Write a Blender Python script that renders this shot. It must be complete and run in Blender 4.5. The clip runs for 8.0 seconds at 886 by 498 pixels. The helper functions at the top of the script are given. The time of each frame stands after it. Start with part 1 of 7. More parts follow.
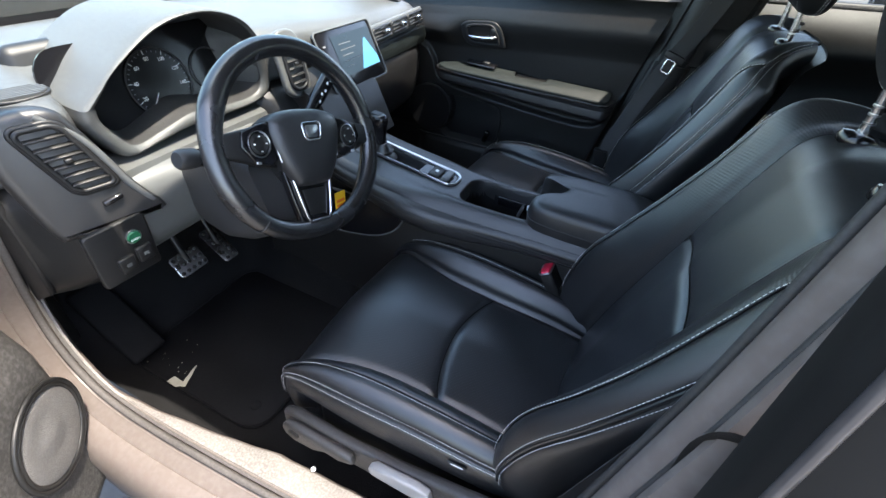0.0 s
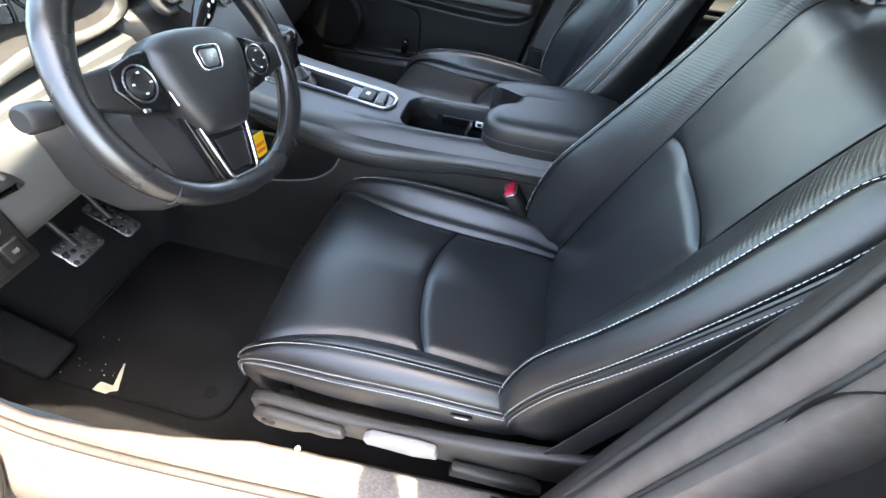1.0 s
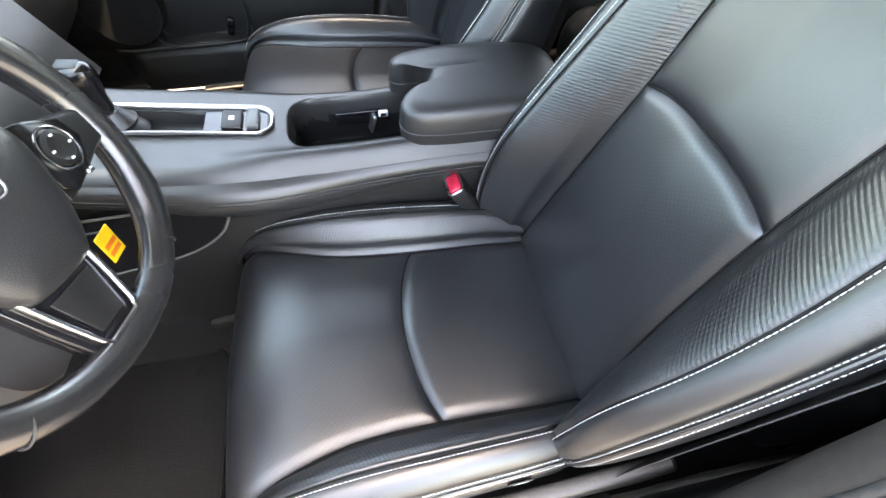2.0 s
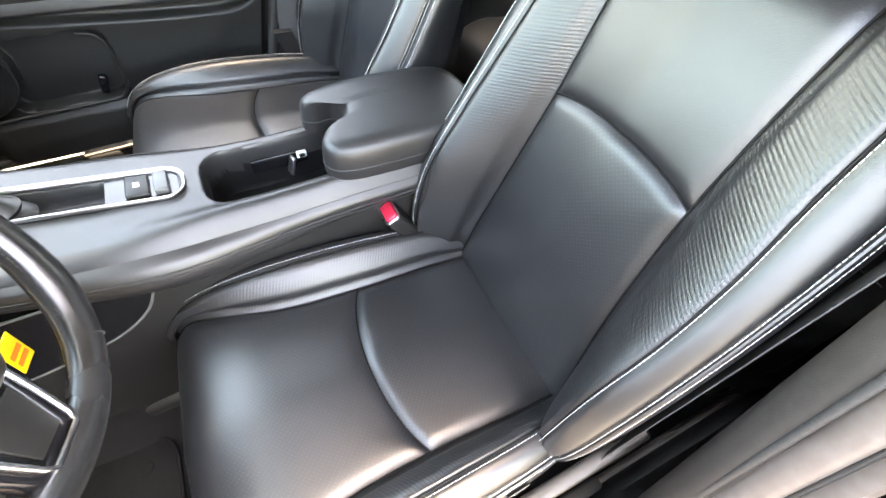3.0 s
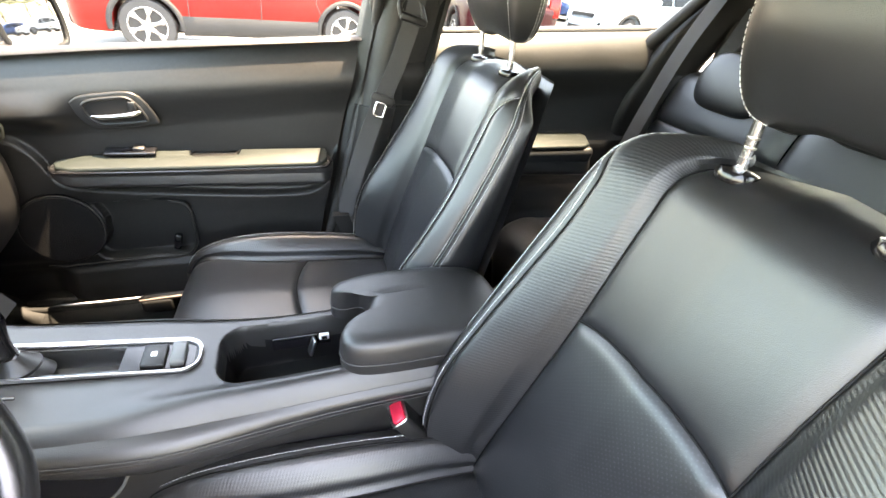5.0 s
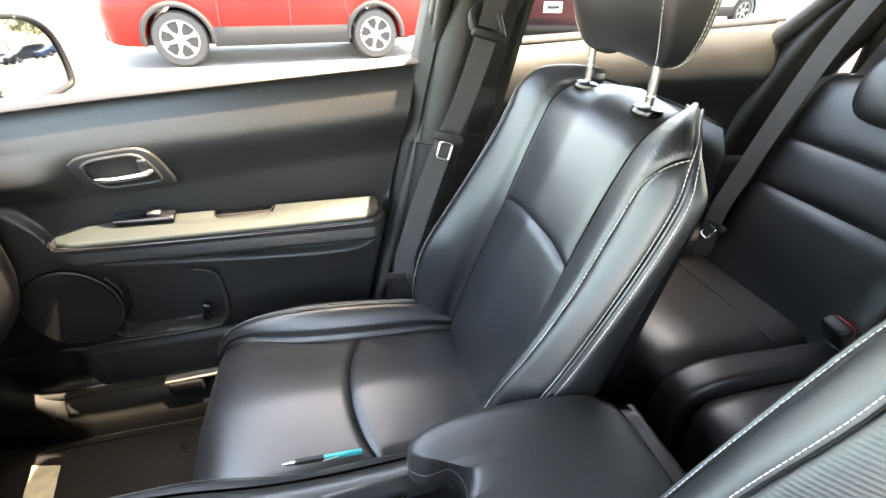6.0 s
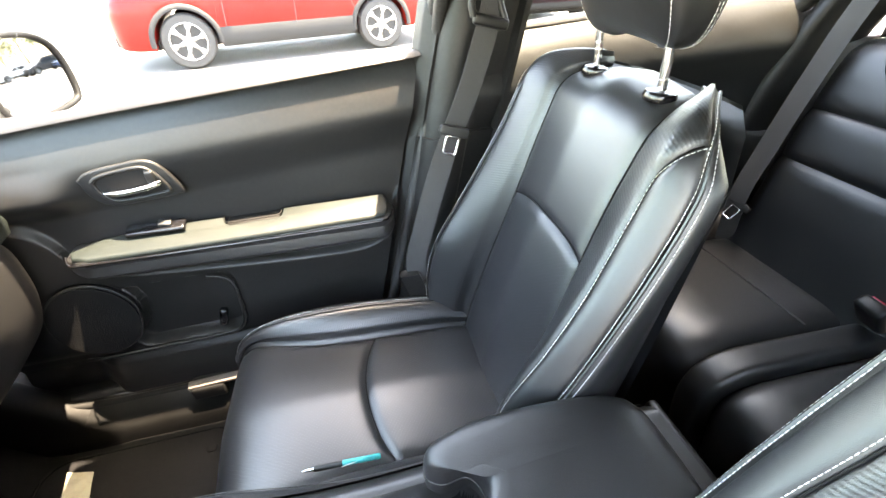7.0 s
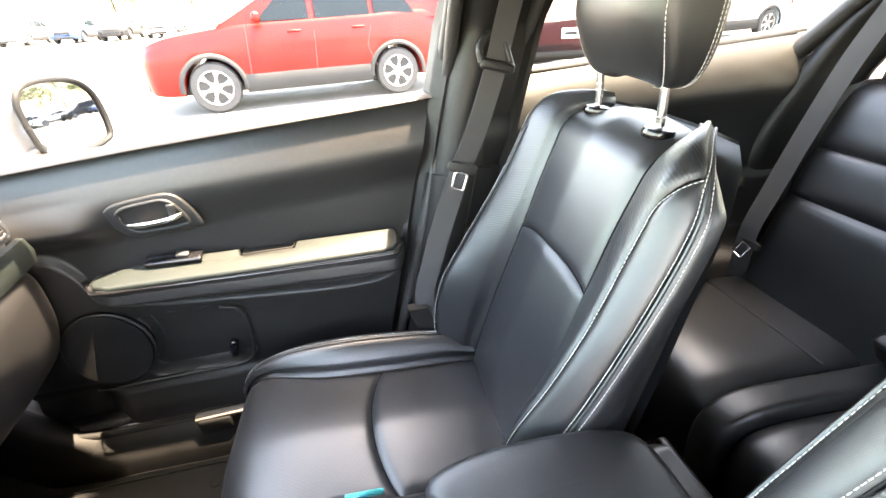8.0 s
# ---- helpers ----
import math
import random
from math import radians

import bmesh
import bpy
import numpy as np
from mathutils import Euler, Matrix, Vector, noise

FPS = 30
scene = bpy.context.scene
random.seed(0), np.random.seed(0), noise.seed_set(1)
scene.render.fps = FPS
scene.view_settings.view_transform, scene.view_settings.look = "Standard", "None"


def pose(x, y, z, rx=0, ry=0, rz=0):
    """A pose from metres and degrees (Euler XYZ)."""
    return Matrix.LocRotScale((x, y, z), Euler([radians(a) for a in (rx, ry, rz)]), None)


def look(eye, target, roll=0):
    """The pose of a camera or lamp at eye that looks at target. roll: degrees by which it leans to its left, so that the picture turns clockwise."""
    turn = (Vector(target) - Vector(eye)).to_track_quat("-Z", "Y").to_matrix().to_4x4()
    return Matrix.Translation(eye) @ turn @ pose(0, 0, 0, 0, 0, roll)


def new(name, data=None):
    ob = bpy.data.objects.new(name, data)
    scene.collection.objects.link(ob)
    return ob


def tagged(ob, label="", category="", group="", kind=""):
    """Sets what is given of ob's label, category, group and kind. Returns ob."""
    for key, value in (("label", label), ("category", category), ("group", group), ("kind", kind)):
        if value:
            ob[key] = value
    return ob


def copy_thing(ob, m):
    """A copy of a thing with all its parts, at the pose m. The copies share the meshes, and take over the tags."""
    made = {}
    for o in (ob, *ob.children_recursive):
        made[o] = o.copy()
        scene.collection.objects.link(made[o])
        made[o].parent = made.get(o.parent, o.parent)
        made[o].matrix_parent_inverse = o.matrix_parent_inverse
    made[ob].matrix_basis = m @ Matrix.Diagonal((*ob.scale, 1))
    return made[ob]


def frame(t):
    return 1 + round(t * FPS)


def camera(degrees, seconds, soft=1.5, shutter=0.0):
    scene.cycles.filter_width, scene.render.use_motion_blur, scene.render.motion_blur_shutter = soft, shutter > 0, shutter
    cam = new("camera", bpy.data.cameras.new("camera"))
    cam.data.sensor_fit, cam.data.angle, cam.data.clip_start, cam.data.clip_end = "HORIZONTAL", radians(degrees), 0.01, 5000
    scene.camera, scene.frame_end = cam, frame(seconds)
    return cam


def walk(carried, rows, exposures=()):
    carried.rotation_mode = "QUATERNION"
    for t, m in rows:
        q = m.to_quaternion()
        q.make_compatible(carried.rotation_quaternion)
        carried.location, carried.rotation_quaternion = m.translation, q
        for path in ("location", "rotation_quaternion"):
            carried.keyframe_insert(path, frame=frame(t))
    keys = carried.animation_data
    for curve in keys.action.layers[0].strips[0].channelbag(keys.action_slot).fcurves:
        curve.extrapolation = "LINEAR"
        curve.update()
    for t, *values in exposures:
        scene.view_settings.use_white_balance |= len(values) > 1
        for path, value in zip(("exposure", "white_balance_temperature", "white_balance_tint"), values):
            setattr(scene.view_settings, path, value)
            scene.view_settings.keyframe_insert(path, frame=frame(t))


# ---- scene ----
cam = camera(90.1, 8.0)
PATH = [
    (0, (0.006, -0.918, 1.353), (-0.607, 0.515, 0.1), 4.9),
    (0.5, (-0.047, -0.887, 1.324), (-0.52, 0.503, -0.034), 5.5),
    (1, (-0.096, -0.85, 1.297), (-0.294, 0.476, -0.187), 5.8),
    (1.5, (-0.164, -0.72, 1.27), (-0.101, 0.494, -0.318), 4.3),
    (1.7, (-0.188, -0.671, 1.262), (-0.034, 0.498, -0.354), 3.7),
    (2.8, (-0.263, -0.619, 1.268), (0.301, 0.427, -0.34), 4.5),
    (3, (-0.254, -0.617, 1.271), (0.374, 0.457, -0.295), 4.9),
    (3.5, (-0.244, -0.619, 1.283), (0.544, 0.588, -0.104), 5.2),
    (4, (-0.216, -0.619, 1.318), (0.645, 0.721, 0.108), 5.6),
    (4.2, (-0.205, -0.613, 1.334), (0.665, 0.762, 0.171), 6.0),
    (5.3, (-0.196, -0.514, 1.305), (0.321, 1.116, 0.267), 4.7),
    (5.5, (-0.206, -0.401, 1.311), (0.295, 1.2, 0.222), 4.3),
    (6, (-0.21, -0.25, 1.321), (0.246, 1.37, 0.24), 1.4),
    (6.5, (-0.198, -0.225, 1.329), (0.222, 1.384, 0.218), -0.8),
    (7, (-0.19, -0.228, 1.328), (0.18, 1.381, 0.2), -2.8),
    (7.5, (-0.197, -0.237, 1.319), (0.137, 1.386, 0.199), -3.8),
    (8, (-0.185, -0.249, 1.324), (0.157, 1.463, 0.35), -3.1),
]
walk(cam, [(t, look(eye, target, roll)) for t, eye, target, roll in PATH],
     exposures=[(0.0, 3.12, 6900, 10), (0.4, 3.78, 7100, 10), (0.7, 4.02, 7300, 10), (1.0, 4.35, 7900, 11), (1.5, 4.72, 8600, 12), (3.0, 5.65, 10200, 15), (4.2, 5.4, 10300, 15), (5.5, 5.27, 9800, 15), (7.0, 5.57, 9500, 14), (8.0, 5.65, 9800, 17)])

# --- world, sun and exposure ---
SUN_DIR = Vector((0.30, 0.0, 0.95)).normalized()
world = bpy.data.worlds.new("world")
scene.world = world
world.use_nodes = True
wn = world.node_tree.nodes
sky = wn.new("ShaderNodeTexSky")
sky.sky_type = "NISHITA"
sky.sun_disc = False
sky.dust_density = 2.0
sky.sun_elevation = math.asin(SUN_DIR.z)
sky.sun_rotation = math.atan2(SUN_DIR.x, SUN_DIR.y)
wn["Background"].inputs[1].default_value = 0.15
world.node_tree.links.new(sky.outputs[0], wn["Background"].inputs[0])
sun_data = bpy.data.lights.new("sun", "SUN")
sun_data.energy, sun_data.angle, sun_data.color = 2.0, radians(0.6), (1.0, 0.95, 0.88)
sun = new("sun", sun_data)
sun.matrix_world = look(SUN_DIR * 20, (0, 0, 0))

# --- materials ---


def material(name, color, rough=0.5, metal=0.0, var=0.25, scale=6.0, grain=0.0, grain_scale=900.0, coat=0.0, spec=0.5, dust=0.0, folds=0.0):
    """Principled surface with cloudy wear, fine grain relief and, where asked, pale dust."""
    m = bpy.data.materials.new(name)
    m.use_nodes = True
    nt = m.node_tree
    b = nt.nodes["Principled BSDF"]
    b.inputs["Metallic"].default_value = metal
    b.inputs["Specular IOR Level"].default_value = spec
    b.inputs["Coat Weight"].default_value = coat
    tc = nt.nodes.new("ShaderNodeTexCoord")
    big = nt.nodes.new("ShaderNodeTexNoise")
    big.inputs["Scale"].default_value = scale
    big.inputs["Detail"].default_value = 6.0
    nt.links.new(tc.outputs["Object"], big.inputs["Vector"])
    ramp = nt.nodes.new("ShaderNodeMapRange")
    ramp.inputs["From Min"].default_value, ramp.inputs["From Max"].default_value = 0.3, 0.7
    ramp.inputs["To Min"].default_value, ramp.inputs["To Max"].default_value = 1 - var, 1 + var
    nt.links.new(big.outputs["Fac"], ramp.inputs["Value"])
    mul = nt.nodes.new("ShaderNodeVectorMath")
    mul.operation = "SCALE"
    mul.inputs[0].default_value = color
    nt.links.new(ramp.outputs[0], mul.inputs["Scale"])
    col = mul.outputs[0]
    if dust:
        dn = nt.nodes.new("ShaderNodeTexNoise")
        dn.inputs["Scale"].default_value, dn.inputs["Detail"].default_value = scale * 26, 12.0
        nt.links.new(tc.outputs["Object"], dn.inputs["Vector"])
        dr = nt.nodes.new("ShaderNodeMapRange")
        dr.inputs["From Min"].default_value, dr.inputs["From Max"].default_value = 0.42, 0.85
        dr.inputs["To Max"].default_value = dust
        nt.links.new(dn.outputs["Fac"], dr.inputs["Value"])
        mx = nt.nodes.new("ShaderNodeMix")
        mx.data_type = "RGBA"
        mx.inputs["B"].default_value = (0.33, 0.32, 0.305, 1)
        nt.links.new(dr.outputs[0], mx.inputs["Factor"])
        nt.links.new(col, mx.inputs["A"])
        col = mx.outputs["Result"]
    nt.links.new(col, b.inputs["Base Color"])
    rr = nt.nodes.new("ShaderNodeMapRange")
    rr.inputs["From Min"].default_value, rr.inputs["From Max"].default_value = 0.3, 0.7
    rr.inputs["To Min"].default_value, rr.inputs["To Max"].default_value = max(rough * 0.85, 0.01), min(rough * 1.15, 1)
    nt.links.new(big.outputs["Fac"], rr.inputs["Value"])
    nt.links.new(rr.outputs[0], b.inputs["Roughness"])
    if grain:
        fine = nt.nodes.new("ShaderNodeTexVoronoi")
        fine.inputs["Scale"].default_value = grain_scale
        nt.links.new(tc.outputs["Object"], fine.inputs["Vector"])
        crease = nt.nodes.new("ShaderNodeTexNoise")
        crease.inputs["Scale"].default_value, crease.inputs["Detail"].default_value = grain_scale / 14, 8.0
        nt.links.new(tc.outputs["Object"], crease.inputs["Vector"])
        add = nt.nodes.new("ShaderNodeMath")
        add.operation = "ADD"
        nt.links.new(fine.outputs["Distance"], add.inputs[0])
        nt.links.new(crease.outputs["Fac"], add.inputs[1])
        bump = nt.nodes.new("ShaderNodeBump")
        bump.inputs["Strength"].default_value, bump.inputs["Distance"].default_value = grain, 0.0006
        nt.links.new(add.outputs[0], bump.inputs["Height"])
        nt.links.new(bump.outputs[0], b.inputs["Normal"])
        if folds:
            wide = nt.nodes.new("ShaderNodeTexNoise")
            wide.inputs["Scale"].default_value, wide.inputs["Detail"].default_value, wide.inputs["Distortion"].default_value = 24.0, 3.0, 0.0
            nt.links.new(tc.outputs["Object"], wide.inputs["Vector"])
            soft = nt.nodes.new("ShaderNodeBump")
            soft.inputs["Strength"].default_value, soft.inputs["Distance"].default_value = folds, 0.004
            nt.links.new(wide.outputs["Fac"], soft.inputs["Height"])
            nt.links.new(soft.outputs[0], bump.inputs["Normal"])
    return m


def weave(name, color, rough, period=0.0042, depth=0.5, holes=False):
    """Leather with a pressed ribbed weave, or with rows of small punched holes."""
    m = material(name, color, rough, 0, 0.18, 5.0, 0.18, 900.0, spec=0.8, folds=0.09)
    nt = m.node_tree
    b = nt.nodes["Principled BSDF"]
    uv = nt.nodes.new("ShaderNodeUVMap")
    sep = nt.nodes.new("ShaderNodeSeparateXYZ")
    nt.links.new(uv.outputs[0], sep.inputs[0])

    def wave(src, p, phase=0.0):
        k = nt.nodes.new("ShaderNodeMath")
        k.operation = "MULTIPLY_ADD"
        k.inputs[1].default_value, k.inputs[2].default_value = 2 * math.pi / p, phase
        nt.links.new(src, k.inputs[0])
        s = nt.nodes.new("ShaderNodeMath")
        s.operation = "SINE"
        nt.links.new(k.outputs[0], s.inputs[0])
        return s.outputs[0]

    def op(kind, a, c):
        n = nt.nodes.new("ShaderNodeMath")
        n.operation = kind
        for i, v in enumerate((a, c)):
            if isinstance(v, (int, float)):
                n.inputs[i].default_value = v
            else:
                nt.links.new(v, n.inputs[i])
        return n.outputs[0]
    if holes:
        h = op("MULTIPLY", wave(sep.outputs["X"], period), wave(sep.outputs["Y"], period))
        hole = op("GREATER_THAN", h, 0.72)
        h = op("MULTIPLY", hole, -1.0)
        src = b.inputs["Base Color"].links[0].from_socket
        mx = nt.nodes.new("ShaderNodeMix")
        mx.data_type = "RGBA"
        mx.inputs["B"].default_value = (0.024, 0.025, 0.028, 1)
        nt.links.new(hole, mx.inputs["Factor"])
        nt.links.new(src, mx.inputs["A"])
        nt.links.new(mx.outputs["Result"], b.inputs["Base Color"])
    else:
        diag = op("ADD", sep.outputs["Y"], op("MULTIPLY", sep.outputs["X"], 0.35))
        h = op("ADD", wave(diag, period), op("MULTIPLY", wave(sep.outputs["X"], period * 1.2), 0.35))
    old = b.inputs["Normal"].links[0].from_node
    bump = nt.nodes.new("ShaderNodeBump")
    bump.inputs["Strength"].default_value, bump.inputs["Distance"].default_value = depth, 0.0005
    nt.links.new(h, bump.inputs["Height"])
    nt.links.new(old.outputs[0], bump.inputs["Normal"])
    nt.links.new(bump.outputs[0], b.inputs["Normal"])
    return m


def glass(name, tint=(1, 1, 1), gloss=0.06, rough=0.0):
    m = bpy.data.materials.new(name)
    m.use_nodes = True
    nt = m.node_tree
    nt.nodes.remove(nt.nodes["Principled BSDF"])
    tr, gl, mx = nt.nodes.new("ShaderNodeBsdfTransparent"), nt.nodes.new("ShaderNodeBsdfGlossy"), nt.nodes.new("ShaderNodeMixShader")
    fr = nt.nodes.new("ShaderNodeFresnel")
    fr.inputs[0].default_value = 1.45
    tr.inputs[0].default_value = (*tint, 1)
    gl.inputs["Roughness"].default_value = rough
    nt.links.new(fr.outputs[0], mx.inputs[0])
    nt.links.new(tr.outputs[0], mx.inputs[1])
    nt.links.new(gl.outputs[0], mx.inputs[2])
    nt.links.new(mx.outputs[0], nt.nodes["Material Output"].inputs[0])
    return m


LEATHER = material("black leather", (0.0092, 0.0101, 0.0114), 0.385, 0, 0.25, 5.0, 0.22, 1100.0, spec=0.85, folds=0.13)
LEATHER_RIB = weave("ribbed black leather", (0.0092, 0.0101, 0.0114), 0.38, 0.0050, 0.15)
LEATHER_HOLES = weave("perforated black leather", (0.0085, 0.0095, 0.0110), 0.37, 0.0072, 0.6, holes=True)
WORN_LEATHER = material("leather worn shiny", (0.012, 0.012, 0.0125), 0.26, 0, 0.25, 14.0, 0.12, 1100.0, spec=1.0)
PADDED = material("padded black vinyl", (0.0135, 0.0135, 0.014), 0.40, 0, 0.18, 6.0, 0.3, 900.0, spec=0.7, folds=0.05)
PLASTIC = material("black grained plastic", (0.009, 0.009, 0.009), 0.45, 0, 0.15, 5.0, 0.16, 1100.0, spec=0.4, dust=0.012)
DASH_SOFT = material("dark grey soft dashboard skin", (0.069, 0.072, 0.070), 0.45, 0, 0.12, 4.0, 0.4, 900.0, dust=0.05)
TRIM_GREY = material("grey satin trim", (0.085, 0.088, 0.085), 0.38, 0, 0.12, 5.0)
PAD_GREY = material("sun-bleached grey arm pad", (0.0060, 0.0092, 0.0083), 0.55, 0, 0.12, 7.0, 0.35, 800.0, spec=0.3)
GLOSS = material("piano black", (0.006, 0.006, 0.007), 0.16, 0, 0.1, 8.0)
CHROME = material("chrome", (0.75, 0.75, 0.76), 0.20, 1.0, 0.08, 9.0)
SATIN = material("satin silver", (0.55, 0.55, 0.56), 0.28, 1.0, 0.08, 9.0)
CARPET = material("black carpet", (0.0075, 0.0075, 0.0078), 0.95, 0, 0.35, 14.0, 1.0, 420.0, spec=0.08, dust=0.008)
MAT_RUBBER = material("dusty black floor mat", (0.0058, 0.0058, 0.0062), 0.8, 0, 0.5, 7.0, 0.8, 500.0, spec=0.1, dust=0.010)
SEAL = material("black rubber seal", (0.02, 0.02, 0.02), 0.55, 0, 0.2, 12.0, 0.3, 500.0, dust=0.06)
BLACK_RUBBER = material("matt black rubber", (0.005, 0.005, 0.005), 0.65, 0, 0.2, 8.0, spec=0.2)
# paler copy of SEAL: sunlight on the driver's sill is in the colour, plus dust
SEAL_SUNLIT = material("dusty rubber seal in sunlit grey", (0.055, 0.050, 0.047), 0.7, 0, 0.2, 9.0, 0.1, 900.0, spec=0.3, dust=0.12)
PAINT = material("grey metallic car paint", (0.055, 0.052, 0.054), 0.3, 0.4, 0.1, 3.0, coat=0.6, dust=0.08)
JAMB = material("dusty painted door jamb", (0.102, 0.084, 0.075), 0.42, 0.0, 0.12, 3.0, spec=0.4, dust=0.12)
THREAD = material("white thread", (0.68, 0.68, 0.66), 0.7, 0, 0.1, 40.0)
SCUFF = material("dusty scuffed sill paint", (0.140, 0.128, 0.118), 0.75, 0.0, 0.3, 9.0, 0.25, 420.0, spec=0.25, dust=0.5)
BELT = material("dark grey belt webbing", (0.042, 0.041, 0.041), 0.7, 0, 0.15, 20.0, 0.8, 900.0)
# browner and paler than PLASTIC: light bounced off the sill is in the colour
PILLAR_TRIM = material("dusty dark pillar plastic with taupe bounce light", (0.024, 0.021, 0.019), 0.55, 0, 0.15, 4.0, 0.2, 900.0, spec=0.3, dust=0.04)
RED = material("red plastic", (0.55, 0.02, 0.05), 0.35, 0, 0.1, 12.0)
FABRIC = material("pale grey headliner fabric", (0.36, 0.355, 0.345), 0.9, 0, 0.1, 8.0, 0.5, 900.0)
WHITE = material("white plastic", (0.75, 0.75, 0.73), 0.5, 0, 0.08, 20.0)
GLASS = glass("clear glass", (0.93, 0.96, 0.94))
WINDSCREEN = glass("green tinted windscreen glass", (0.78, 0.91, 0.88))
PRIVACY = glass("tinted privacy glass", (0.50, 0.53, 0.52))

# --- mesh helpers ---


def thing(name, label, category, at=(0, 0, 0), group="", kind=""):
    ob = new(name)
    ob.location = at
    ob.empty_display_size = 0.05
    return tagged(ob, label, category, group, kind)


def part(name, bm, mat, parent=None, label="", smooth=True):
    me = bpy.data.meshes.new(name)
    bm.normal_update()
    for f in bm.faces:
        f.smooth = smooth
    bm.to_mesh(me)
    bm.free()
    me.materials.append(mat)
    if smooth:
        me.set_sharp_from_angle(angle=radians(48))
    ob = new(name, me)
    if parent:
        ob.parent = parent
        if parent.type == "EMPTY":
            ob.matrix_parent_inverse = Matrix.Translation(parent.location).inverted()
    if label:
        ob["label"] = label
    return ob


def solid(name, bm, mat, label, category, group="", kind="", smooth=True):
    return tagged(part(name, bm, mat, None, "", smooth), label, category, group, kind)


def lerp_table(table, t):
    """Smooth value from rows (t, value...)."""
    ts = [r[0] for r in table]
    if t <= ts[0]:
        return table[0][1:]
    if t >= ts[-1]:
        return table[-1][1:]
    i = max(k for k in range(len(ts)) if ts[k] <= t)
    i = min(i, len(ts) - 2)
    p0, p1, p2, p3 = (table[max(i - 1, 0)], table[i], table[i + 1], table[min(i + 2, len(ts) - 1)])
    f = (t - p1[0]) / (p2[0] - p1[0])
    out = []
    for k in range(1, len(p1)):
        m1 = (p2[k] - p0[k]) / (p2[0] - p0[0]) * (p2[0] - p1[0])
        m2 = (p3[k] - p1[k]) / (p3[0] - p1[0]) * (p2[0] - p1[0])
        out.append((2 * f**3 - 3 * f**2 + 1) * p1[k] + (f**3 - 2 * f**2 + f) * m1 + (-2 * f**3 + 3 * f**2) * p2[k] + (f**3 - f**2) * m2)
    return tuple(out)


def spline(points, n):
    """n points at even parameter steps along a smooth curve through points."""
    k = len(points) - 1
    table = [(i, *p) for i, p in enumerate(points)]
    return [Vector(lerp_table(table, k * j / (n - 1))) for j in range(n)]


def even(points, step):
    """Points every step metres along a polyline."""
    out, rest = [Vector(points[0])], 0.0
    for a, b in zip(points, points[1:]):
        a, b = Vector(a), Vector(b)
        d = (b - a).length
        s = step - rest
        while s <= d:
            out.append(a.lerp(b, s / d))
            s += step
        rest = (rest + d) % step
    return out


def grid(rows, wrap=False, uv=None, bm=None):
    """A sheet through rows of points; wrap closes each row."""
    bm = bm or bmesh.new()
    vs = [[bm.verts.new(p) for p in r] for r in rows]
    lay = bm.loops.layers.uv.verify() if uv else None
    n = len(rows[0])
    for i in range(len(rows) - 1):
        for j in range(n if wrap else n - 1):
            k = (j + 1) % n
            q = [(i, j), (i, k), (i + 1, k), (i + 1, j)]
            try:
                f = bm.faces.new([vs[a][b] for a, b in q])
            except ValueError:
                continue
            if uv:
                for loop, (a, b) in zip(f.loops, q):
                    loop[lay].uv = uv[a][b]
    return bm


def closed(rows, bm=None):
    """A tube-like skin through closed rows with capped ends, normals outward."""
    bm = grid(rows, True, None, bm)
    bm.verts.ensure_lookup_table()
    n = len(rows[0])
    tot = len(bm.verts)
    base = tot - n * len(rows)
    bm.faces.new([bm.verts[base + j] for j in range(n)])
    bm.faces.new([bm.verts[tot - n + j] for j in range(n)])
    bmesh.ops.recalc_face_normals(bm, faces=bm.faces)
    return bm


def tube(points, r, n=10, bm=None, squash=1.0):
    """A round bar along points; r may be a list."""
    pts = [Vector(p) for p in points]
    rows, up = [], None
    for i, p in enumerate(pts):
        d = (pts[min(i + 1, len(pts) - 1)] - pts[max(i - 1, 0)]).normalized()
        if up is None:
            up = d.orthogonal().normalized()
        up = (up - d * up.dot(d)).normalized()
        side = d.cross(up)
        rad = r[i] if isinstance(r, (list, tuple)) else r
        rows.append([p + rad * (math.cos(a) * up + squash * math.sin(a) * side) for a in (2 * math.pi * k / n for k in range(n))])
    return closed(rows, bm)


def box(size, at=(0, 0, 0), turn=(0, 0, 0), bevel=0.0, seg=2, bm=None):
    b2 = bmesh.new()
    bmesh.ops.create_cube(b2, size=1.0)
    for v in b2.verts:
        v.co = Vector((v.co.x * size[0], v.co.y * size[1], v.co.z * size[2]))
    if bevel:
        bmesh.ops.bevel(b2, geom=b2.edges[:], offset=min(bevel, min(size) * 0.49), segments=seg, profile=0.5, affect="EDGES")
    bmesh.ops.transform(b2, matrix=pose(*at, *turn), verts=b2.verts)
    return join(bm, b2)


def join(bm, b2):
    if bm is None:
        return b2
    me = bpy.data.meshes.new("tmp")
    b2.to_mesh(me)
    b2.free()
    bm.from_mesh(me)
    bpy.data.meshes.remove(me)
    return bm


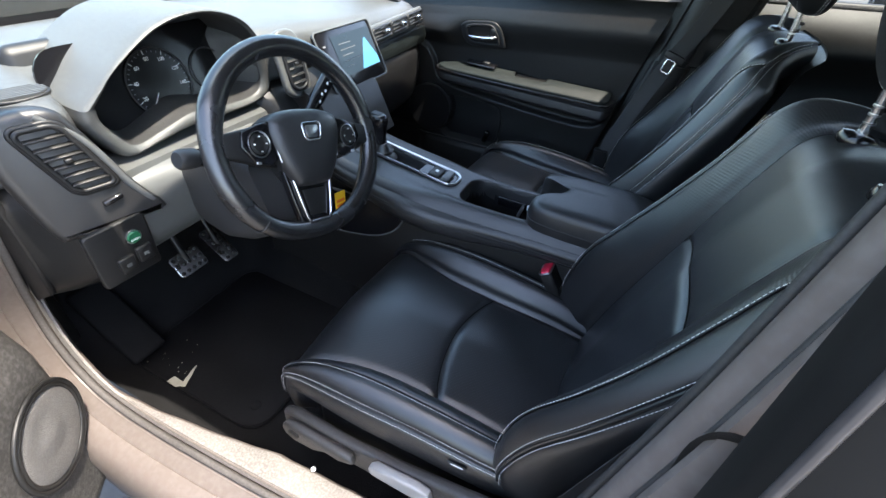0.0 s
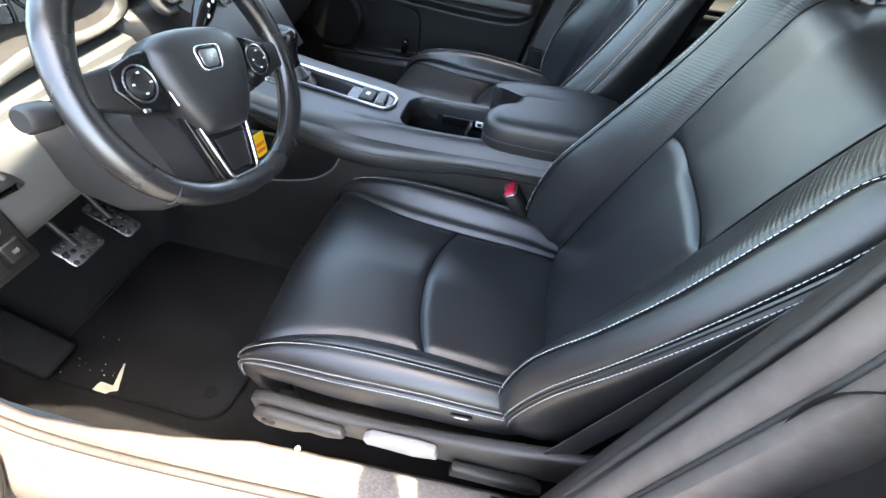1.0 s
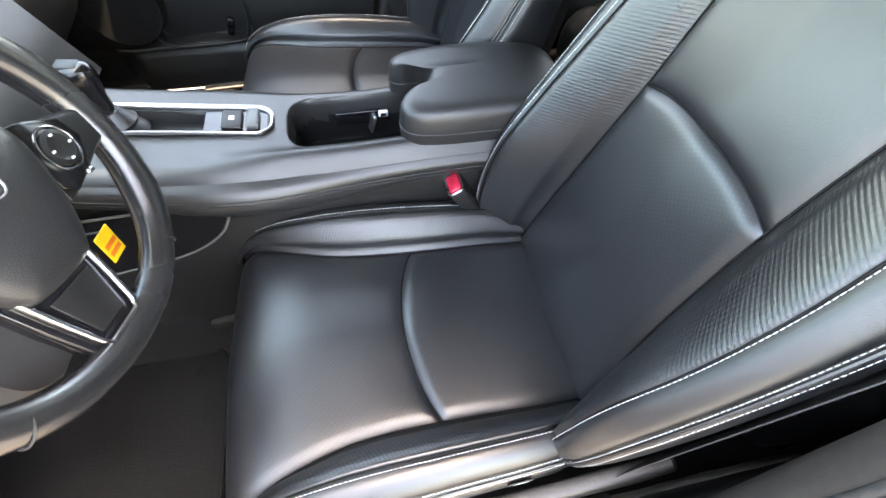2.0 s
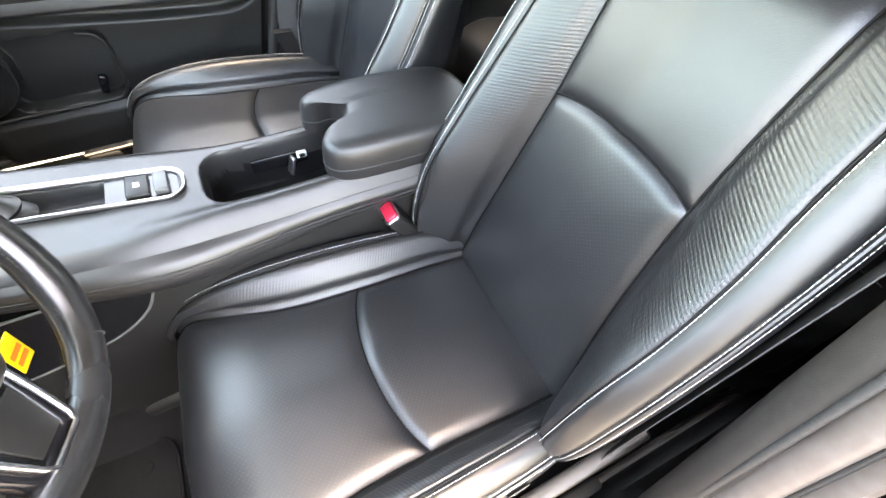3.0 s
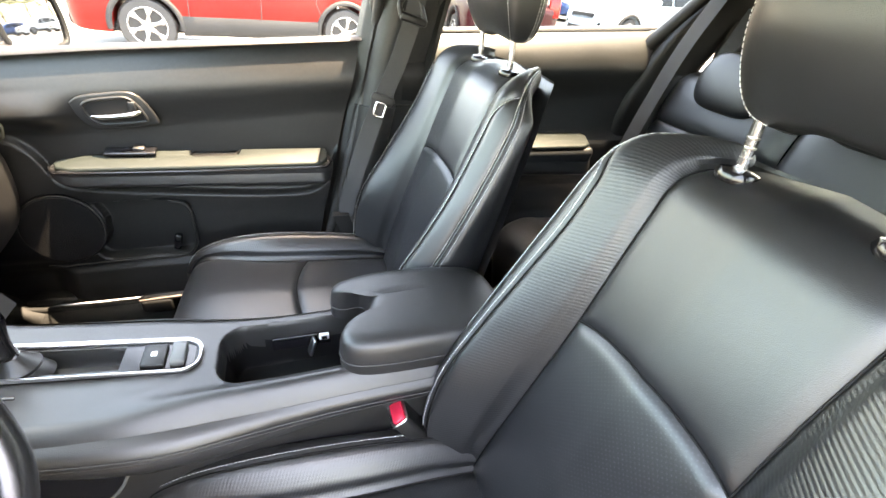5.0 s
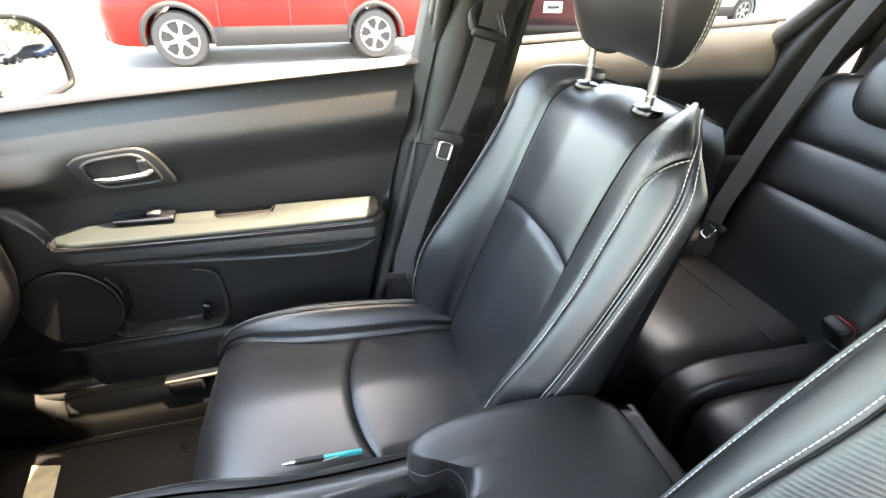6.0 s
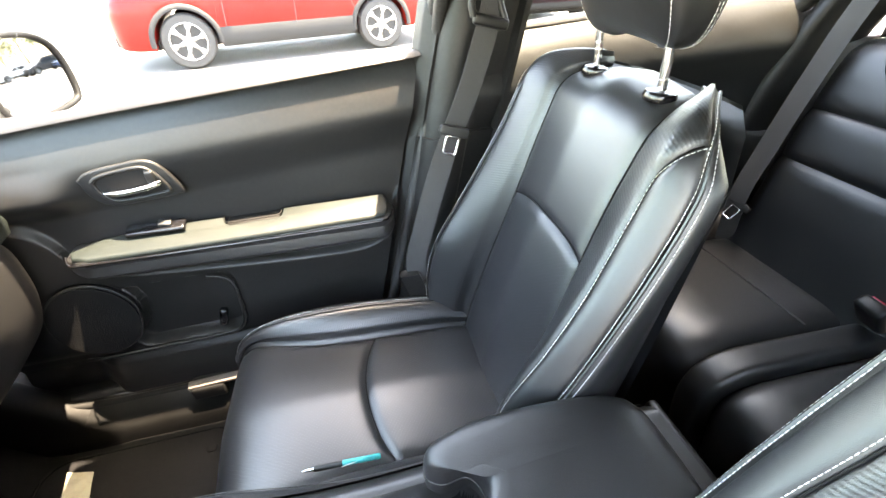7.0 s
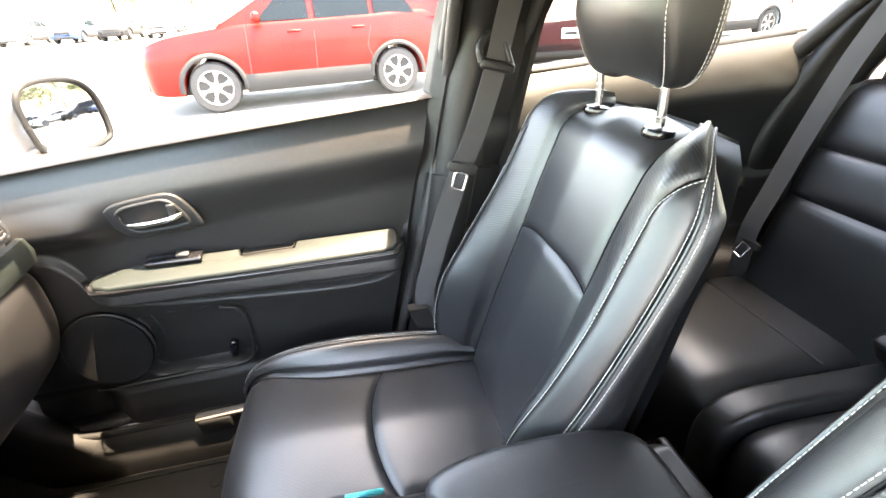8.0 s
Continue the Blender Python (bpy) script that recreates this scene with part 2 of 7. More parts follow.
def prism(outline, depth, at=None, bevel=0.0, seg=2, bm=None):
    """A plate: outline in its own x, y, from z 0 to depth, placed by the matrix at."""
    b2 = bmesh.new()
    vs = [b2.verts.new((x, y, 0)) for x, y in outline]
    f = b2.faces.new(vs)
    ext = bmesh.ops.extrude_face_region(b2, geom=[f])
    bmesh.ops.translate(b2, vec=(0, 0, depth), verts=[v for v in ext["geom"] if isinstance(v, bmesh.types.BMVert)])
    bmesh.ops.recalc_face_normals(b2, faces=b2.faces)
    if bevel:
        es = [e for e in b2.edges if abs(e.verts[0].co.z - e.verts[1].co.z) < 1e-6]
        bmesh.ops.bevel(b2, geom=es, offset=bevel, segments=seg, profile=0.5, affect="EDGES")
    if at is not None:
        bmesh.ops.transform(b2, matrix=at, verts=b2.verts)
    return join(bm, b2)


def rounded(w, h, r, n=6, skew=0.0):
    """Outline of a rounded rectangle about the origin."""
    out = []
    for cx, cy, a0 in ((w / 2 - r, h / 2 - r, 0), (-w / 2 + r, h / 2 - r, 90), (-w / 2 + r, -h / 2 + r, 180), (w / 2 - r, -h / 2 + r, 270)):
        for k in range(n + 1):
            a = radians(a0 + 90 * k / n)
            x, y = cx + r * math.cos(a), cy + r * math.sin(a)
            out.append((x + skew * y, y))
    return out


def lathe(profile, at, n=32, bm=None):
    """Turned shape: (radius, height) rows about the local z axis, placed by a matrix."""
    rows = [[at @ Vector((r * math.cos(a), r * math.sin(a), h)) for a in (2 * math.pi * k / n for k in range(n))] for r, h in profile]
    return closed(rows, bm)


def stitches(curve, spacing=0.0060, length=0.0045, r=0.00043, bm=None):
    """Single thread stitches lying along a curve, each sunk at its ends."""
    bm = bm or bmesh.new()
    pts = even(curve, spacing)
    for a, b in zip(pts, pts[1:]):
        d = (b - a).normalized()
        u = d.orthogonal().normalized()
        s = d.cross(u)
        rings = []
        for f, k in ((0.0, 0.5), (0.18, 1.0), (0.82, 1.0), (1.0, 0.5)):
            c = a + d * length * f
            rings.append([bm.verts.new(c + r * k * (math.cos(q * math.pi / 2) * u + math.sin(q * math.pi / 2) * s)) for q in range(4)])
        for p, q in zip(rings, rings[1:]):
            for k in range(4):
                bm.faces.new((p[k], p[(k + 1) % 4], q[(k + 1) % 4], q[k]))
    return bm


def facing(x_axis, y_axis, at):
    """Matrix whose local x and y lie along two directions; z is their cross product."""
    x = Vector(x_axis).normalized()
    y = (Vector(y_axis) - x * Vector(y_axis).dot(x)).normalized()
    z = x.cross(y)
    m = Matrix((x, y, z)).transposed().to_4x4()
    m.translation = at
    return m

# --- the car's shell ---
GROUND = 0.04
FLOOR = 0.31


rows = []
for i in range(61):
    x = -1.42 + i * 2.35 / 60
    row = []
    for j in range(41):
        y = -0.66 + j * 1.32 / 40
        z = FLOOR - 0.006
        z += 0.55 * max(0.0, min(1.0, (-1.02 - x) / 0.36)) ** 1.2
        z += 0.20 * math.exp(-((y / 0.13) ** 4)) * max(0.0, min(1.0, (0.65 - x) / 0.25))
        z += 0.18 * max(0.0, min(1.0, (x - 0.42) / 0.08))
        z += 0.004 * noise.noise(Vector((x * 9, y * 9, 0)))
        row.append((x, y, z))
    rows.append(row)
solid("floor", grid(rows), CARPET, "black carpeted car floor with dust and crumbs", "carpet", kind="structure")


def sill(s):
    """Body sill under a door: carpeted inside, scuff plate, painted rocker with a ridge outside."""
    prof = [(0.600, 0.30), (0.615, 0.375), (0.632, 0.398), (0.665, 0.402), (0.678, 0.398), (0.69, 0.385), (0.705, 0.36), (0.735, 0.352), (0.76, 0.34), (0.785, 0.30), (0.80, 0.24), (0.79, 0.16), (0.70, 0.14), (0.60, 0.20)]
    prof = [(y + 0.030, z) for y, z in prof]
    rows = []
    for i in range(40):
        x = -1.12 + i * 2.1 / 39
        lift = 0.22 * max(0.0, (-0.86 - x) / 0.26) ** 2
        rows.append([(x, s * y, z + lift * (1 if z > 0.25 else 0)) for y, z in prof])
    t = thing("door_sill", "painted grey car sill with a pale sunlit-looking strip", "door sill", (-0.1, s * 0.7, 0.14), kind="structure")
    part("rocker", closed(rows), BLACK_RUBBER, t)
    plate = [(0.596, 0.300), (0.598, 0.345), (0.611, 0.384), (0.632, 0.406), (0.662, 0.409), (0.668, 0.400), (0.640, 0.38)]
    plate = [(y + 0.030, z) for y, z in plate]
    rows = [[(-0.92 + i * 0.90 / 20, s * y, z) for y, z in plate] for i in range(21)]
    part("scuff_plate", closed(rows), BLACK_RUBBER, t, "worn scuff plate")
    path = spline([(-1.14, s * 0.664, 0.72), (-1.10, s * 0.668, 0.56), (-1.02, s * 0.676, 0.45), (-0.88, s * 0.678, 0.408), (-0.5, s * 0.679, 0.404), (0.0, s * 0.679, 0.404), (0.12, s * 0.682, 0.43)], 50)
    part("rubber_seal", tube(path, 0.010, 10), BLACK_RUBBER, t, "dusty black rubber door seal")
    # pale box added for the one stretch of sill that catches the sun
    part("sill_sun_strip", box((0.15, 0.022, 0.010), (-0.590, s * 0.645, 0.440), (6, -2, 0), 0.003), JAMB, t, "pale strip standing in for sunlight on the sill")
    part("trim_end", box((0.085, 0.050, 0.045), (-0.620, s * 0.655, 0.415), (0, 0, 0), 0.010, 3), BLACK_RUBBER, t, "black end block of the sill trim")
    part("seam_line", tube([(-0.9, s * 0.738, 0.353), (0.0, s * 0.738, 0.353)], 0.002, 6), SEAL, t)
    return t


def driver_sill():
    """Driver's door aperture low down: dusty scuffed top, rubber seal and painted flange, turning up at the front."""
    t = thing("door_sill", "dusty taupe painted car sill with a rubber seal", "door sill", (-0.3, -0.7, 0.14), kind="structure")
    line = spline([(0.55, -0.690, 0.425), (0.16, -0.690, 0.425), (-0.18, -0.700, 0.418), (-0.48, -0.714, 0.414), (-0.70, -0.722, 0.414), (-0.85, -0.722, 0.424), (-0.94, -0.716, 0.462), (-0.985, -0.710, 0.54), (-0.995, -0.703, 0.63), (-0.975, -0.698, 0.74), (-0.945, -0.692, 0.86)], 84)

    def sweep(section):
        rows = []
        for k, p in enumerate(line):
            d = (line[min(k + 1, len(line) - 1)] - line[max(k - 1, 0)]).normalized()
            out = Vector((-d.z, 0, d.x)).normalized()
            inner = 0.080 - 0.052 * max(0.0, min(1.0, (-0.45 - p.x) / 0.42)) ** 0.9
            inner -= 0.003 * noise.noise(Vector((p.x * 14, 3.1, p.z * 14)))
            rows.append([p + Vector((0, a + inner * w, 0)) + out * b for a, w, b in section])
        return rows

    rocker = [(0.008, 1, 0.20), (0.006, 1, 0.05), (0.002, 1, 0.016), (-0.004, 1, 0.006), (-0.012, 1, 0.002), (0.012, 0, 0.0), (0.009, 0, 0.007), (-0.009, 0, 0.008), (-0.012, 0, 0.012), (-0.034, 0, 0.019), (-0.0365, 0, 0.0225), (-0.039, 0, 0.021), (-0.066, 0, 0.030), (-0.082, 0, 0.045), (-0.094, 0, 0.085), (-0.090, 0, 0.22)]
    part("rocker", closed(sweep(rocker)), JAMB, t)
    part("scuff_band", closed(sweep([(-0.006, 1, 0.003), (-0.014, 1, -0.002), (0.022, 0, -0.003), (0.018, 0, 0.003)])), SCUFF, t, "pale dusty scuffed band")
    part("rubber_seal", tube([p + Vector((0, 0.001, 0)) for p in line], 0.0075, 10), SEAL_SUNLIT, t, "dusty black rubber door seal")
    part("seal_lip", closed(sweep([(0.010, 0, -0.0035), (0.016, 0, -0.005), (0.017, 0, -0.003), (0.011, 0, 0.001)])), SEAL_SUNLIT, t, "thin lip of the door seal")
    return t


driver_sill()
sill(1)

# hinge pillars ahead of the doors, with the body outside them
for s in (-1, 1):
    t = thing("hinge_pillar", "painted grey hinge pillar and front wing of the car", "car body", (-1.3, s * 0.72, 0.2), kind="structure")
    part("kick_panel", box((0.34, 0.05, 0.75), (-1.27, s * 0.655, 0.66), (0, 0, 0), 0.02), PLASTIC, t)
    part("jamb", box((0.16, 0.12, 0.85), (-1.20, s * 0.735, 0.72), (0, 0, 0), 0.03), JAMB, t)
    part("wing", box((1.0, 0.10, 0.75), (-1.78, s * 0.80, 0.62), (0, 0, 0), 0.04), PAINT, t)

solid("firewall", box((0.05, 1.50, 0.86), (-1.465, 0, 0.69), (0, 0, 0), 0.01), CARPET, "black firewall behind the dashboard", "firewall", kind="structure")
rows = [[(-1.50 - 0.95 * f, 0.76 * v * (1 - 0.12 * f * f), 1.02 - 0.14 * f ** 1.6 - 0.05 * abs(v) ** 3) for v in [k / 6 - 1 for k in range(13)]] for f in [k / 8 for k in range(9)]]
solid("bonnet", grid(rows), PAINT, "grey metallic car bonnet", "bonnet", kind="structure")

# roof with lining
rows = []
for i in range(16):
    f = i / 15
    x = -0.52 + f * 2.2
    z = 1.50 + 0.05 * math.sin(math.pi * min(1, f * 0.9 + 0.15)) - 0.10 * max(0, f - 0.7)
    rows.append([(x, 0.60 * v, z - 0.07 * abs(v) ** 3) for v in [k / 10 - 1 for k in range(21)]])
under = [[Vector(p) - Vector((0, 0, 0.035)) for p in r] for r in rows]
solid("ceiling", grid(under), FABRIC, "grey fabric roof lining of the car", "headliner", kind="structure")
solid("roof", grid(rows), PAINT, "grey metallic car roof skin", "car roof", kind="structure")


def pillar(name, pts, w, d, mat, label):
    pts = [Vector(p) for p in pts]
    rows = []
    for i, p in enumerate(pts):
        rows.append([p + Vector((x * w, y * d, 0)) for x, y in rounded(1, 1, 0.3, 3)])
    return solid(name, closed(rows), mat, label, "pillar", kind="structure")


for s in (-1, 1):
    pillar("a_pillar", spline([(-1.30, s * 0.72, 1.02), (-0.95, s * 0.68, 1.26), (-0.50, s * 0.60, 1.46)], 12), 0.085, 0.05, PLASTIC, "black trimmed windscreen pillar")
    rail = spline([(-0.50, s * 0.60, 1.46), (0.2, s * 0.60, 1.475), (0.95, s * 0.60, 1.45), (1.45, s * 0.60, 1.36)], 24)
    solid("roof_rail", tube(rail, 0.028, 10), PLASTIC, "dark roof rail trim above the doors", "roof rail", kind="structure")
    pillar("c_pillar", spline([(0.95, s * 0.735, 0.78), (1.00, s * 0.715, 1.02), (1.12, s * 0.66, 1.28), (1.28, s * 0.57, 1.43)], 14), 0.22, 0.06, PLASTIC, "black plastic rear pillar trim")
solid("windscreen_header", box((0.08, 1.16, 0.05), (-0.545, 0, 1.480), (0, 0, 0), 0.02), FABRIC, "roof lining edge over the windscreen", "header", kind="structure")
scr = grid([[(-1.42 + 0.91 * f, 0.68 * v * (1 - 0.14 * f), 1.05 + 0.44 * f) for v in (-1, -0.5, 0, 0.5, 1)] for f in [k / 6 for k in range(7)]])
w = solid("windscreen", scr, WINDSCREEN, "clear raked windscreen glass", "windscreen", kind="structure")
w.visible_shadow = False
# tail of the cabin behind the rear seats
solid("tailgate", box((0.06, 1.3, 0.75), (1.72, 0, 0.72), (0, 0, 0), 0.02), PLASTIC, "dark tailgate trim panel", "tailgate", kind="structure")
rw = grid([[(1.74 - 0.24 * f, 0.60 * v * (1 - 0.08 * f), 1.08 + 0.36 * f) for v in (-1, -0.5, 0, 0.5, 1)] for f in (0, 0.5, 1)])
solid("rear_window", rw, PRIVACY, "dark tinted rear window glass", "rear window", kind="structure")
for s in (-1, 1):
    solid("quarter_panel", box((0.75, 0.06, 0.85), (1.36, s * 0.70, 0.68), (0, 0, 0), 0.02), PLASTIC, "dark cargo side trim", "side trim", kind="structure")
for s in (-1, 1):
    solid("quarter_trim", box((0.60, 0.05, 0.40), (1.46, s * 0.655, 1.27), (0, 0, 0), 0.02), PLASTIC, "dark upper cargo side trim", "side trim", kind="structure")
solid("cargo_floor", box((0.8, 1.36, 0.04), (1.35, 0, 0.62), (0, 0, 0), 0.01), CARPET, "black cargo floor carpet", "cargo floor", kind="structure")

for s in (-1, 1):
    strip = [[(0.0 + i * 0.95 / 12, s * y, z + 0.03 * math.sin(i * 0.26)) for y, z in ((0.70, 0.40), (0.70, 0.47), (0.66, 0.475), (0.632, 0.455), (0.618, 0.41), (0.612, 0.31), (0.69, 0.31))] for i in range(13)]
    solid("sill_trim", closed(strip), PLASTIC, "black plastic trim over the rear door sill", "sill trim", kind="structure")

# --- seats ---
BACK = [  # u, x, z, insert half width, stitch line half width and height, edge half width and height
    (0.00, 0.014, 0.575, 0.160, 0.200, 0.062, 0.226, 0.048),
    (0.15, 0.030, 0.660, 0.150, 0.206, 0.086, 0.244, 0.068),
    (0.30, 0.053, 0.760, 0.136, 0.209, 0.088, 0.251, 0.064),
    (0.45, 0.082, 0.860, 0.126, 0.212, 0.062, 0.252, 0.040),
    (0.58, 0.109, 0.945, 0.120, 0.208, 0.042, 0.250, 0.022),
    (0.72, 0.139, 1.035, 0.119, 0.198, 0.028, 0.245, 0.006),
    (0.82, 0.164, 1.100, 0.120, 0.194, 0.025, 0.238, 0.000),
    (0.88, 0.178, 1.130, 0.121, 0.190, 0.024, 0.226, 0.000),
    (0.92, 0.198, 1.148, 0.120, 0.180, 0.023, 0.208, 0.006),
    (0.96, 0.228, 1.157, 0.114, 0.148, 0.021, 0.168, 0.012),
    (1.00, 0.268, 1.158, 0.100, 0.108, 0.020, 0.122, 0.018),
]
CUSHION = [
    (0.00, 0.050, 0.598, 0.150, 0.168, 0.020, 0.196, 0.002),
    (0.10, 0.000, 0.604, 0.150, 0.184, 0.036, 0.222, 0.012),
    (0.20, -0.050, 0.610, 0.150, 0.193, 0.046, 0.232, 0.018),
    (0.45, -0.190, 0.621, 0.148, 0.199, 0.052, 0.240, 0.022),
    (0.65, -0.310, 0.629, 0.155, 0.203, 0.047, 0.246, 0.018),
    (0.80, -0.400, 0.630, 0.178, 0.211, 0.032, 0.243, 0.008),
    (0.88, -0.456, 0.616, 0.200, 0.220, 0.017, 0.238, 0.002),
    (0.94, -0.488, 0.585, 0.205, 0.222, 0.008, 0.232, 0.000),
    (1.00, -0.499, 0.530, 0.208, 0.222, 0.002, 0.229, -0.002),
    (1.06, -0.490, 0.470, 0.208, 0.220, 0.000, 0.226, -0.003),
]


def side_seam(u):
    """Where the single stitch line runs: along the crest, then out to the edge near the top."""
    f = max(0.0, min(1.0, (u - 0.80) / 0.11))
    return 3 + 0.98 * f * f


class Skin:
    """A padded seat surface: u runs along the seat, w from the middle line (0) over seam (1), stitch line on the crest (3), edge (4) to the side (5, 6)."""

    def __init__(self, table, cy, s, kind, dx=0.0, worn=0.0):
        self.table, self.cy, self.s, self.kind, self.dx, self.worn = table, cy, s, kind, dx, worn

    def at(self, u, w, side):
        x, z, a, l3, d3, l4, d4 = lerp_table(self.table, u)
        x2, z2 = lerp_table(self.table, min(u + 0.01, self.table[-1][0]))[:2]
        x1, z1 = lerp_table(self.table, max(u - 0.01, 0))[:2]
        t = Vector((x2 - x1, 0, z2 - z1)).normalized()
        if self.kind == "back":
            n = Vector((-t.z, 0, t.x))
            d4 -= self.worn * max(0.0, 1 - u * 1.05)
            k = 1 - 0.6 * max(0.0, (u - 0.88) / 0.12)
            sec = [(0, 0, 0.007), (1, a, -0.003), (1.5, a + 0.27 * (l3 - a), 0.30 * d3), (2, a + 0.54 * (l3 - a), 0.64 * d3), (2.5, a + 0.79 * (l3 - a), 0.88 * d3), (3, l3, d3), (3.5, (l3 + l4) / 2, (d3 + d4) / 2 + 0.006 * k), (4, l4, d4), (4.5, l4 + 0.006 * k, d4 - 0.022 * k), (5, l4 + 0.003, d4 * 0.35 - 0.035 * k), (6, l4 - 0.02, -0.095 + 0.05 * u)]
        else:
            n = Vector((t.z, 0, -t.x))
            sec = [(0, 0, 0.006), (1, a, -0.003), (1.5, a + 0.27 * (l3 - a), 0.36 * d3), (2, a + 0.54 * (l3 - a), 0.70 * d3), (2.5, a + 0.79 * (l3 - a), 0.92 * d3), (3, l3, d3), (3.5, l3 + 0.56 * (l4 - l3), d3 * 0.62 + d4 * 0.38 + 0.002), (4, l4, d4), (4.5, l4 + 0.005, d4 - 0.018), (5, l4 + 0.005, -0.040), (6, l4 - 0.012, -0.074)]
        l, d = lerp_table(sec, w)
        return Vector((x + self.dx, self.cy + self.s * side * l, z)) + n * d

    def normal(self, u, w, side):
        h = 0.01
        du = self.at(min(u + h, self.table[-1][0]), w, side) - self.at(max(u - h, 0), w, side)
        dw = self.at(u, min(w + 0.05, 6), side) - self.at(u, max(w - 0.05, 0), side)
        if w < 0.05:
            dw = Vector((0, self.s * side, 0))
        n = du.cross(dw)
        x, z = lerp_table(self.table, u)[:2]
        mid = Vector((x + self.dx, self.cy, z)) + (Vector((0.1, 0, -0.1)) if self.kind == "back" else Vector((0, 0, -0.2)))
        if n.dot(self.at(u, w, side) - mid) < 0:
            n = -n
        return n.normalized() if n.length > 1e-9 else Vector((0, 0, 1))

    def panel(self, u_lo, u_hi, w0, w1, nu, nw, side, both=False, groove=0.006, reach=0.007, soft=("u0", "u1", "w0", "w1"), puff=0.0):
        """One sewn panel; its edges dip into the seams."""
        pts = []
        for i in range(nu):
            f = i / (nu - 1)
            f = f - 0.10 * math.sin(2 * math.pi * f) / (2 * math.pi) * 4
            row = []
            um = 0.0 if callable(u_lo) or callable(u_hi) else u_lo + (u_hi - u_lo) * f
            wa, wb = (w0(um) if callable(w0) else w0), (w1(um) if callable(w1) else w1)
            ws = [wa + (wb - wa) * j / (nw - 1) for j in range(nw)]
            lanes = [(-side, w) for w in reversed(ws[1:])] + [(side, w) for w in ws] if both else [(side, w) for w in ws]
            for sd, w in lanes:
                lo = u_lo(w) if callable(u_lo) else u_lo
                hi = u_hi(w) if callable(u_hi) else u_hi
                row.append((lo + (hi - lo) * f, w, sd))
            pts.append(row)
        pos = [[self.at(*p) for p in r] for r in pts]
        out = []
        for i, r in enumerate(pos):
            o = []
            for j, p in enumerate(r):
                gaps = []
                if "u0" in soft:
                    gaps.append((p - pos[0][j]).length)
                if "u1" in soft:
                    gaps.append((p - pos[-1][j]).length)
                if "w0" in soft or both:
                    gaps.append((p - r[0]).length)
                if "w1" in soft or both:
                    gaps.append((p - r[-1]).length)
                dip = 0.0
                if gaps:
                    g = min(gaps)
                    dip = -groove * math.exp(-((g / reach) ** 1.5)) + puff * (1 - math.exp(-g / 0.03))
                o.append(p + self.normal(*pts[i][j]) * dip)
            out.append(o)
        uv, vv = [], 0.0
        for i, r in enumerate(out):
            if i:
                vv += (r[len(r) // 2] - out[i - 1][len(r) // 2]).length
            acc, line = 0.0, []
            for j, p in enumerate(r):
                if j:
                    acc += (p - r[j - 1]).length
                line.append((acc, vv))
            uv.append(line)
        return grid(out, False, uv)

    def line(self, u0, u1, w, side, off=0.0012, n=60):
        return [self.at(u0 + (u1 - u0) * i / (n - 1), w(u0 + (u1 - u0) * i / (n - 1)) if callable(w) else w, side) + self.normal(u0 + (u1 - u0) * i / (n - 1), w(u0 + (u1 - u0) * i / (n - 1)) if callable(w) else w, side) * off for i in range(n)]


def headrest(cy, s, dx, base_z=1.165):
    t = thing("headrest", "black leather headrest with white stitching on chrome posts", "headrest", (0.245 + dx, cy, base_z))

    def skin(a, cx, sy):
        """Point on the pad: a runs from bottom (0) to top (pi); cx, sy point round it."""
        k = max(0.02, math.sin(a)) ** 0.22
        z = base_z + 0.142 - 0.096 * math.cos(a)
        ex = math.copysign(abs(cx) ** 0.48, cx)
        ey = math.copysign(abs(sy) ** 0.40, sy)
        under = 0.034 * max(0.0, math.cos(a)) ** 1.3 * max(0.0, -ex)
        return Vector((0.214 + dx - 0.004 * math.cos(a) + under + 0.054 * k * ex + 0.012 * ey * ey, cy + 0.113 * k * ey, z + 0.010 * (1 - ey * ey) * math.cos(a)))

    rows = [[skin(math.pi * i / 27, math.cos(2 * math.pi * j / 48), math.sin(2 * math.pi * j / 48)) for j in range(48)] for i in range(28)]
    body = part("cushion", closed(rows), LEATHER, t)
    for side in (-1, 1):
        for cx, grow in ((-0.60, 1.0), (0.16, 1.0), (0.26, 1.0)):
            sy = side * math.sqrt(1 - cx * cx)
            mid = Vector((0.225 + dx, cy, base_z + 0.136))
            pts = []
            for k in range(40):
                p = skin(math.pi * (0.05 + 0.90 * k / 39), cx, sy)
                pts.append(p + (p - mid).normalized() * 0.0007)
            tagged(part("stitching", stitches(pts), THREAD, body, "row of white thread stitches"), kind="stuff")
    for l in (-0.0785, 0.0785):
        post = part("post", tube([(0.222 + dx, cy + l, base_z - 0.02), (0.221 + dx, cy + l, base_z + 0.03), (0.216 + dx, cy + l, base_z + 0.10)], 0.0062, 14), CHROME, t, "chrome headrest post")
        bm = bmesh.new()
        for k in range(3 if l > 0 else 1):
            lathe([(0.0062, 0), (0.00645, 0.0015), (0.0062, 0.003)], Matrix.Translation((0.2215 + dx - k * 0.0005, cy + l, base_z + 0.012 + k * 0.010)), 14, bm)
        part("notch_ring", bm, SATIN, post)
        collar = lathe([(0.010, -0.012), (0.021, -0.010), (0.0225, -0.004), (0.020, 0.002), (0.011, 0.0045), (0.008, 0.0045)], pose(0.222 + dx, cy + l, base_z - 0.004, 0, 8, 0), 24)
        part("collar", collar, GLOSS, t, "black plastic post collar")
    return t


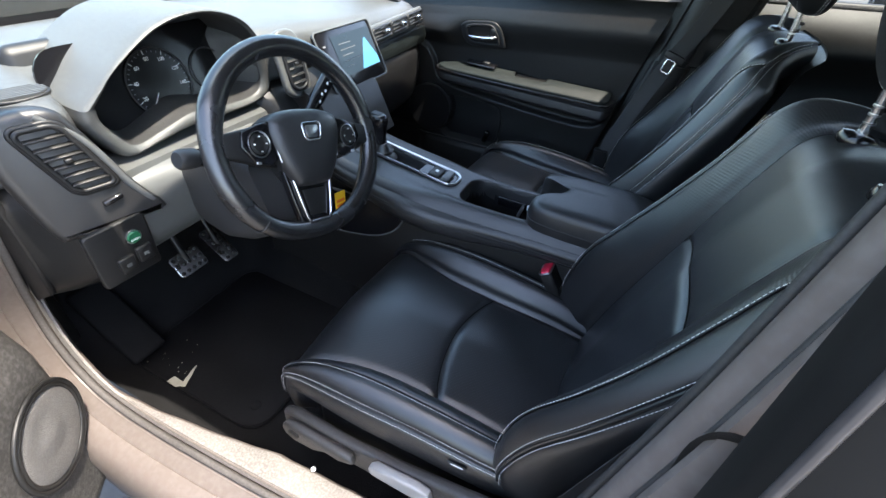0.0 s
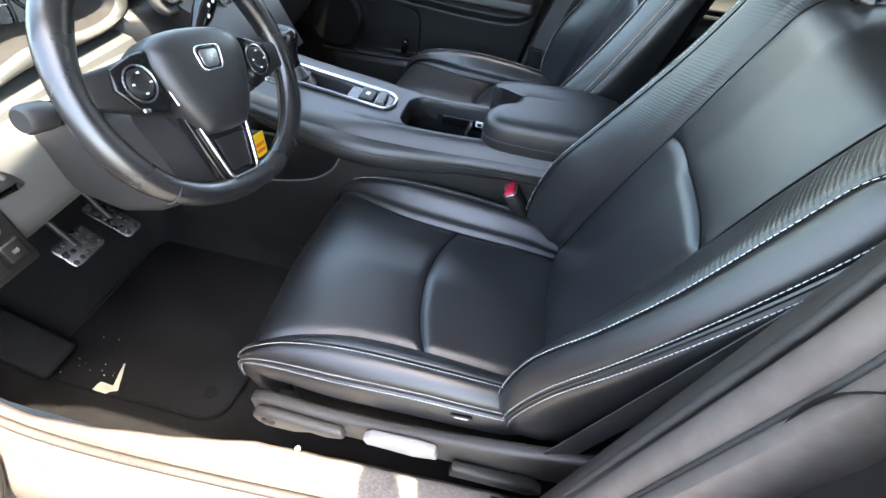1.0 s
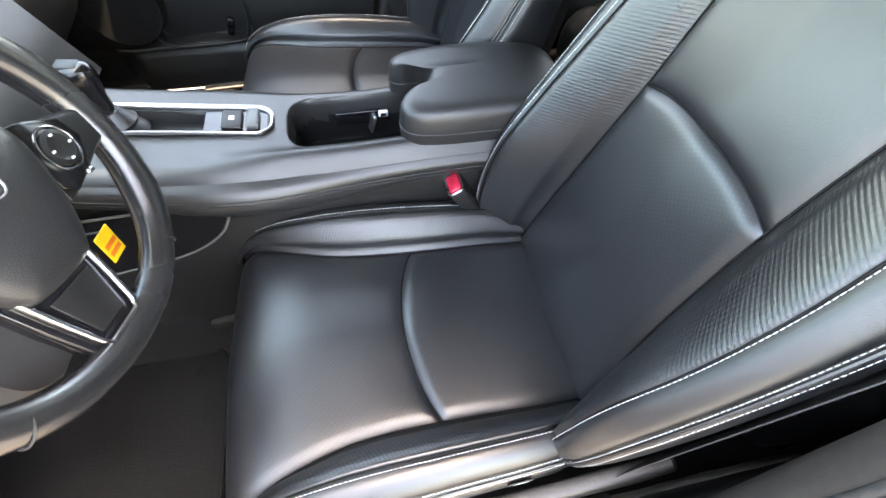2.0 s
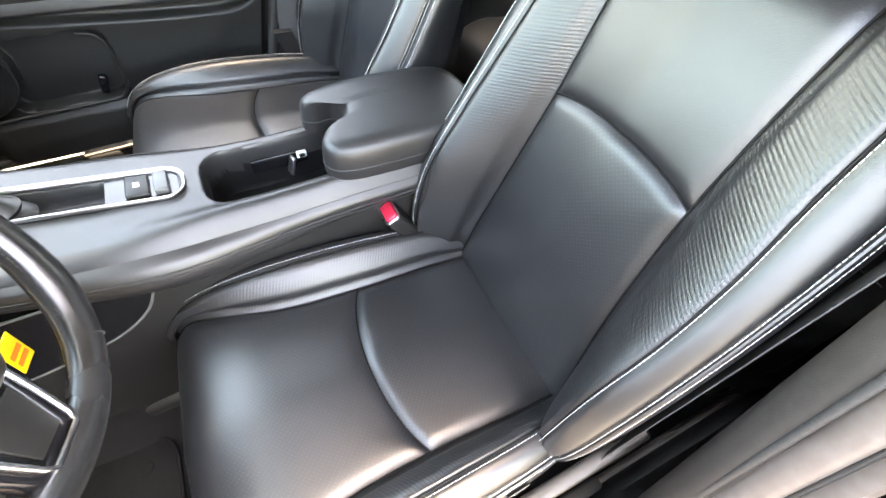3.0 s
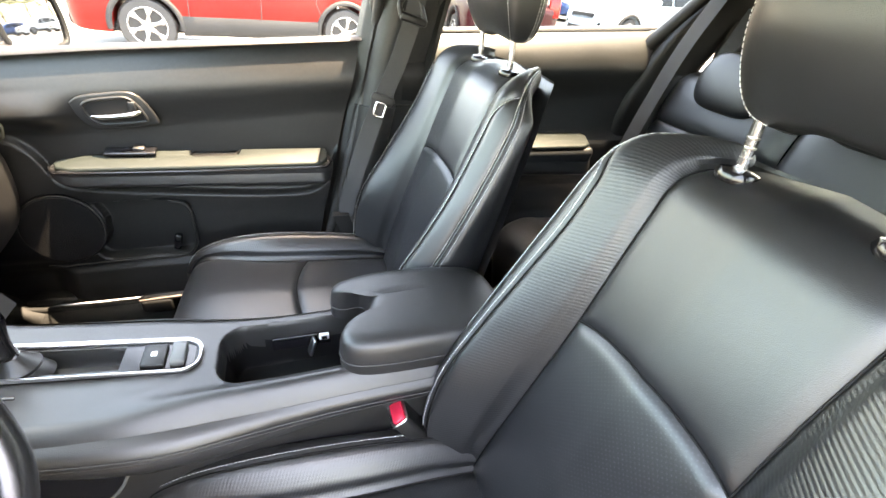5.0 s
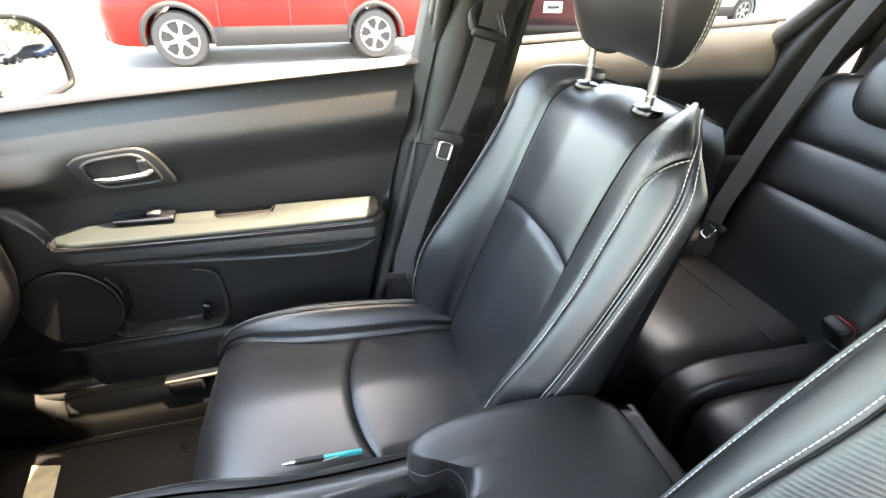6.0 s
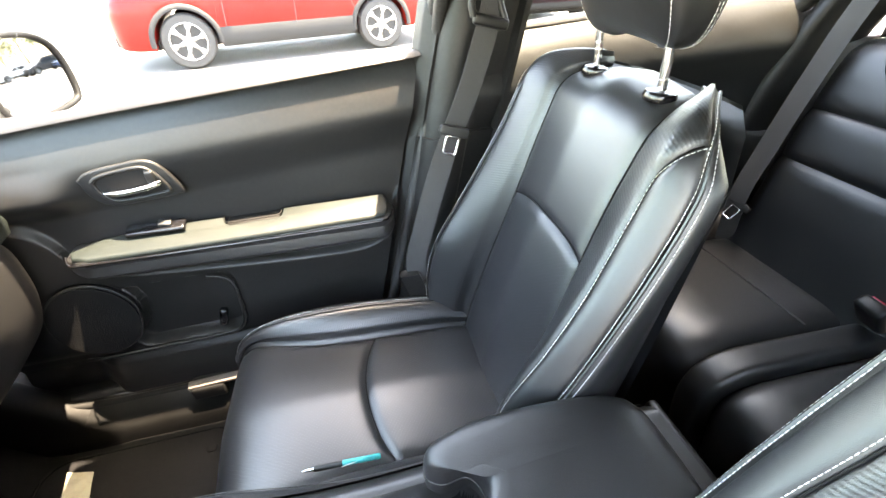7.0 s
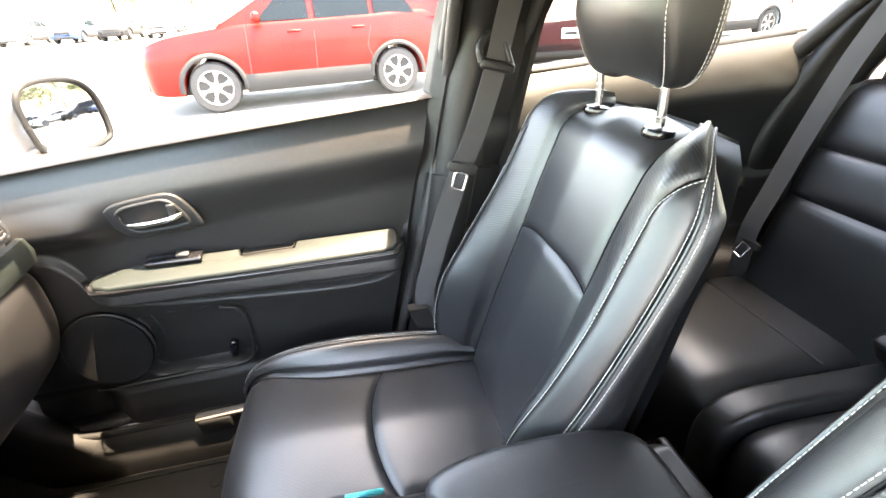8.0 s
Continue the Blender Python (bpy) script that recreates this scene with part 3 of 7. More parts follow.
def front_seat(cy, s, dx, label, driver):
    """s: which way is outboard."""
    t = thing("front_seat", label, "car seat", (-0.2 + dx, cy, FLOOR), "front seats")
    back, cush = Skin(BACK, cy, s, "back", dx, 0.0 if driver else 0.03), Skin(CUSHION, cy, s, "cushion", dx)
    seam_b = lambda w: 0.578 + 0.030 * (1 - w * w)
    seam_c = lambda w: 0.445 + 0.060 * (1 - w * w)
    ob = part("backrest_lower", back.panel(0.0, seam_b, 0, 1, 40, 14, 1, True, puff=0.004), LEATHER_HOLES, t, "perforated black leather lower back panel")
    part("backrest_upper", back.panel(seam_b, 1.0, 0, 1, 40, 14, 1, True, soft=("u0",), puff=0.003), LEATHER, t, "smooth black leather upper back panel")
    part("cushion_rear", cush.panel(0.0, seam_c, 0, 1, 30, 14, 1, True, puff=0.005), LEATHER_HOLES, t)
    part("cushion_front", cush.panel(seam_c, 1.06, 0, 1, 44, 14, 1, True, soft=("u0",), puff=0.004), LEATHER_HOLES, t, "perforated black leather cushion panel")
    top = lambda w: 1.0
    for side in (1, -1):
        part("back_bolster", back.panel(0.0, 1.0, 1, side_seam, 64, 22, side), LEATHER_RIB, t, "ribbed black leather bolster")
        sp = part("back_side", back.panel(0.0, 0.905, side_seam, 4, 60, 14, side, soft=("u0", "w0", "w1")), LEATHER, t)
        part("back_flank", back.panel(0.0, 1.0, 4, 6, 60, 14, side, soft=("w0",)), LEATHER, t)
        part("cushion_bolster", cush.panel(0.0, 0.96, 1, 3, 50, 18, side), LEATHER_RIB, t, "ribbed black leather bolster")
        cs = part("cushion_side", cush.panel(0.0, 1.02, 3, 4, 50, 12, side), LEATHER, t)
        part("cushion_skirt", cush.panel(0.0, 1.04, 4, 6, 50, 10, side, soft=("w0",)), LEATHER, t)
        for skin, owner, u1, w in ((back, sp, 0.90, lambda u: side_seam(u) + 0.09), (back, sp, 0.985, 3.90), (back, sp, 0.985, 4.14), (cush, cs, 0.95, 3.12), (cush, cs, 1.0, 3.86), (cush, cs, 1.0, 4.12)):
            tagged(part("stitching", stitches(skin.line(0.02, u1, w, side)), THREAD, owner, "row of white thread stitches"), kind="stuff")
        for skin, owner, u1, w, off in ((back, sp, 0.985, 1.0, -0.0042), (back, sp, 0.90, side_seam, -0.0042), (cush, cs, 0.96, 1.0, -0.0042), (cush, cs, 0.96, 3.0, -0.0042)):
            part("seam", tube(skin.line(0.01, u1, w, side, off), 0.0011, 6), BLACK_RUBBER, owner, "dark sewn seam")
        part("piping", tube(cush.line(0.02, 1.0, 4.0, side, 0.0005), 0.0022, 6), LEATHER, cs)
        part("piping", tube(back.line(0.02, 0.985, 4.0, side, 0.0005), 0.0022, 6), LEATHER, sp)
    for skin, seam, nm in ((back, seam_b, ob), (cush, seam_c, ob)):
        cross = [(f / 20 - 1) for f in range(41)]
        pts = [skin.at(seam(abs(c)), abs(c), 1 if c >= 0 else -1) + skin.normal(seam(abs(c)), max(abs(c), 0.01), 1 if c >= 0 else -1) * -0.0042 for c in cross]
        part("seam", tube(pts, 0.0011, 6), BLACK_RUBBER, nm, "dark sewn seam")
    # rear shell of the backrest
    rows = []
    for i in range(24):
        u = i / 23
        x, z, a, l3, d3, e, d4 = lerp_table(BACK, min(u, 0.96))
        e -= 0.020
        th = 0.105 - 0.05 * u
        rows.append([(x + dx + th + 0.016 * (1 - v * v), cy + e * v, z - 0.03 * (1 - u) * 3 + 0.0) for v in [k / 8 - 1 for k in range(17)]])
    part("seat_shell", grid(rows), LEATHER, t, "black leather rear face of the backrest")
    # frame under the cushion, rails, pedestal
    part("seat_frame", box((0.44, 0.45, 0.15), (-0.20 + dx, cy, 0.49), (0, 1, 0), 0.02), PLASTIC, t)
    for l in (-0.19, 0.19):
        part("rail", box((0.58, 0.035, 0.05), (-0.20 + dx, cy + l, FLOOR + 0.035), (0, 0, 0), 0.008), PLASTIC, t, "black steel seat rail")
        part("leg", box((0.05, 0.035, 0.10), (-0.40 + dx, cy + l, 0.39), (0, 0, 0), 0.008), PLASTIC, t)
        part("leg", box((0.05, 0.035, 0.10), (-0.02 + dx, cy + l, 0.39), (0, 0, 0), 0.008), PLASTIC, t)
    # recliner cover, height lever and tag on the outboard side
    y0 = cy + s * 0.268
    out = [(-0.27, -0.012), (-0.265, 0.032), (-0.235, 0.045), (-0.12, 0.030), (0.0, 0.034), (0.12, 0.050), (0.25, 0.075), (0.31, 0.085), (0.33, 0.05), (0.30, -0.02), (0.10, -0.045), (-0.10, -0.04), (-0.22, -0.045)]
    m = facing((1, 0, 0.07), (0, 0, 1), (-0.20 + dx, y0 + (0.02 if s < 0 else 0.0), 0.515))
    cover = part("side_cover", prism(out, 0.022, m, 0.007, 3), SIDE_PLASTIC, t, "dusty dark plastic seat side cover")
    if driver:
        part("rail_end_cap", box((0.140, 0.060, 0.050), (-0.530, cy + 0.226, FLOOR + 0.060), (0, -6, 0), 0.014, 3), PLASTIC, t, "black rail end cap")
        part("cap_slot", box((0.004, 0.044, 0.010), (-0.5995, cy + 0.226, FLOOR + 0.068), (0, -6, 0), 0.001), BLACK_RUBBER, t)
        pod = [(-0.100, -0.010), (-0.104, 0.010), (-0.094, 0.026), (-0.060, 0.030), (-0.010, 0.022), (0.030, 0.018), (0.060, 0.014), (0.064, -0.004), (0.030, -0.016), (0.0, -0.010), (-0.030, -0.026), (-0.080, -0.026)]
        pm = facing((1, 0, 0.08), (0, 0, 1), (-0.352 + dx, y0 - 0.002, 0.512))
        part("front_pod", prism(pod, 0.020, pm, 0.008, 3), SIDE_PLASTIC, cover, "rounded front end of the side cover")
        lev = [(-0.062, -0.012), (-0.066, 0.004), (-0.052, 0.019), (0.03, 0.020), (0.056, 0.012), (0.060, -0.012), (0.02, -0.022)]
        m = facing((1, 0, 0.10), (0, 0, 1), (-0.188 + dx, y0 - 0.003, 0.538))
        part("height_lever", prism(lev, 0.018, m, 0.005, 3), LEVER, cover, "pale grey plastic seat height lever")
        knob = lathe([(0.013, 0), (0.013, 0.004), (0.010, 0.006), (0.002, 0.006)], pose(-0.425 + dx, y0 - 0.020, 0.512, 90, 0, 0), 20)
        part("cap", knob, PLASTIC, cover)
        rec = [(-0.085, -0.018), (-0.08, 0.018), (0.05, 0.022), (0.07, 0.0), (0.05, -0.02)]
        m = facing((1, 0, 0.05), (0, 0, 1), (-0.02 + dx, y0 - 0.004, 0.500))
        part("recline_lever", prism(rec, 0.02, m, 0.006, 3), PLASTIC, cover, "black plastic recline lever")
        p = cush.at(0.30, 4.25, 1)
        tag = part("fabric_tag", box((0.034, 0.002, 0.016), (p.x, p.y - 0.003, p.z - 0.014), (14, 0, 2), 0.0006, 1), SEAL, t, "small black woven tag")
        part("tag_bar", box((0.022, 0.001, 0.005), (p.x, p.y - 0.0046, p.z - 0.014), (14, 0, 2)), WHITE, tag, "pale bars of small writing")
    return t


SIDE_PLASTIC = material("dusty brown-black seat plastic", (0.034, 0.031, 0.028), 0.45, 0, 0.15, 8.0, 0.25, 900.0, spec=0.5, dust=0.05)
LEVER = material("pale grey lever plastic", (0.30, 0.29, 0.28), 0.4, 0.2, 0.1, 9.0)
DRIVER_Y, PASS_Y, DRIVER_X = -0.333, 0.347, 0.022
front_seat(DRIVER_Y, -1, DRIVER_X, "black leather driver's seat with white stitching", True)
front_seat(PASS_Y, 1, 0.0, "black leather passenger seat with ribbed bolsters", False)
headrest(DRIVER_Y, -1, DRIVER_X)
headrest(PASS_Y, 1, 0.0)

# --- centre console ---


def smooth01(a, b, x):
    f = max(0.0, min(1.0, (x - a) / (b - a)))
    return f * f * (3 - 2 * f)


def deck_z(x):
    return lerp_table([(-0.80, 0.865), (-0.66, 0.815), (-0.55, 0.795), (-0.45, 0.783), (-0.36, 0.772), (-0.25, 0.768), (-0.10, 0.772), (0.17, 0.775)], x)[0]


def deck_w(x):
    return lerp_table([(-0.80, 0.112), (-0.60, 0.118), (-0.45, 0.117), (-0.33, 0.108), (-0.2, 0.104), (0.0, 0.104), (0.17, 0.10)], x)[0]


def in_slot(x, y, x0, x1, y0, y1, r, soft=0.004):
    """1 inside a rounded slot, 0 outside."""
    cx, cy, hx, hy = (x0 + x1) / 2, (y0 + y1) / 2, (x1 - x0) / 2 - r, (y1 - y0) / 2 - r
    dx, dy = max(abs(x - cx) - hx, 0), max(abs(y - cy) - hy, 0)
    return 1 - smooth01(r - soft, r + soft, math.hypot(dx, dy))


console = thing("centre_console", "black padded centre console with cup pocket and shifter", "console", (-0.3, 0, FLOOR))
rows = []
xs = [-0.80 + 0.97 * i / 380 for i in range(381)]
for x in xs:
    w, z0 = deck_w(x), deck_z(x)
    row = []
    for j in range(125):
        v = j / 62 - 1
        y = w * v
        edge = (0.016 if v < 0 else 0.022) * max(0.0, (abs(v) - (0.80 if v < 0 else 0.72)) / (0.2 if v < 0 else 0.28)) ** 2
        rail = 0.012 * math.exp(-(((abs(v) - 0.74) / 0.16) ** 2)) * smooth01(-0.5, -0.34, x) * (1.0 if v < 0 else 0.1)
        z = z0 - edge + rail
        z -= 0.085 * in_slot(x, y, -0.345, -0.10, -0.055, 0.062, 0.036, 0.007)
        z -= 0.030 * in_slot(x, y, -0.66, -0.475, -0.015, 0.035, 0.012, 0.004)
        row.append((x, y, z))
    rows.append(row)
deck = part("deck", grid(rows), PADDED, console, "black padded vinyl console top")
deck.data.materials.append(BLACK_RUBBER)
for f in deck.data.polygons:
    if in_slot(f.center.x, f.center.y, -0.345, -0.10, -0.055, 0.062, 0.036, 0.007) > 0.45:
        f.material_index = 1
for s in (-1, 1):
    rows = []
    for x in xs[::6]:
        w, z0 = deck_w(x), deck_z(x) - 0.016
        belly = 0.018 * math.exp(-(((x + 0.42) / 0.14) ** 2)) + 0.004
        drop = 0.052 - 0.018 * smooth01(-0.35, -0.05, x) - 0.012 * math.exp(-(((x + 0.62) / 0.1) ** 2))
        sec = [(w, z0), (w + 0.006 + belly * 0.5, z0 - 0.010), (w + belly + 0.004, z0 - drop * 0.6), (w + belly, z0 - drop), (w + belly - 0.010, z0 - drop - 0.008), (w - 0.004, z0 - drop - 0.010)]
        rows.append([(x, s * y, z) for y, z in (spline([(0, a, b) for a, b in sec], 16) and [(p.y, p.z) for p in spline([(0, a, b) for a, b in sec], 16)])])
    roll = part("side_roll", grid(rows), PADDED, console, "padded console flank with a stitched seam")
    line = [Vector((x, s * (deck_w(x) + 0.0085 + (0.018 * math.exp(-(((x + 0.42) / 0.14) ** 2)) + 0.004) * 0.75), deck_z(x) - 0.035)) for x in xs[8:-60:6]]
    part("seam", tube(line, 0.0009, 6), SEAL, roll)
    line = [Vector((p.x, p.y + s * 0.001, p.z - 0.006)) for p in line]
    part("seam", tube(line, 0.0006, 6), PLASTIC, roll)
    rows = []
    for x in [-0.95 + 1.12 * i / 40 for i in range(41)]:
        top = deck_z(x) - 0.075
        rows.append([(x, s * y, z) for y, z in ((deck_w(x) - 0.008, top + 0.02), (deck_w(x) - 0.004, top - 0.02), (deck_w(x) - 0.004, 0.55), (deck_w(x) + 0.004, 0.42), (deck_w(x) + 0.010, FLOOR - 0.02))])
    part("lower_panel", grid(rows), PLASTIC, console, "black grained plastic console flank")
    # knee pocket has no hollow: a flat black sheet gives its shade
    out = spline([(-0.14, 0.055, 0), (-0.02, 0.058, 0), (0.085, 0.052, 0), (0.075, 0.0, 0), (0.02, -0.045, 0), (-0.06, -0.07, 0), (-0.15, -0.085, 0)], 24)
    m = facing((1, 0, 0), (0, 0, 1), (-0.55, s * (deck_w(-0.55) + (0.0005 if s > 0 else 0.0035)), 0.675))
    part("pocket_shade", prism([(p.x, p.y) for p in out], 0.003, m), GLOSS, console, "flat black sheet for the shaded knee pocket")
    edge_line = [m @ Vector((p.x, p.y, 0.003 if s < 0 else 0.0)) for p in out]
    part("pocket_rim", tube(edge_line, 0.0022, 8), TRIM_GREY, console, "thin rim of the knee pocket")
part("rear_face", box((0.02, 0.20, 0.46), (0.175, 0, 0.54), (0, 0, 0), 0.008), PLASTIC, console)
GATE = material("satin metal", (0.50, 0.50, 0.51), 0.30, 1.0, 0.1, 9.0)
# chrome ring, gate and buttons
zc = lambda x, up=0.0: deck_z(x) + up
ring = []
for x, y in rounded(0.285, 0.066, 0.026, 8):
    px = -0.518 + x
    ring.append(Vector((px, 0.010 + y, zc(px, 0.003))))
part("gate_ring", tube(ring + [ring[0]], 0.0048, 8, None, 0.7), GATE, console, "satin chrome shifter surround")
gl = []
for i in range(30):
    x = -0.655 + 0.27 * i / 29
    gl.append([(x, 0.010 + y, zc(x, 0.001)) for y in (-0.030, -0.022)])
part("gate_edge", grid(gl), GLOSS, console)
gl = [[(x, 0.010 + y, zc(x, 0.001)) for y in (-0.029, 0.0, 0.029)] for x in [-0.478 + 0.095 * i / 8 for i in range(9)]]
part("button_plate", grid(gl), GLOSS, console, "glossy black button plate")
part("hold_button", box((0.032, 0.046, 0.008), (-0.436, 0.010, zc(-0.436, 0.004)), (0, 7, 0), 0.003), PLASTIC, console, "black brake hold button")
part("park_switch", box((0.020, 0.046, 0.012), (-0.404, 0.010, zc(-0.404, 0.006)), (0, 7, 0), 0.003), TRIM_GREY, console, "grey electric parking brake switch")
part("button_mark", box((0.008, 0.010, 0.0006), (-0.436, 0.010, zc(-0.436, 0.0083)), (0, 7, 0)), WHITE, console)
strip = [Vector((x, -0.050, zc(x, 0.001))) for x in [-0.70 + 0.12 * i / 10 for i in range(11)]]
part("silver_strip", tube(strip, 0.0025, 8, None, 0.5), GLOSS, console)
# gear lever
boot = lathe([(0.034, 0.0), (0.030, 0.008), (0.024, 0.016), (0.027, 0.022), (0.019, 0.032), (0.012, 0.042)], pose(-0.592, 0.006, 0.783, 0, -8, 0), 24)
lever = part("gear_lever", boot, LEATHER, console, "black gear lever with leather boot")
part("stem", tube([(-0.592, 0.006, 0.81), (-0.600, 0.006, 0.86)], 0.008, 12), CHROME, lever)
kn = closed([[Vector((-0.602 + 0.027 * k * math.cos(b) - 0.014 * f + 0.006 * f * f, 0.004 + 0.020 * k * math.sin(b), 0.822 + 0.082 * f)) for b in (2 * math.pi * j / 24 for j in range(24))] for f, k in ((0, 0.42), (0.10, 0.56), (0.35, 0.66), (0.62, 0.86), (0.78, 1.0), (0.92, 0.94), (0.98, 0.72), (1.0, 0.35))])
part("knob", kn, GLOSS, lever, "tall glossy black gear knob")
part("knob_button", box((0.010, 0.008, 0.020), (-0.626, -0.017, 0.886), (0, 12, 0), 0.003), CHROME, lever, "chrome release button")
part("knob_trim", box((0.028, 0.022, 0.005), (-0.612, 0.004, 0.903), (0, 6, 0), 0.002), PLASTIC, lever)
# fittings in the pocket
part("socket_plate", box((0.10, 0.004, 0.026), (-0.225, 0.058, 0.728), (0, 0, 0), 0.002), GLOSS, console)
part("usb_port", box((0.018, 0.006, 0.014), (-0.186, 0.0555, 0.734), (0, 0, 0), 0.002), WHITE, console, "pale usb port")
part("port_hole", box((0.010, 0.004, 0.005), (-0.186, 0.0515, 0.734)), GLOSS, console)
part("flap", box((0.006, 0.018, 0.034), (-0.208, 0.046, 0.722), (0, 18, 12), 0.002), SATIN, console, "silver flap in the pocket")

console.location.x += 0.010
# armrest lid with the finger notch at its front
out = spline([(0.118, -0.090, 0), (0.05, -0.098, 0), (-0.08, -0.098, 0), (-0.140, -0.088, 0), (-0.158, -0.062, 0), (-0.147, -0.034, 0), (-0.114, -0.014, 0), (-0.098, 0.018, 0), (-0.110, 0.046, 0), (-0.142, 0.046, 0), (-0.160, 0.062, 0), (-0.146, 0.086, 0), (-0.08, 0.100, 0), (0.03, 0.098, 0), (0.100, 0.086, 0), (0.128, 0.058, 0), (0.133, 0.0, 0), (0.130, -0.062, 0), (0.118, -0.090, 0)], 110)[:-1]
layers = [(0.776, 0.985), (0.780, 1.0), (0.806, 1.0), (0.818, 0.99), (0.827, 0.965), (0.833, 0.92), (0.837, 0.84), (0.839, 0.70), (0.840, 0.4)]
lrows = []
for z, k in layers:
    lrows.append([Vector((-0.01 + (p.x + 0.01) * (k if p.x > -0.05 else 0.4 + 0.6 * k), p.y * k, z + (0.004 * math.cos(p.x * 9) if z > 0.81 else 0))) for p in out])
part("armrest_lid", closed(lrows), PADDED, console, "padded black armrest lid with notched front")
ln = [Vector((p.x * 1.002, p.y * 1.004, 0.797)) for p in out]
part("lid_seam", tube(ln + [ln[0]], 0.0012, 6), SEAL, console)

# --- dashboard ---
dash = thing("dashboard", "dark grey soft-touch dashboard, sunlit on top", "dashboard", (-1.05, 0, 0.6), kind="structure")
DASH = [  # y, rear edge x, rear edge z
    (-0.69, -0.905, 1.030), (-0.62, -0.835, 1.045), (-0.555, -0.825, 1.050), (-0.525, -0.93, 1.055), (-0.35, -0.97, 1.070), (-0.18, -0.93, 1.078), (-0.15, -0.83, 1.078), (0.0, -0.815, 1.072), (0.22, -0.800, 1.056), (0.45, -0.812, 1.045), (0.62, -0.838, 1.035), (0.69, -0.875, 1.015)]
rows = []
for j in range(70):
    y = -0.69 + 1.38 * j / 69
    xe, ze = lerp_table(DASH, y)
    pr = [(-1.43, 1.035), (-1.25, 1.068), (-1.05, ze + 0.018), (xe - 0.06, ze + 0.010), (xe - 0.015, ze - 0.004), (xe, ze - 0.022), (xe + 0.004, ze - 0.055), (xe - 0.006, ze - 0.10), (xe - 0.035, ze - 0.115)]
    rows.append([Vector((x, y, z)) for _, x, z in (lambda q: [(0, p.x, p.z) for p in q])(spline([(x, 0, z) for x, z in pr], 30))])
# top skin is a paler grey than the lower dash
part("dash_top", grid(rows), DASH_SOFT, dash, "dark grey dash top")
rows = []
for j in range(60):
    y = -0.685 + 1.37 * j / 59
    xe, ze = lerp_table(DASH, y)
    kn = math.exp(-(((y - 0.03) / 0.16) ** 4))
    low = [(xe - 0.03, ze - 0.112), (xe + 0.012, ze - 0.135), (xe + 0.020 + 0.05 * kn, ze - 0.19), (xe + 0.010 + 0.09 * kn, ze - 0.27), (xe - 0.03 + 0.12 * kn, ze - 0.345), (xe - 0.16 + 0.2 * kn, ze - 0.42), (-1.2, ze - 0.46)]
    rows.append([Vector((p.x, y, p.z)) for p in spline([(a, 0, b) for a, b in low], 26)])
part("dash_lower", grid(rows), PLASTIC, dash, "black plastic lower dash")
for s in (-1, 1):
    prof = [(-1.40, 1.03), (-1.05, 1.045), (-0.94, 1.020), (-0.895, 0.985), (-0.885, 0.93), (-0.88, 0.86), (-0.885, 0.78), (-0.90, 0.70), (-1.05, 0.60), (-1.40, 0.56)]
    m = facing((1, 0, 0), (0, 0, 1), (0, s * 0.69 + (0.012 if s < 0 else 0.0), 0))
    part("end_cap", prism(prof, 0.012, m, 0.003), PLASTIC, dash, "black dash end cap")


def louvre(name, at, xdir, ydir, w, h, n, parent, r=0.02, mat=PLASTIC, vertical=False, skew=0.0):
    """Air vent: dark recess, frame and single slats."""
    m = facing(xdir, ydir, at)
    o = rounded(w, h, r, 5, skew)
    v = part(name, prism(o, 0.004, m @ Matrix.Translation((0, 0, -0.012))), GLOSS, parent, "black slatted air vent")
    ring = [m @ Vector((x, y, 0)) for x, y in o]
    part("vent_frame", tube(ring + [ring[0]], 0.0045, 8), mat, v, "vent frame")
    for i in range(n):
        y = -h / 2 + h * (i + 1) / (n + 1)
        if vertical:
            x = -w / 2 + w * (i + 1) / (n + 1)
            part("slat", box((0.003, h * 0.92, 0.012), (0, 0, 0), (0, 0, 0), 0.001, 1), PLASTIC, v).matrix_basis = m @ pose(x, 0, -0.003)
        else:
            part("slat", box((w * 0.94, 0.0035, 0.014), (0, 0, 0), (0, 0, 0), 0.001, 1), PLASTIC, v).matrix_basis = m @ pose(skew * y, y, -0.003, 20, 0, 0)
    part("tab", box((0.012, 0.008, 0.008), (0, 0, 0), (0, 0, 0), 0.002), PLASTIC, v).matrix_basis = m @ pose(0, 0, 0.006)
    return v


# driver's outer vent in its padded pod
pod = [(-0.082, 0.085), (-0.070, 0.103), (-0.025, 0.108), (0.010, 0.100), (0.030, 0.070), (0.076, -0.045), (0.106, -0.098), (0.094, -0.116), (-0.040, -0.114), (-0.068, -0.098), (-0.092, 0.02)]
m = facing((0.25, 1, 0), (-0.12, 0, 1), (-0.815, -0.590, 0.950))
part("vent_bezel", prism([(p.x, p.y) for p in spline([(x, y, 0) for x, y in pod + pod[:1]], 64)[:-1]], 0.095, m @ Matrix.Translation((0, 0, -0.085)), 0.014, 4), PADDED, dash, "black padded vent surround")
part("vent_strip", tube(spline([m @ Vector((-0.016, 0.096, 0.008)), m @ Vector((0.030, 0.045, 0.012)), m @ Vector((0.064, -0.040, 0.011)), m @ Vector((0.090, -0.090, 0.006))], 24), 0.0065, 10, None, 0.6), TRIM_GREY, dash, "grey trim strip beside the vent")
ring = [m @ Vector((x - 0.002, y + 0.024, 0.010)) for x, y in rounded(0.068, 0.124, 0.016, 6, -0.38)]
part("vent_lip", tube(ring + [ring[0]], 0.0045, 8), PLASTIC, dash, "raised lip round the vent")
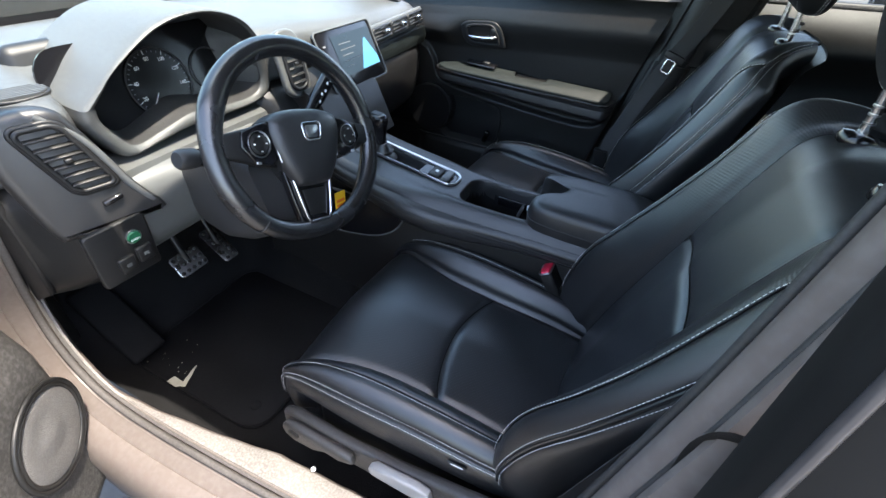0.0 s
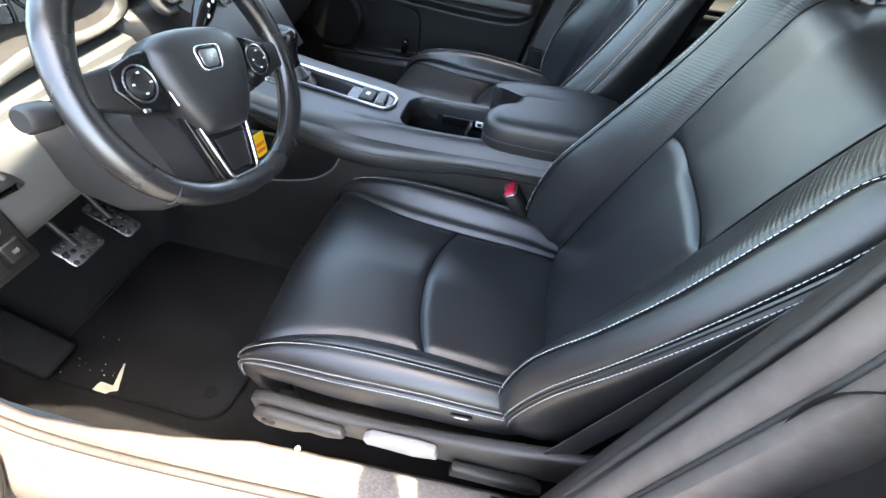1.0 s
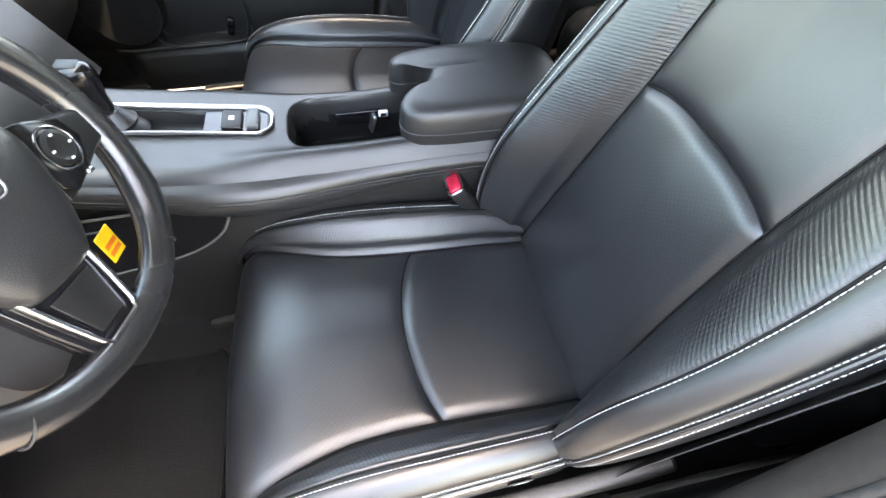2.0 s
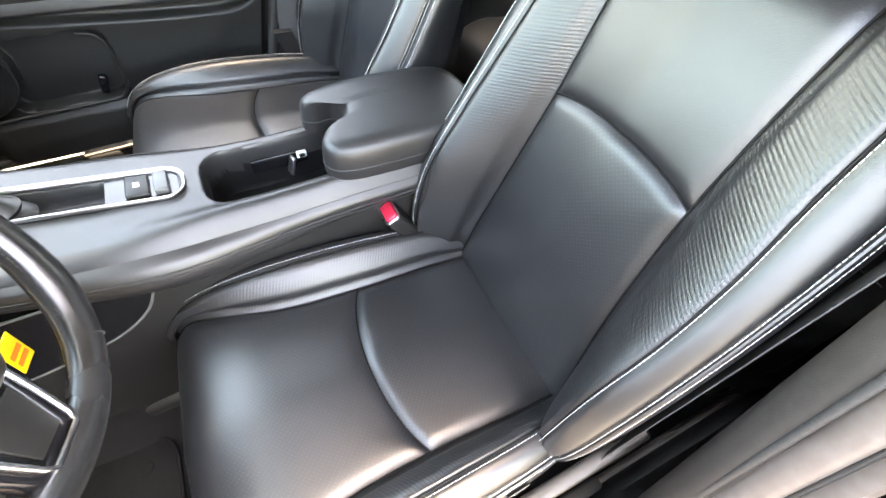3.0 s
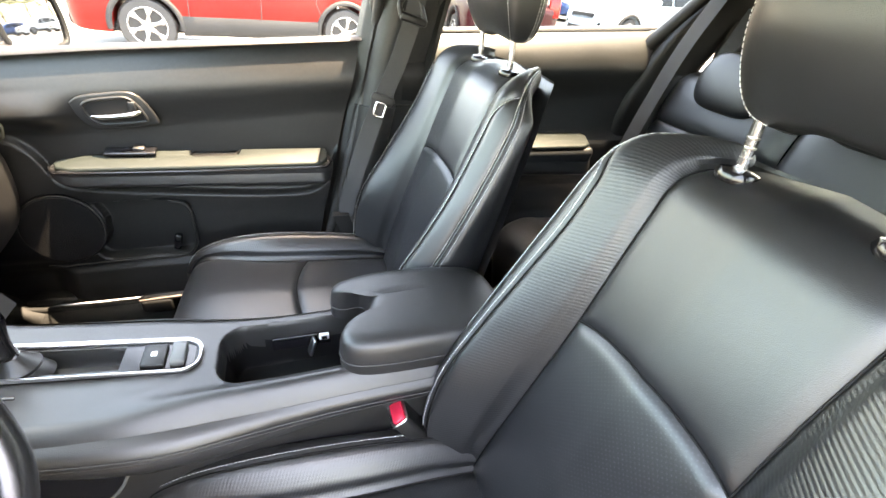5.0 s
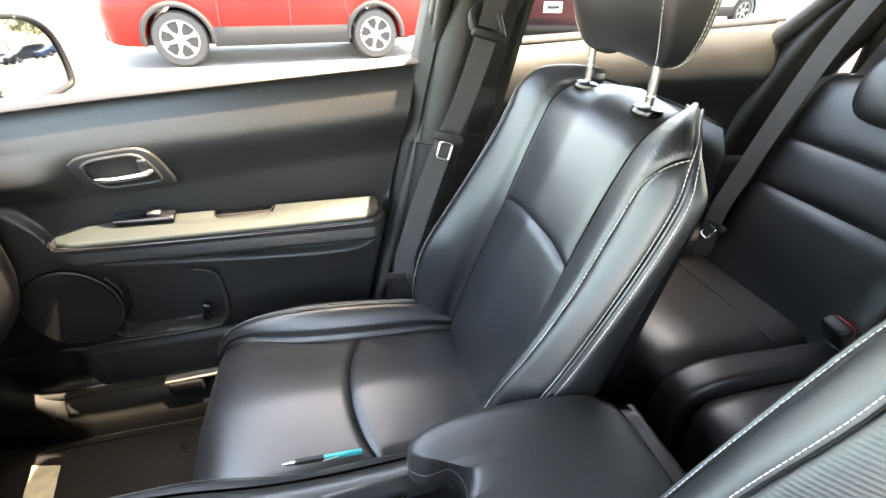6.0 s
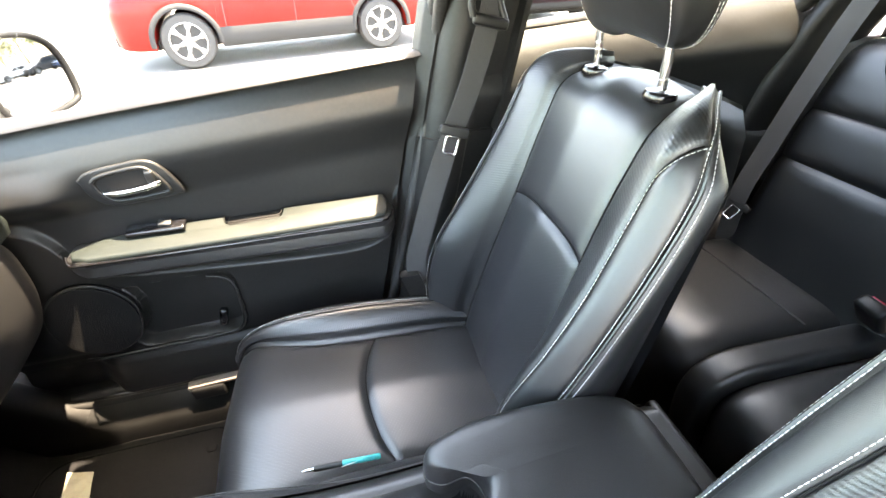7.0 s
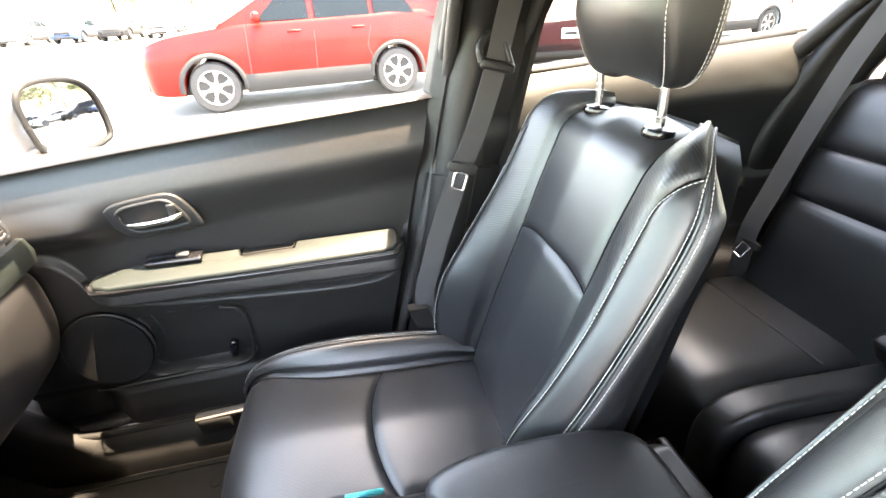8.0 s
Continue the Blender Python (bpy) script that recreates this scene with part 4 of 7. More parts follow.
louvre("air_vent", m @ Vector((-0.002, 0.024, 0.014)), (0.25, 1, 0), (-0.12, 0, 1), 0.060, 0.114, 6, dash, 0.014, skew=-0.38)
part("vent_lever", box((0.034, 0.010, 0.012), (0, 0, 0), (0, 0, 0), 0.003), GLOSS, dash, "black vent lever").matrix_basis = m @ pose(0.030, -0.062, 0.012, 0, 0, 12)
part("pod_seam", tube([m @ Vector(p) for p in ((-0.064, -0.101, 0.002), (-0.03, -0.106, 0.011), (0.04, -0.108, 0.011), (0.092, -0.108, 0.006))], 0.0016, 6), SEAL, dash)
# centre vent beside the screen
m = facing((0.05, 1, 0), (-0.25, 0, 1), (-0.785, -0.092, 1.012))
part("vent_bezel", prism(rounded(0.082, 0.150, 0.034), 0.018, m, 0.007, 3), TRIM_GREY, dash, "grey vent bezel")
louvre("air_vent", m @ Vector((0, 0, 0.021)), (0.05, 1, 0), (-0.25, 0, 1), 0.050, 0.112, 6, dash, 0.022)
# long slim passenger vents
m = facing((-0.10, 1, 0), (-0.2, 0, 1), (-0.800, 0.425, 1.012))
part("vent_bezel", prism(rounded(0.40, 0.052, 0.018), 0.012, m, 0.004), TRIM_GREY, dash, "grey passenger vent bezel")
for k in (-1, 0, 1):
    louvre("air_vent", m @ Vector((0.122 * k, 0, 0.014)), (-0.10, 1, 0), (-0.2, 0, 1), 0.112, 0.030, 2, dash, 0.008)
    part("vent_tab", box((0.016, 0.022, 0.012), tuple(m @ Vector((0.122 * k + 0.02, 0, 0.018))), (0, 0, 0), 0.003), CHROME, dash, "silver vent tab")
band = closed([[(-0.790 - 0.05 * (k / 20) ** 1.3 + dx, 0.25 + 0.425 * k / 20, 0.957 - 0.02 * k / 20 + dz) for dx, dz in ((0, 0.028), (0.012, 0.026), (0.020, 0.0), (0.014, -0.026), (0, -0.03))] for k in range(21)])
part("trim_band", band, PAD_GREY, dash, "pale padded trim band")
# small oval demister grille on top
m = facing((0.2, 1, 0), (-1, 0.2, 0.12), (-0.888, -0.583, 1.056))
ov = part("demister_grille", prism([(0.045 * math.cos(a), 0.024 * math.sin(a)) for a in (2 * math.pi * k / 28 for k in range(28))], 0.006, m, 0.002), PLASTIC, dash, "oval demister grille")
for k in range(-3, 4):
    w = 0.040 * math.sqrt(1 - (k / 4) ** 2)
    part("slat", box((2 * w, 0.0022, 0.004)), TRIM_GREY, ov).matrix_basis = m @ pose(0, k * 0.0055, 0.008)
part("top_line", tube(spline([(-1.02, -0.52, 1.078), (-1.06, -0.40, 1.082), (-1.08, -0.25, 1.085)], 20), 0.002, 6), SEAL, dash)

# instrument hood and dials
hood = part("instrument_hood", box((0.04, 0.36, 0.20), (-1.0, -0.355, 1.0), (0, -14, 0), 0.02), PLASTIC, dash)
HOOD = [(-0.540, 1.034), (-0.505, 1.062), (-0.461, 1.096), (-0.387, 1.137), (-0.317, 1.152), (-0.248, 1.147), (-0.182, 1.119), (-0.142, 1.072), (-0.124, 1.010), (-0.126, 0.958), (-0.170, 0.938), (-0.260, 0.936), (-0.355, 0.940), (-0.430, 0.934), (-0.492, 0.930), (-0.522, 0.965), (-0.541, 1.005)]
loop = spline([(0, y, z) for y, z in HOOD + HOOD[:1]], 90)[:-1]


def hood_ring(x, inset, k=1.0):
    """The hood's outline at one depth: the rim is broad below the dials and thin over them."""
    r = []
    for p in loop:
        c = Vector((0, -0.330, 1.040))
        d = (p - c)
        w = inset * (0.35 + 0.65 * max(0.0, min(1.0, (1.075 - p.z) / 0.05)))
        q = c + d * k * (1 - w / d.length)
        r.append((x - 0.09 * (1.145 - q.z), q.y, q.z))
    return r


def loop_grid(rings):
    return grid([list(r) + [r[0]] for r in rings])


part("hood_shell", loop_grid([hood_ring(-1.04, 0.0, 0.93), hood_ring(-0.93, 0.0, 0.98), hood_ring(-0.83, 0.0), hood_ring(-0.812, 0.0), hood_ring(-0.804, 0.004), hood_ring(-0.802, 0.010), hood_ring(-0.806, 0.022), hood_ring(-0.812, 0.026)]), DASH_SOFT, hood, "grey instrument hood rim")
part("hood_lining", loop_grid([hood_ring(-0.812, 0.026), hood_ring(-0.86, 0.036), hood_ring(-0.93, 0.050)]), SEAL, hood, "black hood lining")
part("hood_base", closed([[(-0.93 + dx, -0.55 + 0.39 * k / 10, 0.905 + dz) for dx, dz in ((0, -0.03), (0.11, -0.035), (0.125, -0.012), (0.118, 0.010), (0.08, 0.022), (0, 0.03))] for k in range(11)]), DASH_SOFT, hood, "grey lower instrument surround")
m = facing((0, 1, 0), (-0.3, 0, 1), (-0.918, -0.333, 1.004))
part("dial_plate", prism(rounded(0.40, 0.20, 0.05), 0.006, m), GLOSS, hood, "black instrument panel")
DIM = material("dim dial print", (0.16, 0.16, 0.165), 0.5)
for cx, r in ((0.0, 0.068), (0.122, 0.044)):
    ringp = [m @ Vector((cx + r * math.cos(a), r * math.sin(a), 0.010)) for a in (2 * math.pi * k / 48 for k in range(49))]
    dial = part("dial_ring", tube(ringp, 0.0016, 8), SEAL, hood, "dark dial ring")
    if r < 0.06:
        continue
    for k in range(33):
        a = radians(240 - 9 * k)
        part("tick", box((0.008 if k % 4 == 0 else 0.004, 0.0012, 0.0006)), WHITE if k % 4 == 0 else DIM, dial).matrix_basis = m @ pose(cx + (r - 0.007) * math.cos(a), (r - 0.007) * math.sin(a), 0.0075, 0, 0, math.degrees(a))
    part("needle", box((r * 0.42, 0.0018, 0.001)), WHITE, dial, "thin white needle").matrix_basis = m @ pose(cx + r * 0.52 * math.cos(radians(228)), r * 0.52 * math.sin(radians(228)), 0.009, 0, 0, 228)


def lettering(text, size, at, mat, parent, name="lettering", depth=0.0003):
    """Writing in the built-in font as a mesh part."""
    cu = bpy.data.curves.new("text", "FONT")
    cu.body, cu.size, cu.align_x, cu.align_y, cu.extrude = text, size, "CENTER", "CENTER", depth
    tmp = bpy.data.objects.new("text", cu)
    me = bpy.data.meshes.new_from_object(tmp)
    bpy.data.objects.remove(tmp)
    me.transform(at)
    me.materials.append(mat)
    ob = new(name, me)
    ob.parent = parent
    if parent.type == "EMPTY":
        ob.matrix_parent_inverse = Matrix.Translation(parent.location).inverted()
    return ob


for k in range(8):
    a = radians(240 - 36 * k)
    lettering(str(20 * k), 0.0105, m @ pose(0.049 * math.cos(a), 0.049 * math.sin(a), 0.0075), WHITE, hood, "dial_number")

# screen
m = facing((0.0, 1, 0), (-0.5, 0, 1), (-0.752, 0.105, 0.992))
scr = part("screen", prism(rounded(0.236, 0.150, 0.012), 0.012, m, 0.003), GLOSS, dash, "glossy black touch screen panel")
ring = [m @ Vector((x, y, 0.013)) for x, y in rounded(0.236, 0.150, 0.012)]
part("screen_frame", tube(ring + [ring[0]], 0.0024, 8), TRIM_GREY, scr, "thin grey screen frame")
SCREEN_BLUE = material("dim blue display", (0.006, 0.009, 0.012), 0.22, 0, 0.3, 6.0, spec=0.2)
sb = SCREEN_BLUE.node_tree.nodes["Principled BSDF"]
sb.inputs["Emission Color"].default_value, sb.inputs["Emission Strength"].default_value = (0.05, 0.09, 0.12, 1), 0.10
part("display", prism(rounded(0.165, 0.100, 0.004), 0.0006, m @ Matrix.Translation((0.022, 0.008, 0.0125))), SCREEN_BLUE, scr, "dim blue display")
# blue reflection in the screen's lower corner, drawn as a glowing patch
REFLECTION_BLUE = material("glowing blue screen reflection", (0.01, 0.03, 0.05), 0.22, 0, 0.2, 8.0, spec=0.2)
mb = REFLECTION_BLUE.node_tree.nodes["Principled BSDF"]
mb.inputs["Emission Color"].default_value, mb.inputs["Emission Strength"].default_value = (0.06, 0.22, 0.36, 1), 0.5
part("display_reflection", prism([(0.020, -0.040), (0.102, -0.040), (0.102, -0.020), (0.074, 0.034), (0.066, 0.030)], 0.0004, m @ Matrix.Translation((0, 0, 0.0133))), REFLECTION_BLUE, scr, "blue glowing patch for a reflection on the display")
for k in range(5):
    part("text_bar", box(((0.05, 0.062, 0.045, 0.07, 0.03)[k], 0.0022, 0.0004)), TRIM_GREY, scr, "pale bars of small writing").matrix_basis = m @ pose(-0.01 + (0.05, 0.062, 0.045, 0.07, 0.03)[k] / 2 - 0.03, 0.035 - 0.014 * k, 0.0136)
for k in range(4):
    part("touch_key", box((0.010, 0.004, 0.0004)), DIM, scr).matrix_basis = m @ pose(-0.095, 0.04 - 0.027 * k, 0.0136)
knob_m = m @ pose(-0.09, -0.06, 0.012)
part("volume_ring", lathe([(0.009, 0), (0.009, 0.003), (0.007, 0.004), (0.001, 0.004)], knob_m, 20), SATIN, scr)
# climate panel sloping down to the console
m = facing((0.0, 1, 0), (-0.35, 0, 0.94), (-0.708, 0.045, 0.872))
hv = part("climate_panel", prism(rounded(0.26, 0.082, 0.016), 0.014, m, 0.005, 3), GLOSS, dash, "glossy black climate control panel")
for cx in (-0.085, 0.095):
    d = part("climate_dial", lathe([(0.024, 0.014), (0.024, 0.020), (0.020, 0.024), (0.002, 0.024)], m @ Matrix.Translation((cx, 0, 0)), 28), GLOSS, hv, "round climate dial")
    rr = [m @ Vector((cx + 0.024 * math.cos(a), 0.024 * math.sin(a), 0.021)) for a in (2 * math.pi * k / 36 for k in range(37))]
    part("dial_rim", tube(rr, 0.0009, 6), TRIM_GREY, d)
    for k in range(6):
        a = 2 * math.pi * k / 6
        part("dial_mark", box((0.004, 0.0015, 0.0004)), WHITE, d).matrix_basis = m @ pose(cx + 0.013 * math.cos(a), 0.013 * math.sin(a), 0.0243, 0, 0, math.degrees(a))
for k in range(5):
    part("climate_key", box((0.010, 0.0025, 0.0004)), DIM, hv).matrix_basis = m @ pose(-0.04 + 0.02 * k, 0.012, 0.0143)
part("stack_flank", closed([[(-0.80 + 0.03 * f, y, 0.98 - 0.14 * f) for y in (-0.09, 0.15)] + [(-0.70 + 0.06 * f, y, 0.93 - 0.12 * f) for y in (0.15, -0.09)] for f in (0, 0.5, 1)]), PLASTIC, dash)
# switch panel and knee bolster, left of the column
m = facing((0.05, 1, 0), (0.02, 0, 1), (-0.792, -0.588, 0.790))
sw = part("switch_panel", prism(rounded(0.110, 0.120, 0.008), 0.012, m, 0.003), PLASTIC, dash, "black switch panel")
GREEN = material("green button", (0.012, 0.10, 0.045), 0.35, 0, 0.1, 20.0)
part("eco_button", lathe([(0.0125, 0.012), (0.0125, 0.016), (0.011, 0.018), (0.001, 0.018)], m @ Matrix.Translation((0.022, 0.022, 0)), 24), GREEN, sw, "round green economy button")
rr = [m @ Vector((0.022 + 0.0135 * math.cos(a), 0.022 + 0.0135 * math.sin(a), 0.014)) for a in (2 * math.pi * k / 30 for k in range(31))]
part("button_rim", tube(rr, 0.0013, 6), SATIN, sw)
lettering("ECON", 0.006, m @ pose(0.022, 0.018, 0.0182), WHITE, sw)
for cx, cy in ((-0.006, -0.026), (0.030, -0.020)):
    k = part("switch", box((0.030, 0.034, 0.010), (0, 0, 0), (0, 0, 0), 0.003), PLASTIC, sw, "black square switch")
    k.matrix_basis = m @ pose(cx, cy, 0.014)
    part("switch_mark", box((0.009, 0.007, 0.0006)), TRIM_GREY, sw, "white pictogram").matrix_basis = m @ pose(cx, cy, 0.0193)
rows = []
for j in range(24):
    y = -0.545 + 0.41 * j / 23
    rows.append([Vector((p.x, y, p.z)) for p in spline([(-0.84, 0, 0.92), (-0.795 + 0.02 * math.sin(j / 7), 0, 0.885), (-0.785, 0, 0.82), (-0.80, 0, 0.755), (-0.87, 0, 0.70)], 14)])
part("knee_bolster", grid(rows), TRIM_GREY, dash, "grey knee panel under the column")

# --- steering column, stalks and wheel ---
WC = Vector((-0.532, -0.351, 0.981))
WM = facing((0.10, 1, 0), (-0.39, 0.04, 0.92), WC) @ Matrix.Diagonal((0.925, 0.925, 1.0, 1.0))  # local z points at the driver
SHROUD = material("dark grey column plastic", (0.024, 0.024, 0.024), 0.5, 0, 0.12, 6.0, 0.2, 1000.0)
col = thing("steering_column", "black steering column cover with two stalks", "steering column", (-0.70, -0.368, 0.90))
rows = []
for z, w, h in ((-0.03, 0.054, 0.06), (-0.06, 0.068, 0.078), (-0.12, 0.074, 0.086), (-0.20, 0.070, 0.084), (-0.30, 0.05, 0.06)):
    rows.append([WM @ Vector((x - 0.034, y - 0.058, z)) for x, y in rounded(2 * (w + 0.024), 2 * (h + 0.016), 0.035, 6)])
part("column_cover", closed(rows), SHROUD, col, "dark grey plastic column shroud")
sl = part("stalk", tube([WM @ Vector(p) for p in ((-0.05, 0.01, -0.07), (-0.12, 0.026, -0.065), (-0.130, 0.029, -0.062), (-0.180, 0.043, -0.050))], [0.010, 0.0100, 0.0140, 0.0145], 18), GLOSS, col, "black light stalk")
part("stalk_end", tube([WM @ Vector(p) for p in ((-0.179, 0.043, -0.050), (-0.182, 0.044, -0.049), (-0.208, 0.050, -0.042), (-0.213, 0.051, -0.041))], [0.0150, 0.0162, 0.0160, 0.0125], 18), SHROUD, sl, "dark grey twist end")
for k in range(4):
    part("stalk_mark", box((0.004, 0.006, 0.0008)), WHITE, sl, "white light symbols").matrix_basis = WM @ pose(-0.138 - 0.011 * k, 0.030 + 0.0031 * k + (0.004 if k % 2 else -0.003), -0.0455 + 0.0026 * k)
sr = part("stalk", tube([WM @ Vector(p) for p in ((0.05, 0.012, -0.07), (0.10, 0.040, -0.066), (0.130, 0.062, -0.060), (0.175, 0.095, -0.052))], [0.008, 0.010, 0.0155, 0.0150], 18), GLOSS, col, "black wiper stalk")
for k in range(5):
    part("stalk_mark", box((0.006, 0.004, 0.0008)), WHITE, sr, "white wiper symbols").matrix_basis = WM @ pose(0.122 + 0.011 * k, 0.058 + 0.008 * k + (0.003 if k % 2 else -0.002), -0.0435 + 0.0015 * k, 0, 0, 37)
part("key_barrel", lathe([(0.018, 0), (0.018, 0.02), (0.014, 0.026), (0.002, 0.026)], facing((0, 0, 1), (-0.3, 1, 0), (-0.700, -0.275, 0.862)) @ Matrix.Identity(4), 20), GLOSS, col, "ignition barrel")

WM = WM @ pose(0, 0, 0, 0, 0, -14.5)  # the wheel stands turned to the right
wheel = thing("steering_wheel", "black leather steering wheel with silver trimmed spokes", "steering wheel", tuple(WC))
R = 0.179
rows = []
for i in range(96):
    a = 2 * math.pi * i / 96
    ca, sa = math.cos(a), math.sin(a)
    flat = 0.010 * max(0, -sa) ** 6
    grip = 0.0022 * (math.exp(-((((a % math.pi) - 0.45) / 0.25) ** 2)) + math.exp(-((((a % math.pi) - 2.69) / 0.25) ** 2)))
    rw, rh = 0.0190 + grip, 0.0168 + grip
    row = []
    for k in range(18):
        b = 2 * math.pi * k / 18
        q = R - flat + rw * math.cos(b)
        row.append(WM @ Vector((q * ca, q * sa, rh * math.sin(b))))
    rows.append(row)
rim = part("rim", grid(rows + [rows[0]], True), WORN_LEATHER, wheel, "black leather rim, worn smooth")
for a in (20, 160, 228, 312):
    pts = [WM @ Vector(((R + 0.0196 * math.cos(b)) * math.cos(radians(a)), (R + 0.0196 * math.cos(b)) * math.sin(radians(a)), 0.0162 * math.sin(b))) for b in (2 * math.pi * k / 24 for k in range(25))]
    part("rim_seam", tube(pts, 0.0011, 6), SEAL, rim)
for a0, a1 in ((-38, 18), (162, 218)):
    pts = [WM @ Vector(((R - 0.0192) * math.cos(radians(a0 + (a1 - a0) * k / 40)), (R - 0.0192) * math.sin(radians(a0 + (a1 - a0) * k / 40)), 0.004)) for k in range(41)]
    tagged(part("rim_stitching", stitches(pts, 0.005, 0.0042, 0.0011), SEAL, rim, "row of dark thread"), kind="stuff")
# airbag cover
out = [(-0.078, 0.048), (-0.05, 0.062), (0.0, 0.066), (0.05, 0.062), (0.078, 0.048), (0.080, 0.018), (0.066, -0.030), (0.046, -0.066), (0.028, -0.078), (-0.028, -0.078), (-0.046, -0.066), (-0.066, -0.030), (-0.080, 0.018)]
o3 = spline([(x, y, 0) for x, y in out + [out[0]]], 60)[:-1]
rows = []
for z, k in ((-0.035, 0.96), (-0.005, 1.0), (0.010, 1.0), (0.018, 0.975), (0.024, 0.91), (0.029, 0.78), (0.032, 0.5), (0.033, 0.2)):
    rows.append([WM @ Vector((p.x * k, p.y * k - 0.002, z)) for p in o3])
hub = part("airbag_cover", closed(rows), PADDED, wheel, "black padded airbag cover")
# emblem as a plain silver shape in a frame
em = WM @ Matrix.Translation((0, 0.020, 0.0335))
trap = [(x * (1 + 0.12 * y / 0.015), y) for x, y in rounded(0.040, 0.032, 0.008)]
fr = [em @ Vector((x, y, 0.001)) for x, y in trap]
part("emblem_frame", tube(fr + [fr[0]], 0.0017, 8), CHROME, hub, "chrome emblem frame")
part("emblem_plate", prism([(x * 0.72, y * 0.72) for x, y in trap], 0.0016, em, 0.0006), SATIN, hub, "plain silver emblem plate")
part("airbag_bar", box((0.022, 0.0025, 0.0004)), SEAL, hub).matrix_basis = WM @ pose(0.03, -0.045, 0.0285)
# side spokes with button pods
for s in (-1, 1):
    o = [(s * x, y) for x, y in ((0.070, 0.046), (0.110, 0.036), (0.150, 0.030), (0.168, 0.026), (0.168, -0.012), (0.150, -0.016), (0.110, -0.030), (0.072, -0.040))]
    sp = part("spoke", prism(o if s > 0 else o[::-1], 0.022, WM @ Matrix.Translation((0, 0, -0.010)), 0.006, 3), PLASTIC, wheel, "black plastic spoke")
    pod = [(s * x, y) for x, y in ((0.074, 0.044), (0.100, 0.040), (0.132, 0.028), (0.138, 0.004), (0.118, -0.024), (0.086, -0.034), (0.072, -0.024))]
    part("button_pod", prism(pod if s > 0 else pod[::-1], 0.008, WM @ Matrix.Translation((0, 0, 0.009)), 0.003, 2), GLOSS, sp, "glossy button pod")
    cx = s * 0.104
    rr = [WM @ Vector((cx + 0.0205 * math.cos(a), 0.006 + 0.0225 * math.sin(a), 0.018)) for a in (2 * math.pi * k / 36 for k in range(37))]
    part("button_ring", tube(rr, 0.0014, 6), SATIN, sp, "thin silver ring")
    part("round_button", lathe([(0.0185, 0.012), (0.0185, 0.020), (0.014, 0.0215), (0.009, 0.019), (0.001, 0.020)], WM @ Matrix.Translation((cx, 0.006, 0)), 24), PLASTIC, sp, "round control button")
    for dx, dy in ((0, 0.013), (0, -0.013), (-0.012, 0), (0.012, 0)):
        part("button_mark", box((0.004, 0.0022, 0.0004)), WHITE, sp).matrix_basis = WM @ pose(cx + dx, 0.006 + dy, 0.0217)
    part("small_button", box((0.010, 0.006, 0.004), (0, 0, 0), (0, 0, 0), 0.002), SATIN, sp).matrix_basis = WM @ pose(s * 0.112, -0.026, 0.017)
    tr = [WM @ Vector(p) for p in ((s * 0.0735, 0.044, 0.017), (s * 0.074, 0.010, 0.018), (s * 0.066, -0.030, 0.017))]
    part("silver_edge", tube(spline(tr, 14), 0.0013, 6), SATIN, sp)
# lower spoke: two arms and a bright edged centre
o = [(-0.060, -0.046), (-0.050, -0.106), (-0.038, -0.160), (-0.030, -0.170), (0.030, -0.170), (0.038, -0.160), (0.048, -0.106), (0.056, -0.046), (0.03, -0.07), (-0.03, -0.07)]
ls = part("lower_spoke", prism(o[::-1], 0.018, WM @ Matrix.Translation((0, 0, -0.012)), 0.005, 3), GLOSS, wheel, "glossy black lower spoke")
part("spoke_grille", prism([(-0.028, -0.088), (-0.019, -0.140), (0.019, -0.140), (0.028, -0.088)], 0.003, WM @ Matrix.Translation((0, 0, 0.006)), 0.001), PLASTIC, ls, "textured black insert")
tr = [WM @ Vector(p) for p in ((-0.044, -0.066, 0.009), (-0.037, -0.105, 0.010), (-0.029, -0.142, 0.010), (-0.023, -0.152, 0.010), (0.023, -0.152, 0.010), (0.029, -0.142, 0.010), (0.036, -0.105, 0.010), (0.042, -0.066, 0.009))]
part("chrome_edge", tube(tr, 0.0032, 8), CHROME, ls, "chrome spoke edge")

# key tag hanging beside the column
YEL = material("yellow paper tag", (0.85, 0.52, 0.02), 0.6, 0, 0.12, 25.0)
ORANGE = material("orange print", (0.75, 0.16, 0.02), 0.6)
tag = thing("key_tag", "yellow key tag with orange print hanging from the ignition", "key tag", (-0.582, -0.198, 0.73))
m = facing((0.25, 1, 0.0), (0.05, 0.12, 1), (-0.582, -0.198, 0.757))
part("card", box((0.030, 0.052, 0.0025), (0, 0, 0), (0, 0, 0), 0.001), YEL, tag).matrix_basis = m
for k in (-0.012, 0.002):
    part("print_bar", box((0.022, 0.008, 0.0006)), ORANGE, tag, "orange bars of unreadable print").matrix_basis = m @ pose(0, k, 0.0016)
part("cord", tube(spline([m @ Vector((0, 0.026, 0)), Vector((-0.655, -0.235, 0.82)), Vector((-0.690, -0.262, 0.862))], 12), 0.0014, 6), SEAL, tag)

